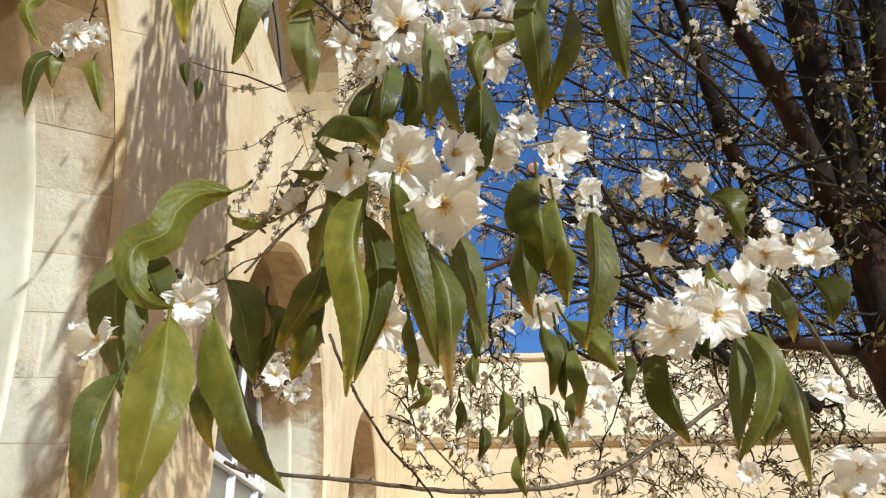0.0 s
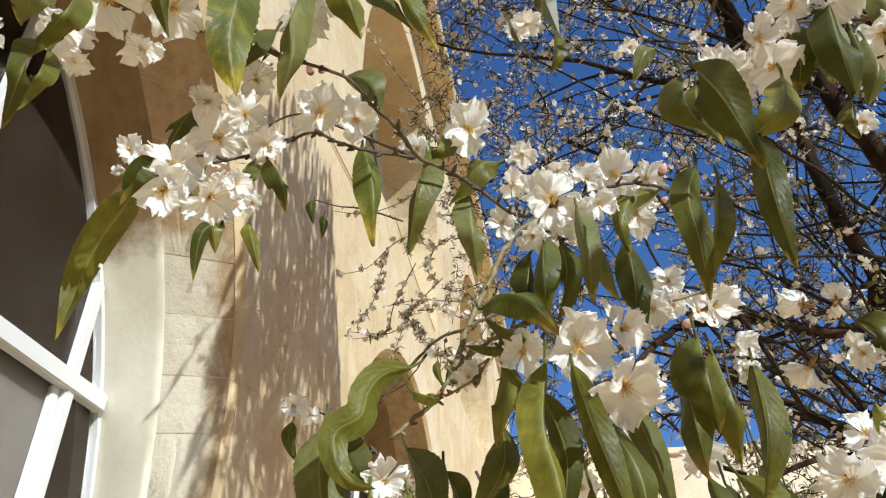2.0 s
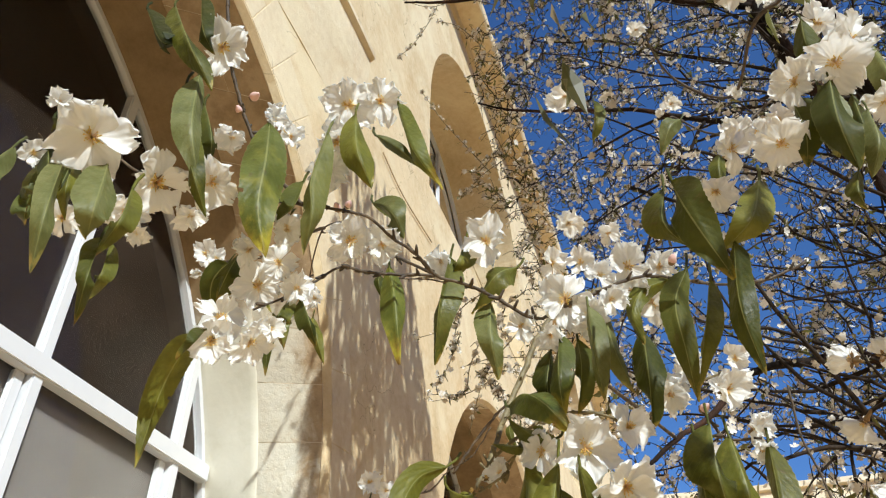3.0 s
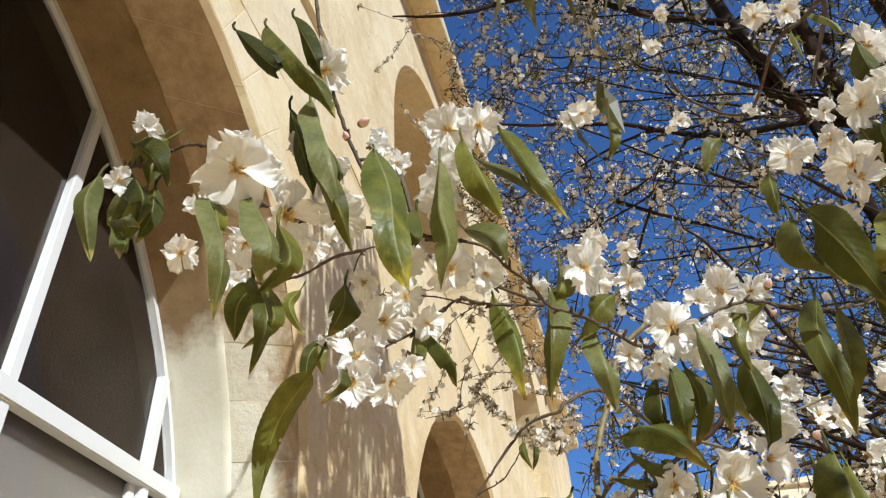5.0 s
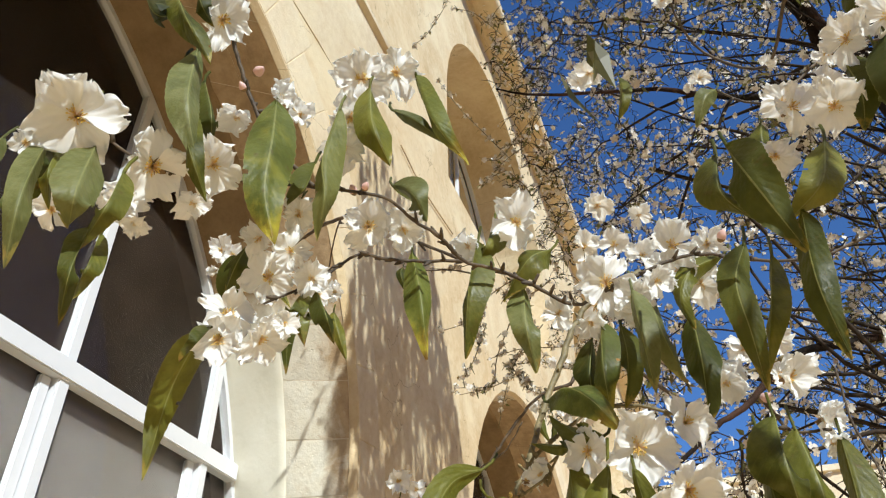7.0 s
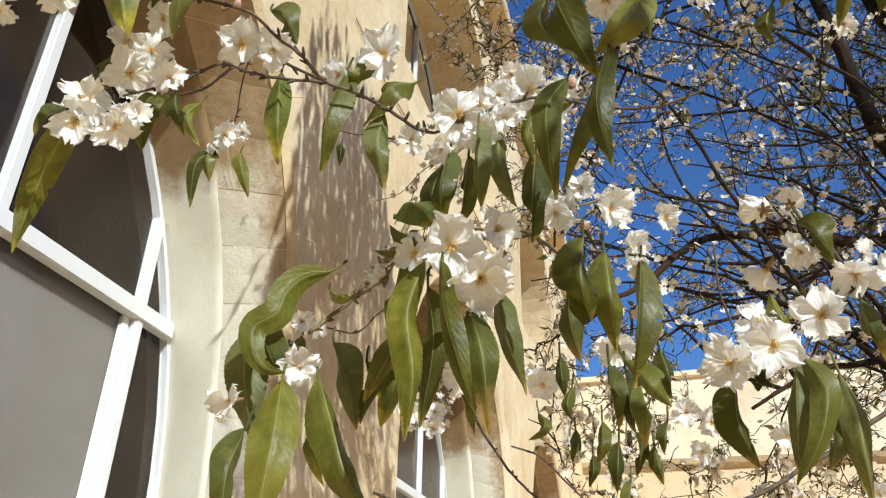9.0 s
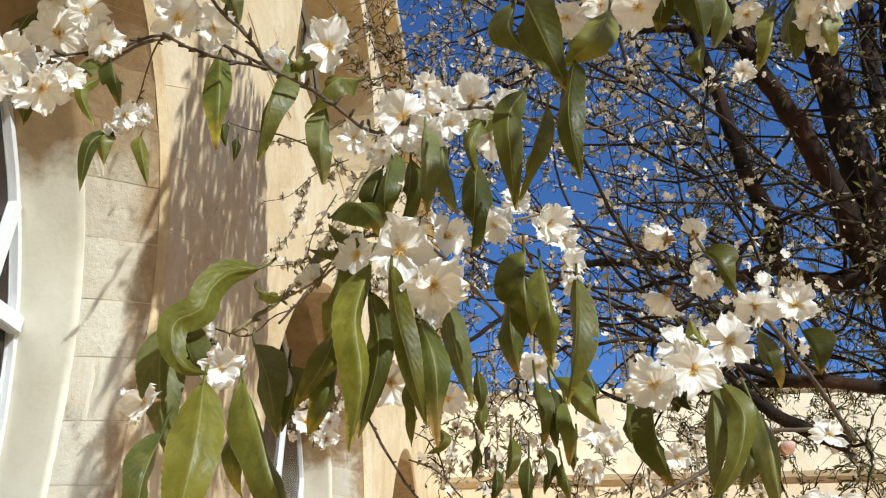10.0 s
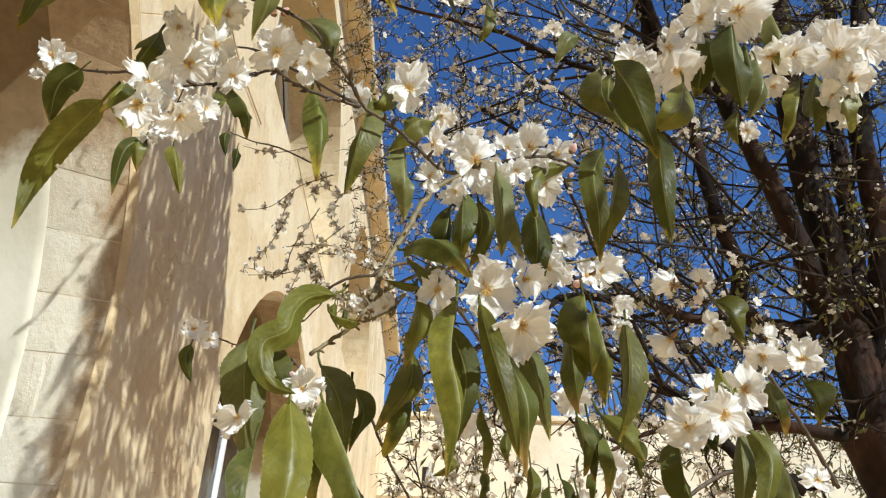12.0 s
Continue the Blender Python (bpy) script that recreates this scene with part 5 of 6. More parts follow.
# leaves at the branch end before the window
leaf([(-0.352, 0.160, 2.039), (-0.335, 0.139, 1.992), (-0.329, 0.150, 1.954)], 0.0174, (0.45, -0.61, -0.62), PALE, 0.86, 1, 0.06)
leaf([(-0.347, 0.175, 2.082), (-0.311, 0.156, 2.039), (-0.305, 0.170, 2.024)], 0.0204, (0.27, -0.48, -0.73), DARK, 0.80, -57, 0.09)
leaf([(-0.347, 0.175, 2.009), (-0.319, 0.156, 1.988), (-0.318, 0.170, 1.992)], 0.0115, (0.58, -0.61, -0.50), PALE, 0.74, -57, 0.10)
leaf([(-0.344, 0.180, 2.007), (-0.321, 0.164, 1.976), (-0.337, 0.180, 1.980)], 0.0122, (0.78, -0.27, -0.41), BTIP, 1.13, -67, 0.10)
leaf([(-0.348, 0.180, 2.061), (-0.317, 0.164, 2.013), (-0.330, 0.180, 2.003)], 0.0178, (0.60, -0.51, -0.61), DARK, 1.09, -46, 0.10)
leaf([(-0.326, 0.185, 2.089), (-0.333, 0.175, 2.072), (-0.347, 0.180, 2.060)], 0.0150, (0.45, -0.60, -0.62), GREEN, 0.50, 20, 0.08)
leaf([(-0.336, 0.190, 2.095), (-0.330, 0.180, 2.061), (-0.333, 0.185, 2.045)], 0.0160, (0.45, -0.60, -0.62), DARK, 0.50, -20, 0.08)
leaf([(-0.338, 0.190, 2.051), (-0.334, 0.180, 2.011), (-0.345, 0.185, 1.990)], 0.0150, (0.45, -0.60, -0.62), BTIP, 0.50, 20, 0.08)
leaf([(-0.336, 0.195, 2.054), (-0.325, 0.185, 2.017), (-0.336, 0.190, 2.000)], 0.0140, (0.45, -0.60, -0.62), DARK, 0.50, -30, 0.08)
leaf([(-0.357, 0.190, 2.053), (-0.350, 0.180, 2.025), (-0.357, 0.185, 2.016)], 0.0120, (0.45, -0.60, -0.62), PALE, 0.50, 20, 0.08)
stem("twig", [(-0.345, 0.170, 2.051), (-0.330, 0.172, 2.053), (-0.310, 0.170, 2.057), (-0.288, 0.165, 2.052), (-0.262, 0.160, 2.032)], 0.0008, 0.0012, 8, TWIG, 0.14)

# blossoms of the lower branch
flower((-0.001, 0.310, 1.834), 0.0237, (0.36, -0.88, -0.31), 14)
flower((0.024, 0.325, 1.849), 0.0176, (0.59, -0.80, -0.08), 35)
flower((0.019, 0.300, 1.806), 0.0211, (0.26, -0.77, -0.58), 25)
flower((-0.030, 0.335, 1.845), 0.0160, (-0.22, -0.93, -0.30), 30)
flower((0.014, 0.315, 1.797), 0.0124, (0.03, -0.69, -0.72), 45)
flower((-0.114, 0.360, 1.784), 0.0169, (0.52, -0.68, -0.52), 35)
bud((-0.121, 0.355, 1.791), 0.0053, (0.56, -0.78, 0.27))
flower((-0.142, 0.331, 1.755), 0.0160, (-0.61, -0.70, -0.37), 40)
flower((-0.066, 0.375, 1.851), 0.0135, (0.02, -0.98, -0.17), 40)
spent_flower((-0.083, 0.366, 1.837), 0.0063, (-0.62, -0.78, -0.02))
spent_flower((-0.091, 0.366, 1.833), 0.0055, (-0.71, -0.40, -0.58))
spent_flower((-0.075, 0.370, 1.846), 0.0056, (0.40, -0.79, 0.46))
flower((-0.020, 0.420, 1.795), 0.0185, (0.42, -0.81, -0.40), 25)
flower((-0.177, 0.800, 1.885), 0.0185, (0.34, -0.92, -0.18), 18)
flower((-0.163, 0.850, 1.878), 0.0177, (0.46, -0.87, -0.15), 18)
flower((-0.160, 0.850, 1.899), 0.0164, (0.15, -0.99, -0.02), 18)
flower((-0.002, 0.700, 1.876), 0.0198, (0.17, -0.91, -0.39), 18)
flower((-0.013, 0.720, 1.890), 0.0166, (0.59, -0.78, -0.19), 18)
flower((0.053, 0.405, 1.906), 0.0186, (-0.14, -0.73, -0.66), 30)
flower((0.090, 0.400, 1.900), 0.0207, (0.49, -0.84, -0.24), 30)
flower((0.102, 0.410, 1.874), 0.0156, (0.42, -0.89, -0.17), 35)
flower((0.103, 0.410, 1.859), 0.0113, (0.49, -0.71, -0.50), 40)
flower((0.162, 0.980, 2.221), 0.0256, (0.01, -0.91, -0.41), 18)
flower((0.082, 0.500, 1.834), 0.0192, (-0.10, -0.90, -0.42), 25)
bud((0.073, 0.400, 1.889), 0.0059, (0.70, -0.67, 0.25))

# blossoms of the outer right branch
flower((0.160, 0.450, 1.800), 0.0266, (-0.20, -0.88, -0.43), 22)
flower((0.186, 0.452, 1.810), 0.0251, (-0.02, -0.98, -0.20), 15)
flower((0.182, 0.465, 1.832), 0.0194, (-0.12, -0.98, 0.14), 35)
flower((0.241, 0.536, 1.863), 0.0256, (-0.12, -0.97, -0.22), 14)
flower((0.288, 0.590, 1.920), 0.0263, (-0.40, -0.76, -0.51), 30)
flower((0.302, 0.600, 1.944), 0.0151, (-0.07, -1.00, 0.05), 40)
flower((0.310, 0.558, 1.903), 0.0228, (-0.16, -0.95, -0.26), 14)
flower((0.253, 0.605, 1.954), 0.0221, (-0.38, -0.83, -0.42), 28)
# shaded blossoms turned away from the court
flower((0.264, 0.655, 2.033), 0.0225, (0.55, 0.45, 0.60), 40)
flower((0.244, 0.690, 2.050), 0.0290, (-0.45, 0.70, 0.50), 45)
flower((0.240, 0.710, 1.991), 0.0290, (-0.35, 0.75, -0.40), 45)
flower((0.273, 0.660, 1.981), 0.0160, (-0.10, -0.70, -0.70), 58)
flower((0.132, 0.600, 1.809), 0.0164, (0.10, -0.99, -0.07), 18)
flower((0.244, 0.800, 1.835), 0.0180, (-0.10, -0.98, -0.14), 18)
flower((0.161, 0.720, 1.833), 0.0179, (0.15, -0.95, -0.29), 18)
bud((0.364, 0.800, 1.844), 0.0132, (0.56, -0.78, 0.27))
flower((0.278, 0.500, 1.724), 0.0229, (-0.47, -0.85, -0.23), 28)
flower((0.264, 0.500, 1.706), 0.0141, (-0.50, -0.85, -0.14), 18)
flower((0.316, 0.800, 1.773), 0.0159, (-0.16, -0.99, 0.03), 18)
flower((0.158, 0.850, 1.836), 0.0165, (-0.01, -0.99, -0.13), 18)
flower((0.369, 0.700, 1.829), 0.0190, (0.02, -1.00, -0.03), 18)

# blossoms of the upper branch
flower((-0.213, 0.101, 1.948), 0.0250, (0.71, -0.53, -0.45), 20)
flower((-0.208, 0.149, 1.956), 0.0221, (0.60, -0.54, -0.60), 16)
flower((-0.184, 0.165, 1.964), 0.0194, (0.57, -0.56, -0.60), 18)
flower((-0.211, 0.160, 2.019), 0.0113, (0.89, -0.34, -0.29), 40)
flower((-0.240, 0.165, 1.957), 0.0171, (0.40, -0.60, -0.69), 25)
flower((-0.209, 0.185, 1.960), 0.0127, (0.55, -0.37, -0.75), 30)
flower((-0.238, 0.175, 1.947), 0.0106, (0.55, -0.38, -0.74), 35)
flower((-0.270, 0.150, 1.946), 0.0121, (0.49, -0.61, -0.62), 18)
flower((-0.198, 0.160, 2.088), 0.0217, (0.64, -0.29, -0.71), 25)
flower((-0.204, 0.200, 2.042), 0.0160, (0.30, -0.49, -0.82), 30)
bud((-0.174, 0.175, 2.046), 0.0059, (0.92, -0.40, -0.06))
bud((-0.188, 0.180, 2.043), 0.0043, (-0.02, -0.93, 0.36))
flower((-0.179, 0.205, 2.056), 0.0140, (0.77, -0.54, -0.34), 40)
flower((-0.164, 0.210, 2.038), 0.0123, (0.79, -0.46, -0.41), 35)
flower((-0.131, 0.225, 2.075), 0.0236, (0.40, -0.83, -0.38), 20)
flower((-0.110, 0.235, 2.083), 0.0209, (0.62, -0.67, -0.41), 25)
flower((-0.137, 0.225, 2.043), 0.0213, (0.32, -0.49, -0.81), 25)
flower((-0.140, 0.225, 2.015), 0.0170, (0.40, -0.46, -0.79), 30)
flower((-0.159, 0.215, 1.961), 0.0144, (0.45, -0.64, -0.62), 18)
flower((-0.191, 0.225, 1.959), 0.0155, (0.30, -0.81, -0.50), 25)
flower((-0.162, 0.215, 1.935), 0.0139, (0.55, -0.65, -0.52), 18)
flower((-0.175, 0.219, 1.923), 0.0176, (0.51, -0.70, -0.50), 16)
flower((-0.150, 0.222, 1.918), 0.0123, (0.58, -0.72, -0.38), 18)
flower((-0.185, 0.203, 1.892), 0.0169, (0.58, -0.80, -0.18), 25)
flower((-0.189, 0.203, 1.878), 0.0166, (0.45, -0.69, -0.56), 25)
flower((-0.170, 0.212, 1.879), 0.0156, (0.64, -0.60, -0.48), 25)
flower((-0.158, 0.214, 1.886), 0.0099, (0.81, -0.55, -0.22), 35)
flower((-0.148, 0.284, 1.999), 0.0211, (0.40, -0.74, -0.54), 15)
flower((-0.125, 0.287, 1.994), 0.0181, (0.47, -0.58, -0.67), 28)
bud((-0.144, 0.250, 2.003), 0.0049, (0.01, -0.90, 0.43))
bud((-0.138, 0.255, 2.008), 0.0046, (0.71, -0.63, 0.32))
flower((-0.058, 0.327, 2.009), 0.0238, (0.26, -0.91, -0.32), 18)
flower((-0.007, 0.349, 1.961), 0.0234, (0.16, -0.95, -0.27), 16)
flower((0.023, 0.360, 1.961), 0.0159, (0.44, -0.81, -0.38), 35)
flower((-0.020, 0.355, 1.938), 0.0142, (0.07, -0.71, -0.70), 35)
flower((-0.093, 0.330, 2.000), 0.0184, (0.10, -0.80, -0.59), 25)
flower((0.004, 0.360, 1.942), 0.0127, (0.12, -0.73, -0.67), 35)
flower((0.009, 0.357, 1.951), 0.0157, (0.19, -0.91, -0.37), 22)
flower((0.041, 0.383, 1.981), 0.0159, (0.07, -0.96, -0.27), 24)
flower((0.019, 0.370, 1.992), 0.0144, (0.31, -0.93, -0.17), 28)
flower((-0.039, 0.345, 1.943), 0.0134, (0.04, -0.94, -0.34), 26)
flower((-0.041, 0.800, 2.391), 0.0281, (0.13, -0.84, -0.53), 18)
flower((-0.013, 0.600, 2.171), 0.0206, (-0.01, -0.95, -0.30), 18)
flower((0.010, 0.900, 2.435), 0.0240, (0.09, -0.85, -0.52), 18)
flower((-0.046, 0.600, 2.179), 0.0203, (0.35, -0.86, -0.38), 18)
flower((0.040, 0.390, 2.009), 0.0216, (0.07, -0.94, -0.33), 20)
flower((0.063, 0.400, 2.010), 0.0184, (0.30, -0.88, -0.36), 28)
flower((0.053, 0.400, 1.978), 0.0182, (-0.05, -0.87, -0.49), 18)
bud((0.073, 0.380, 2.001), 0.0061, (0.39, -0.75, 0.53))
bud((0.072, 0.390, 1.982), 0.0038, (0.71, -0.63, 0.32))
flower((0.114, 0.257, 1.988), 0.0182, (0.42, -0.86, -0.29), 30)
flower((0.103, 0.285, 1.981), 0.0171, (-0.17, -0.63, -0.76), 28)
flower((-0.015, 0.750, 2.614), 0.0277, (0.16, -0.63, -0.76), 18)
flower((-0.034, 0.780, 2.633), 0.0228, (-0.11, -0.82, -0.57), 18)
flower((0.053, 0.420, 1.912), 0.0185, (0.26, -0.86, -0.44), 35)
flower((0.090, 0.450, 1.923), 0.0176, (0.45, -0.86, -0.25), 35)
flower((0.070, 0.430, 1.939), 0.0160, (0.29, -0.94, -0.18), 38)

# blossoms of the upper right branch
flower((0.245, 0.406, 2.195), 0.0346, (-0.22, -0.78, -0.59), 18)
flower((0.212, 0.412, 2.189), 0.0269, (-0.41, -0.77, -0.48), 22)
flower((0.268, 0.415, 2.230), 0.0300, (0.09, -0.91, -0.41), 25)
flower((0.275, 0.420, 2.153), 0.0246, (-0.26, -0.68, -0.69), 20)
flower((0.299, 0.426, 2.162), 0.0249, (-0.21, -0.77, -0.61), 18)
flower((0.186, 0.425, 2.133), 0.0274, (-0.31, -0.57, -0.77), 28)
flower((0.338, 0.420, 2.157), 0.0337, (-0.34, -0.78, -0.53), 18)
flower((0.351, 0.430, 2.137), 0.0260, (-0.18, -0.70, -0.69), 22)
flower((0.338, 0.430, 2.184), 0.0258, (-0.46, -0.82, -0.33), 25)
flower((0.345, 0.450, 2.106), 0.0184, (-0.17, -0.59, -0.79), 30)
flower((0.334, 0.440, 2.123), 0.0195, (-0.46, -0.58, -0.67), 28)
flower((0.286, 0.450, 2.143), 0.0168, (-0.18, -0.58, -0.80), 30)
flower((0.376, 0.700, 2.297), 0.0188, (-0.26, -0.81, -0.52), 18)
flower((0.366, 0.420, 2.169), 0.0273, (-0.08, -0.82, -0.56), 18)

# blossoms at the branch end before the window
flower((-0.326, 0.160, 2.075), 0.0135, (0.67, -0.64, -0.38), 35)
flower((-0.344, 0.170, 2.040), 0.0118, (0.56, -0.66, -0.51), 25)
flower((-0.276, 0.170, 2.000), 0.0135, (0.35, -0.61, -0.71), 30)

# small sprays that hang before the window reveal
flower((-0.556, 0.640, 2.335), 0.0260, (0.55, -0.72, -0.42), 35)
flower((-0.532, 0.635, 2.318), 0.0190, (0.30, -0.75, -0.60), 40)
flower((-0.565, 0.650, 2.310), 0.0170, (0.10, -0.70, -0.70), 40)
leaf([(-0.484, 0.600, 2.275), (-0.510, 0.610, 2.255), (-0.532, 0.650, 2.228)], 0.0420, (0.30, -0.83, -0.48), DARK, 0.40, 15, 0.08)
leaf([(-0.421, 0.610, 2.262), (-0.428, 0.595, 2.228), (-0.410, 0.610, 2.186)], 0.0170, (0.40, -0.80, -0.44), GREEN, 0.60, 20, 0.06)
stem("twig", [(-0.560, 0.645, 2.330), (-0.510, 0.640, 2.312), (-0.470, 0.630, 2.300), (-0.420, 0.610, 2.285), (-0.360, 0.570, 2.270), (-0.300, 0.520, 2.230)], 0.0016, 0.0022, 8, TWIG, 0.14)
flower((-0.362, 0.590, 2.182), 0.0215, (0.45, -0.80, -0.40), 30)
flower((-0.345, 0.600, 2.190), 0.0165, (0.10, -0.85, -0.50), 35)
flower((-0.375, 0.595, 2.168), 0.0150, (0.60, -0.70, -0.30), 40)
leaf([(-0.378, 0.600, 2.172), (-0.392, 0.585, 2.140), (-0.399, 0.600, 2.088)], 0.0205, (0.50, -0.80, -0.30), DARK, 0.50, 25, 0.06)
leaf([(-0.384, 0.605, 2.176), (-0.381, 0.588, 2.150), (-0.379, 0.600, 2.122)], 0.0220, (0.20, -0.90, -0.35), BTIP, 0.55, -20, 0.07)
leaf([(-0.350, 0.610, 2.168), (-0.335, 0.592, 2.135), (-0.326, 0.605, 2.096)], 0.0200, (0.55, -0.75, -0.35), OLIVE, 0.60, -25, 0.06)
stem("twig", [(-0.365, 0.600, 2.185), (-0.352, 0.590, 2.205), (-0.325, 0.550, 2.225), (-0.300, 0.520, 2.230), (-0.220, 0.420, 2.140), (-0.150, 0.330, 2.030), (-0.088, 0.300, 1.967)], 0.0008, 0.0011, 8, TWIG, 0.14)
flower((-0.377, 0.885, 2.058), 0.0215, (0.30, -0.90, -0.30), 30)
flower((-0.355, 0.895, 2.048), 0.0170, (0.10, -0.95, -0.20), 35)
leaf([(-0.380, 0.895, 2.040), (-0.378, 0.880, 2.012), (-0.367, 0.890, 1.982)], 0.0215, (0.40, -0.88, -0.25), DARK, 0.50, 15, 0.06)
stem("twig", [(-0.395, 0.890, 2.070), (-0.360, 0.895, 2.058), (-0.326, 0.900, 2.046), (-0.292, 0.900, 2.042), (-0.261, 0.895, 2.067), (-0.225, 0.885, 2.078), (-0.192, 0.870, 2.112)], 0.0015, 0.0008, 8, TWIG, 0.2)
leaf([(-0.480, 1.120, 2.605), (-0.478, 1.105, 2.578), (-0.474, 1.120, 2.545)], 0.0230, (0.20, -0.85, -0.48), DARK, 0.50, 15, 0.06)
leaf([(-0.455, 1.125, 2.570), (-0.448, 1.110, 2.540), (-0.452, 1.120, 2.505)], 0.0200, (0.40, -0.80, -0.44), DARK, 0.60, -25, 0.06)
stem("twig", [(-0.478, 1.125, 2.610), (-0.430, 1.130, 2.592), (-0.375, 1.140, 2.585), (-0.300, 1.160, 2.560)], 0.0012, 0.0020, 8, TWIG, 0.2)

# blossoms on the high side shoots
stem("twig", [(0.120, 0.575, 2.342), (0.150, 0.560, 2.290), (0.176, 0.540, 2.262), (0.205, 0.545, 2.290), (0.240, 0.552, 2.318), (0.300, 0.560, 2.330), (0.390, 0.540, 2.290), (0.444, 0.520, 2.238)], 0.0010, 0.0021, 8, TWIG, 0.2)
stem("twig", [(0.116, 0.720, 2.797), (0.140, 0.715, 2.750), (0.130, 0.740, 2.690), (0.170, 0.850, 2.700), (0.238, 0.800, 2.580), (0.262, 0.650, 2.555), (0.300, 0.620, 2.560), (0.345, 0.640, 2.600), (0.564, 1.300, 3.100), (0.748, 1.600, 3.453)], 0.0010, 0.0042, 8, TWIG, 0.2)
flower((0.175, 0.525, 2.243), 0.0245, (-0.10, -0.90, -0.42), 22)
flower((0.192, 0.535, 2.254), 0.0180, (0.40, -0.80, -0.45), 35)
flower((0.211, 0.505, 2.236), 0.0200, (-0.30, -0.80, -0.50), 30)
flower((0.235, 0.540, 2.310), 0.0190, (0.00, -0.85, -0.52), 38)
flower((0.264, 0.450, 2.303), 0.0260, (-0.15, -0.85, -0.50), 22)
flower((0.243, 0.615, 2.585), 0.0250, (-0.20, -0.75, -0.62), 24)
flower((0.283, 0.615, 2.580), 0.0250, (0.20, -0.75, -0.62), 24)
flower((0.146, 0.715, 2.765), 0.0150, (0.00, -0.75, -0.65), 26)
flower((0.115, 0.708, 2.681), 0.0190, (-0.20, -0.80, -0.55), 26)
flower((0.157, 0.895, 2.691), 0.0210, (0.10, -0.80, -0.58), 38)
flower((0.140, 0.890, 2.672), 0.0170, (-0.50, -0.70, -0.50), 42)
flower((0.238, 0.785, 2.572), 0.0180, (0.10, -0.70, -0.70), 44)
leaf([(0.152, 0.535, 2.232), (0.145, 0.520, 2.199), (0.143, 0.530, 2.166)], 0.0200, (0.10, -0.90, -0.40), GREEN, 0.70, 30, 0.06)
leaf([(0.312, 0.622, 2.573), (0.326, 0.612, 2.540), (0.337, 0.620, 2.512)], 0.0180, (0.30, -0.80, -0.50), PALE, 0.55, -25, 0.06)
leaf([(0.280, 0.622, 2.545), (0.276, 0.612, 2.507), (0.277, 0.620, 2.475)], 0.0110, (0.50, -0.80, -0.30), OLIVE, 0.80, 20, 0.05)
# a broad yellow-green leaf folded along its rib
leaf([(-0.056, 0.368, 1.894), (-0.040, 0.344, 1.889), (-0.024, 0.328, 1.872), (-0.008, 0.325, 1.848)], 0.0260, (-0.25, -0.80, 0.52), YTIP, 0.55, -12, 0.06)
# the grey-brown branch that joins the upper and the lower twigs
stem("twig", [(-0.080, 0.384, 1.852), (-0.078, 0.412, 1.885), (-0.074, 0.431, 1.915), (-0.060, 0.447, 1.960), (-0.044, 0.464, 2.007), (-0.022, 0.474, 2.036), (0.012, 0.480, 2.052)], 0.0021, 0.0028, 8, GREENTWIG, 0.14)
# a shoot of the crown with a tuft of faded blossom
stem("twig", [(-0.287, 1.000, 2.103), (-0.262, 1.000, 2.135), (-0.234, 1.000, 2.169), (-0.200, 1.000, 2.203), (-0.171, 1.000, 2.215), (-0.143, 1.000, 2.220), (-0.128, 1.010, 2.239), (-0.060, 1.080, 2.275), (0.059, 1.394, 2.277)], 0.0019, 0.0034, 8, TWIG, 0.2)
sprig([(-0.306, 1.350, 2.460), (-0.271, 1.350, 2.459), (-0.245, 1.350, 2.452), (-0.212, 1.350, 2.434), (-0.172, 1.350, 2.419), (-0.144, 1.350, 2.402)])
sprig([(-0.153, 1.250, 2.328), (-0.168, 1.250, 2.301), (-0.190, 1.250, 2.280), (-0.221, 1.250, 2.270)])
sprig([(-0.147, 1.250, 2.331), (-0.133, 1.250, 2.301), (-0.151, 1.250, 2.270), (-0.179, 1.250, 2.258)])
sprig([(-0.170, 1.250, 2.325), (-0.200, 1.250, 2.307), (-0.229, 1.250, 2.297), (-0.261, 1.250, 2.311)])
flower((-0.205, 1.240, 2.290), 0.0160, (0.30, -0.85, -0.40), 45)
flower((-0.160, 1.240, 2.272), 0.0170, (0.10, -0.90, -0.40), 45)
flower((-0.252, 1.240, 2.306), 0.0140, (-0.30, -0.85, -0.40), 50)
leaf([(-0.234, 1.200, 2.266), (-0.233, 1.188, 2.240), (-0.223, 1.200, 2.212)], 0.0170, (0.30, -0.90, -0.30), DARK, 0.60, 20, 0.06)
leaf([(-0.215, 1.200, 2.254), (-0.212, 1.188, 2.232), (-0.222, 1.200, 2.208)], 0.0150, (-0.20, -0.90, -0.35), DARK, 0.60, -20, 0.06)

# outer shoots of the crown before the wall
sprig([(-0.134, 1.750, 2.656), (-0.232, 1.750, 2.698), (-0.313, 1.750, 2.713), (-0.394, 1.750, 2.724), (-0.488, 1.750, 2.709)])
sprig([(-0.320, 1.750, 2.788), (-0.392, 1.750, 2.710), (-0.430, 1.750, 2.635), (-0.466, 1.750, 2.503)])
sprig([(-0.401, 1.750, 2.654), (-0.476, 1.750, 2.624), (-0.568, 1.750, 2.617)])
sprig([(-0.388, 1.750, 3.117), (-0.469, 1.750, 3.065), (-0.569, 1.750, 3.043), (-0.659, 1.750, 3.065)])
sprig([(-0.372, 1.750, 2.967), (-0.467, 1.750, 2.921), (-0.540, 1.750, 2.847), (-0.620, 1.750, 2.830)])
sprig([(-0.347, 1.750, 2.886), (-0.365, 1.750, 2.825), (-0.334, 1.750, 2.768)])
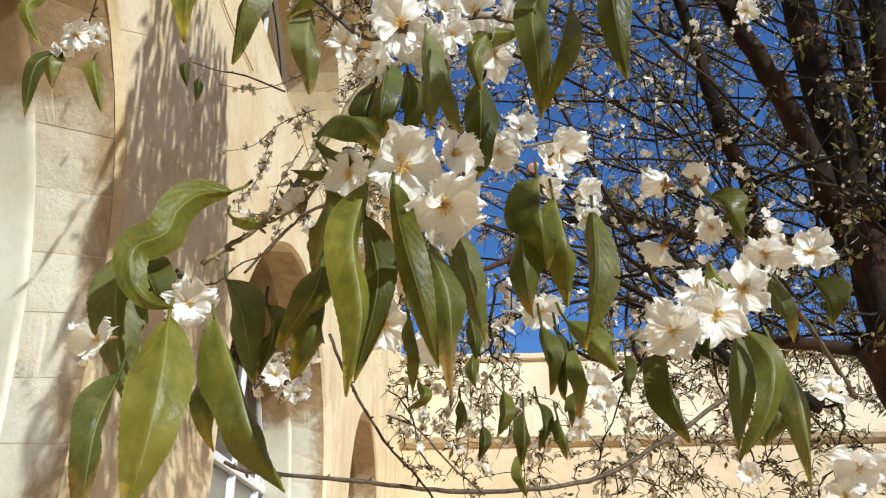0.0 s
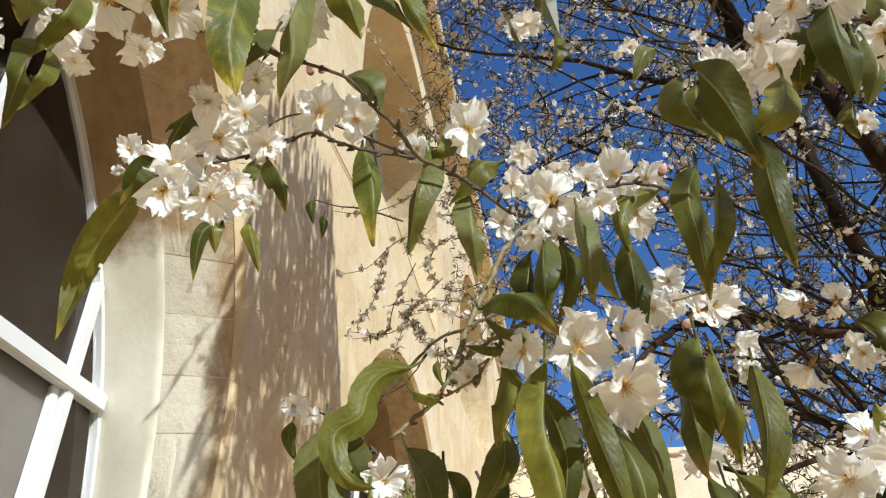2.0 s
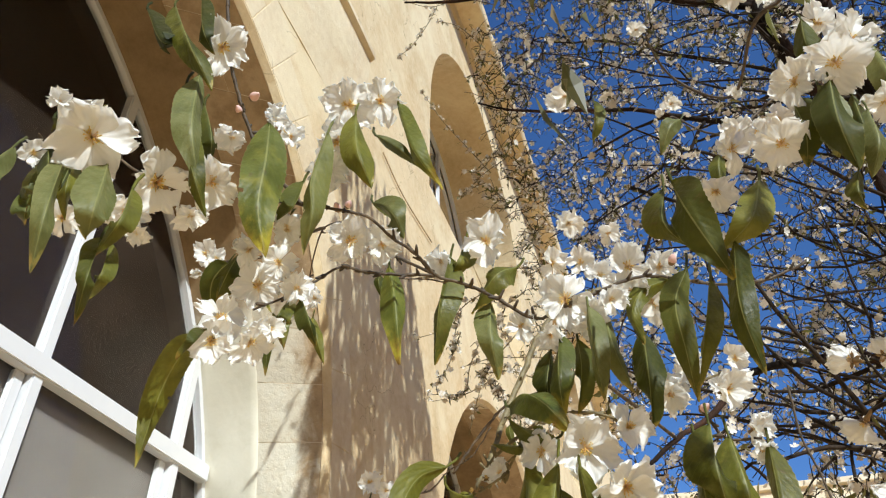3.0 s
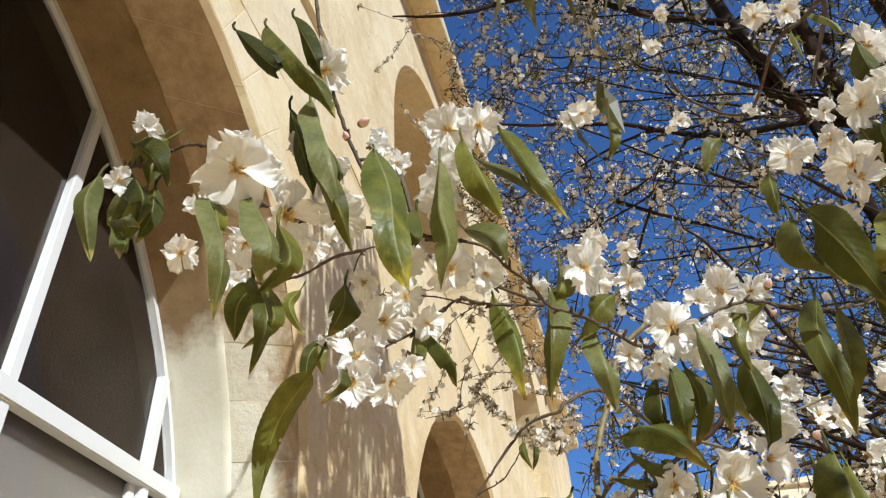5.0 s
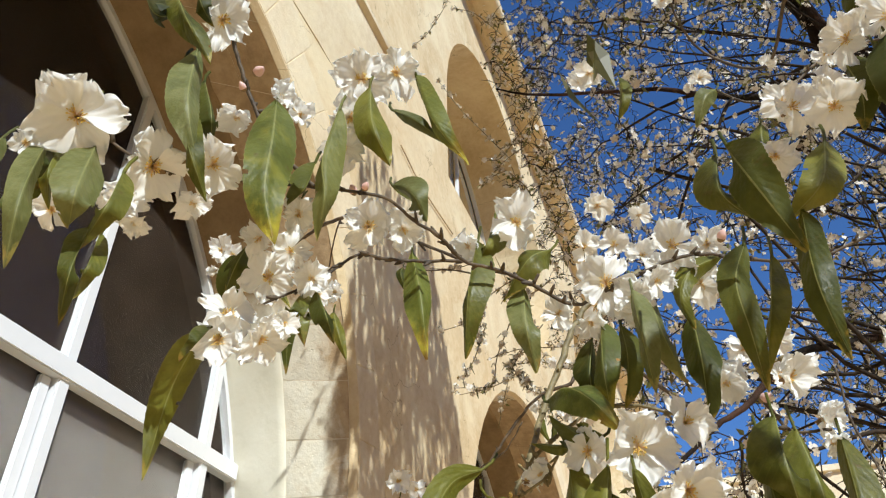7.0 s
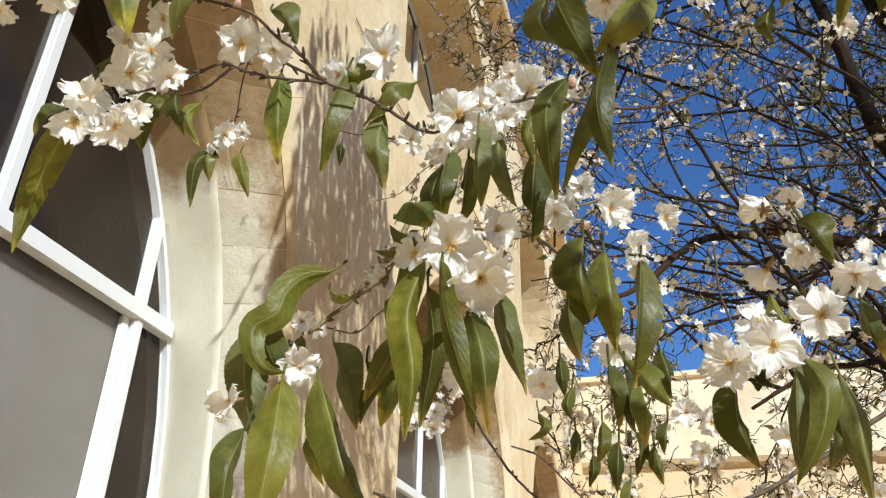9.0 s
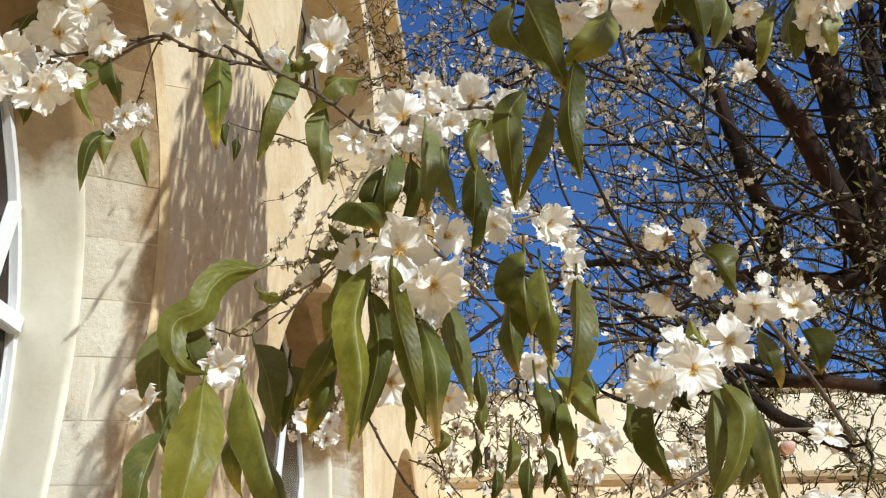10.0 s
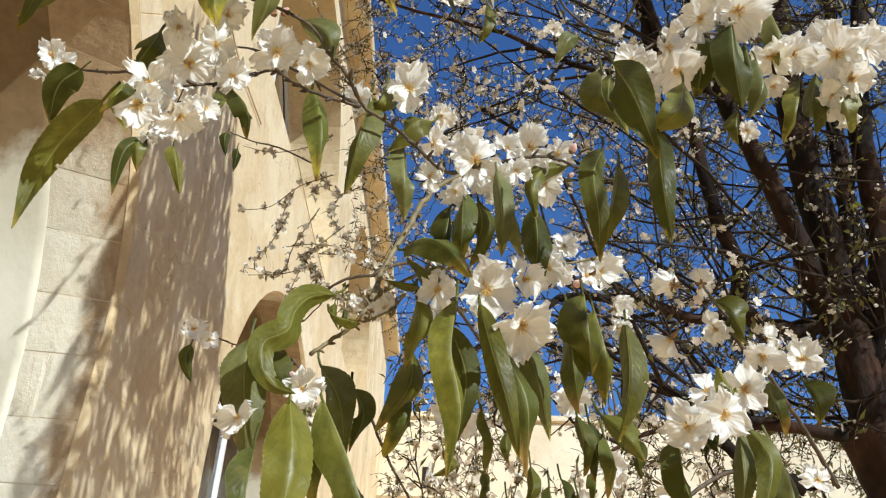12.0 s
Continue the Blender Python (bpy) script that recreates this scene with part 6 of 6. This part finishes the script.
sprig([(-0.284, 1.750, 2.929), (-0.348, 1.750, 2.896), (-0.401, 1.750, 2.924), (-0.437, 1.750, 2.882)])
sprig([(-0.314, 1.750, 3.482), (-0.402, 1.750, 3.427), (-0.468, 1.750, 3.349)])
sprig([(-0.230, 1.750, 3.648), (-0.337, 1.750, 3.534), (-0.405, 1.750, 3.452), (-0.462, 1.750, 3.462)])
sprig([(-0.409, 1.750, 2.654), (-0.379, 1.750, 2.602), (-0.329, 1.750, 2.569)])
sprig([(-0.481, 1.750, 2.900), (-0.503, 1.750, 2.819), (-0.511, 1.750, 2.761)])
sprig([(-0.320, 1.750, 4.357), (-0.459, 1.750, 4.458), (-0.608, 1.750, 4.464), (-0.815, 1.750, 4.660)])
sprig([(-0.558, 1.750, 4.462), (-0.610, 1.750, 4.329), (-0.672, 1.750, 4.225), (-0.732, 1.750, 4.177)])
sprig([(-0.369, 1.750, 3.432), (-0.458, 1.750, 3.593), (-0.535, 1.750, 3.732), (-0.617, 1.750, 3.915)])
sprig([(-0.363, 1.750, 4.084), (-0.468, 1.750, 4.269), (-0.561, 1.750, 4.346)])
sprig([(-0.484, 1.750, 2.826), (-0.522, 1.750, 2.724), (-0.558, 1.750, 2.661)])
sprig([(-0.399, 1.750, 2.846), (-0.458, 1.750, 2.712), (-0.479, 1.750, 2.631), (-0.583, 1.750, 2.640)])
sprig([(-0.443, 1.750, 2.692), (-0.385, 1.750, 2.631), (-0.382, 1.750, 2.589)])
sprig([(-0.324, 1.750, 3.295), (-0.392, 1.750, 3.388), (-0.471, 1.750, 3.361)])
sprig([(-0.203, 1.750, 3.383), (-0.306, 1.750, 3.491), (-0.404, 1.750, 3.495)])
sprig([(-0.272, 1.200, 2.044), (-0.291, 1.200, 2.014), (-0.310, 1.200, 1.989)])
sprig([(-0.253, 1.200, 2.064), (-0.255, 1.200, 2.012), (-0.268, 1.200, 1.963)])
sprig([(-0.211, 1.200, 2.051), (-0.241, 1.200, 2.022), (-0.254, 1.200, 1.982)])
sprig([(-0.020, 1.300, 2.075), (-0.033, 1.300, 2.001), (-0.046, 1.300, 1.921)])
sprig([(0.041, 1.300, 2.061), (0.042, 1.300, 1.978), (0.032, 1.300, 1.889)])
sprig([(0.071, 1.300, 2.039), (0.060, 1.300, 1.957), (0.060, 1.300, 1.869)])
sprig([(0.080, 1.300, 2.028), (0.116, 1.300, 1.975), (0.101, 1.300, 1.916)])
sprig([(0.227, 1.300, 2.011), (0.229, 1.300, 1.950), (0.197, 1.300, 1.913)])
sprig([(0.319, 1.300, 1.986), (0.300, 1.300, 1.919), (0.310, 1.300, 1.863)])
sprig([(-0.001, 1.300, 2.031), (0.007, 1.300, 1.979), (-0.020, 1.300, 1.940)])
sprig([(0.388, 1.300, 2.004), (0.384, 1.300, 1.926), (0.363, 1.300, 1.861)])
sprig([(0.506, 1.300, 1.998), (0.484, 1.300, 1.932), (0.487, 1.300, 1.867)])

# ---- the crown: fine twigs with small blossoms further back ----
rng = random.Random(21)


def in_crown(p):
    """Whether the crown's fine growth reaches this place."""
    x, y, z = p
    if y < 1.15 or y > 3.6 or z < 1.75 or z > 5.2:
        return False
    left = -0.10 * y - 0.02 - 0.06 * (z - 3.0) - 0.20 * min(max((z - 3.1) / 0.4, 0.0), 1.0)
    if x < left or x > 2.9:
        return False
    if z < 1.65 + 0.27 * y and math.sin(91.7 * x + 57.3 * y + 73.1 * z) < -0.05:
        return False
    k = (x - XO) / SUN_DIR.x                     # the wall beyond the pier stands in full sun
    wy, wz = y - k * SUN_DIR.y, z - k * SUN_DIR.z
    if wy < 2.9 and wz > 2.45:
        return False
    return not (wy > 4.1 + (4.5 - wz) * 0.47 and wz > 2.0)


targets = []
while len(targets) < 2700:
    high = len(targets) > 1900                   # thicker towards the top
    p = Vector((rng.uniform(-0.9, 2.3), rng.uniform(1.15, 2.6 if high else 3.6), rng.uniform(3.2 if high else 1.75, 5.2)))
    if in_crown(p):
        targets.append(p)
# close growth between the limbs
while len(targets) < 3300:
    p = Vector((rng.uniform(0.55, 1.7), rng.uniform(1.9, 3.3), rng.uniform(2.0, 3.7)))
    if in_crown(p):
        targets.append(p)
# the sunny side of the crown, which keeps the limbs in shade
while len(targets) < 4200:
    p = Vector((rng.uniform(1.2, 3.0), rng.uniform(0.3, 1.7), rng.uniform(2.7, 4.8)))
    if p.x > 0.85 * (p.y + 0.15):
        targets.append(p)
nodes = np.array([tuple(p) for p, _ in LIMB_NODES])
radius = [r for _, r in LIMB_NODES]
twig_v, twig_f = [], []
tips = []                                       # the line of every fine twig
# long straight shoots fan out from the limbs
shoots, tries = [], 0
while len(shoots) < 150 and tries < 6000:
    tries += 1
    p = Vector(nodes[rng.randrange(len(nodes))]) if rng.random() < 0.72 or not shoots else rng.choice(shoots)[rng.randrange(2, 8)].copy()
    d = Vector((rng.gauss(-0.55, 0.75), rng.gauss(-0.1, 0.45), rng.gauss(0.25, 0.65))).normalized()
    length = rng.uniform(0.35, 0.95)
    end = p + d * length
    if not in_crown(p + d * length * 0.5) or not in_crown(end):
        continue
    sag = Vector((rng.gauss(0, 1), rng.gauss(0, 1), rng.gauss(0, 1) - 0.4)) * length * 0.07
    line = catmull([p, p + d * length * 0.35 + sag, p + d * length * 0.7 + sag * 0.8, end], 3)
    for q in line[1:-1]:
        q += Vector((rng.gauss(0, 1), rng.gauss(0, 1), rng.gauss(0, 1))) * 0.0045
    shoots.append(line)
    tube(twig_v, twig_f, line, rng.uniform(0.0034, 0.0062), 0.0015, 6, 0.25, rng)
    tips.append(line)
nodes = np.vstack([nodes] + [np.array([tuple(q) for q in line[1:]]) for line in shoots])
radius += [0.0045] * (len(nodes) - len(radius))
first = np.array([np.linalg.norm(nodes - np.array(t), axis=1).min() for t in targets])
node_list = [np.array(n) for n in nodes]
for idx in np.argsort(first):
    goal = np.array(targets[idx])
    alln = np.array(node_list)
    dist = np.linalg.norm(alln - goal, axis=1)
    j = int(dist.argmin())
    gap = dist[j]
    if gap < 0.06:
        continue
    start = alln[j]
    if gap > 0.75:
        goal = start + (goal - start) * 0.75 / gap
        gap = 0.75
    r0 = min(radius[j] * 0.72, 0.003 + 0.008 * gap)
    r0 = max(r0, 0.0017)
    bend = np.array([rng.gauss(0, 1), rng.gauss(0, 1), rng.gauss(0, 1) + 0.5]) * gap * 0.16
    line = catmull([tuple(start), tuple(start + (goal - start) * 0.33 + bend), tuple(start + (goal - start) * 0.7 + bend * 0.7), tuple(goal)], 3)
    for p in line[1:]:
        p += Vector((rng.gauss(0, 1), rng.gauss(0, 1), rng.gauss(0, 1))) * 0.004
    tube(twig_v, twig_f, line, r0, 0.0015, 5)
    for i, p in enumerate(line[1:]):
        node_list.append(np.array(p))
        radius.append(r0 + (0.0016 - r0) * (i + 1) / len(line))
    tips.append(line)
sprig_v, sprig_f = [], []
for line in SPRIGS:
    tube(sprig_v, sprig_f, line, 0.0019, 0.0010, 5)
    tips.append(line)
# short spurs
spurs, sprig_spurs = [], set()
outer = len(tips) - len(SPRIGS)
for n, line in enumerate(tips):
    for _ in range(4 if n < outer else 13):
        i = rng.randrange(1 if n >= outer else 2, len(line))
        d = Vector((rng.gauss(0, 1), rng.gauss(0, 1), rng.gauss(0, 0.8))).normalized() * (rng.uniform(0.03, 0.09) if n < outer else rng.uniform(0.008, 0.03))
        sp = [line[i], line[i] + d * 0.5 + Vector((0, 0, 0.01)), line[i] + d]
        tube(*((twig_v, twig_f) if n < outer else (sprig_v, sprig_f)), sp, 0.0017, 0.0009, 4)
        spurs.append(sp)
        if n >= outer:
            sprig_spurs.add(id(sp))
tagged(part("shoot_mass", mesh_of("shoot_mass", sprig_v, sprig_f, [GREENTWIG]), TREE, "thin pale-brown outer shoots"), kind="stuff")
tagged(part("twig_mass", mesh_of("twig_mass", twig_v, twig_f, [FARTWIG]), TREE, "dense fine brown twigs of the crown"), kind="stuff")

bloom_v, bloom_f, green_v, green_f = [], [], [], []


def small_bloom(at, r, axis):
    side = axis.orthogonal().normalized()
    side.rotate(Matrix.Rotation(rng.uniform(0, 6.28), 3, axis))
    other = axis.cross(side)
    base = len(bloom_v)
    bloom_v.append(at)
    cup = rng.uniform(0.1, 0.9)
    for k in range(5):
        for da, rr, h in ((-0.5, 0.62, 0.2), (-0.26, 1.0, 0.42), (0.26, 1.0, 0.42), (0.5, 0.62, 0.2)):
            a = 2 * math.pi * (k + da) / 5 + rng.uniform(-0.06, 0.06)
            bloom_v.append(at + (side * math.cos(a) + other * math.sin(a)) * r * rr * (1 - 0.3 * cup) + axis * r * (h * cup + rng.uniform(-0.08, 0.08)))
        b = base + 1 + k * 4
        bloom_f.append((base, b, b + 1, b + 2, b + 3))


def small_leaf(at, d, length, width):
    d = d.normalized()
    s = d.orthogonal().normalized()
    s.rotate(Matrix.Rotation(rng.uniform(0, 6.28), 3, d))
    n = d.cross(s)
    b = len(green_v)
    green_v.extend([at, at + d * length * 0.4 + s * width / 2 + n * width * 0.15, at + d * length * 0.45, at + d * length * 0.4 - s * width / 2 + n * width * 0.15, at + d * length - n * length * 0.1])
    green_f.extend([(b, b + 1, b + 2), (b, b + 2, b + 3), (b + 1, b + 4, b + 2), (b + 2, b + 4, b + 3)])


fine = set(map(id, SPRIGS)) | sprig_spurs
for line in tips + spurs:
    for i in range(1, len(line)):
        a, b = line[i - 1], line[i]
        if rng.random() < 0.30:
            continue
        mid = a.lerp(b, rng.random())
        share = 0.40 if mid.x < 0.7 else 0.05
        for _ in range(rng.choice((1, 1, 2, 2, 3))):
            d = Vector((rng.gauss(0, 1), rng.gauss(0, 1), rng.gauss(0, 1))).normalized()
            p = mid + d * rng.uniform(0.002, 0.012)
            if id(line) in fine:                  # swelling buds and scale leaves
                if rng.random() < 0.78:
                    small_bloom(mid + d * 0.004, rng.uniform(0.006, 0.012), d)
                else:
                    small_leaf(mid, d, rng.uniform(0.010, 0.026), rng.uniform(0.006, 0.010))
                continue
            if rng.random() < share:
                small_bloom(p + d * 0.010, rng.uniform(0.007, 0.0145), d)
            elif rng.random() < 0.65:
                small_leaf(p, d + Vector((0, 0, -0.5)), rng.uniform(0.012, 0.038), rng.uniform(0.006, 0.012))
            else:
                small_bloom(p, 0.0055, d)

# long leaves hang high over the court; they throw the streaked shade on the pier
for _ in range(6500):
    z = rng.uniform(1.4, 5.3)
    edge = 4.10 + (4.5 - z) * 0.47
    spot = Vector((XO, 2.74 + (edge - 2.74) * rng.random() ** 0.78, z))
    if z < 2.55 and rng.random() < 0.12:
        spot.y = rng.uniform(2.2, 2.95)
    if rng.random() < (z - 3.9) / 1.3:
        continue
    at = spot + SUN_DIR * rng.uniform(2.3, 3.8)
    if at.z - 1.65 < 1.6 * (at.y + 0.1):
        continue
    small_leaf(at, Vector((rng.gauss(0, 0.09), rng.gauss(0, 0.09), -1)), rng.uniform(0.16, 0.27), rng.uniform(0.022, 0.038))
# leaves overhead that shade the broad ones
for x, y, z in ((0.09, 0.29, 1.90), (0.10, 0.25, 1.94), (0.13, 0.26, 1.88), (0.12, 0.27, 1.97), (-0.377, 0.885, 2.045), (-0.355, 0.895, 2.035), (-0.375, 0.890, 2.000),
                (0.264, 0.655, 2.033), (0.244, 0.690, 2.050), (0.240, 0.710, 1.991)):
    for _ in range(5):
        at = Vector((x, y, z)) + SUN_DIR * rng.uniform(0.6, 0.95) + Vector((rng.gauss(0, 0.022), rng.gauss(0, 0.022), 0.05 + rng.gauss(0, 0.022)))
        small_leaf(at, Vector((rng.gauss(0, 0.3), rng.gauss(0, 0.3), -1)), rng.uniform(0.08, 0.11), rng.uniform(0.022, 0.03))
# more of the branch overhead, behind the viewer, which lays sharp shadows on the near leaves
for spot in LEAF_AT:
    if spot.y > 0.50 or rng.random() < 0.12:
        continue
    at = spot + SUN_DIR * rng.uniform(0.48, 0.70) + Vector((rng.gauss(0, 0.012), rng.gauss(0, 0.012), 0.03))
    low = at - Vector((0, 0, 0.04))
    if any((p - q - SUN_DIR * (p - q).dot(SUN_DIR)).length < r + 0.022 for p, r in FLOWER_AT if p.y < 0.6 for q in (at, low)):
        continue
    small_leaf(at, Vector((rng.gauss(0, 0.35), rng.gauss(0, 0.35), -1)), rng.uniform(0.06, 0.09), rng.uniform(0.014, 0.022))
tagged(part("blossom_mass", mesh_of("blossom_mass", bloom_v, bloom_f, [FARBLOOM]), TREE, "small white and faded blossoms on the far twigs"), kind="stuff")
tagged(part("leaf_mass", mesh_of("leaf_mass", green_v, green_f, [FARLEAF], smooth=False), TREE, "young brownish-green leaves on the far twigs"), kind="stuff")

# ---- dressed blocks of the reveals ----
rng = random.Random(5)
for yc, s_end in ((YC, SPRING - 0.9 + R_OUT * 2.2), (YC + PERIOD, SPRING - 0.9 + R_OUT * 1.6), (YC + 2 * PERIOD, SPRING - 0.9 + R_OUT * 1.3)):
    s, row = 0.03, 0
    while s < s_end:
        h = COURSE * rng.uniform(0.94, 1.06) * (1.35 if s > SPRING - 0.9 + R_OUT * 0.80 else 1.0)
        inner = PLASTER + 0.03
        cuts = [0.005, rng.uniform(0.25, 0.40), inner] if row % 4 == 2 else [0.005, inner]
        for d0, d1 in zip(cuts, cuts[1:]):
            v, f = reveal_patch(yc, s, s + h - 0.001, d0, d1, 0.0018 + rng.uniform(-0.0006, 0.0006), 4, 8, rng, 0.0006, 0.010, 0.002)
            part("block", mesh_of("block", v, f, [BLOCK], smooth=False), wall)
        s += h
        row += 1

# quoins and voussoirs round the openings on the outer face
for yc, s_end in ((YC, SPRING - 0.9 + R_OUT * 2.4), (YC + PERIOD, SPRING - 0.9 + R_OUT * 1.5)):
    s = 0.0
    while s < s_end:
        h, w = rng.uniform(0.24, 0.36), rng.uniform(0.22, 0.42)
        v, f = [], []
        for lift, shrink in ((0.002, 0.004), (-0.006, 0.0)):
            for ss, ww in ((s + shrink, 0.004 + shrink), (s + h * 0.5, 0.004 + shrink), (s + h - shrink, 0.004 + shrink), (s + h - shrink, w - shrink), (s + h * 0.5, w - shrink), (s + shrink, w - shrink)):
                r = R_OUT + 0.03 + ww
                if ss <= SPRING - 0.9:
                    v.append((XO + lift, yc + r, 0.9 + ss))
                else:
                    a = (ss - SPRING + 0.9) / R_OUT
                    v.append((XO + lift, yc + r * math.cos(a), SPRING + r * math.sin(a)))
        f = [(0, 1, 4, 5), (1, 2, 3, 4)] + [(i, 6 + i, 6 + (i + 1) % 6, (i + 1) % 6) for i in range(6)]
        part("quoin", mesh_of("quoin", v, f, [QUOIN], smooth=False), wall)
        s += h
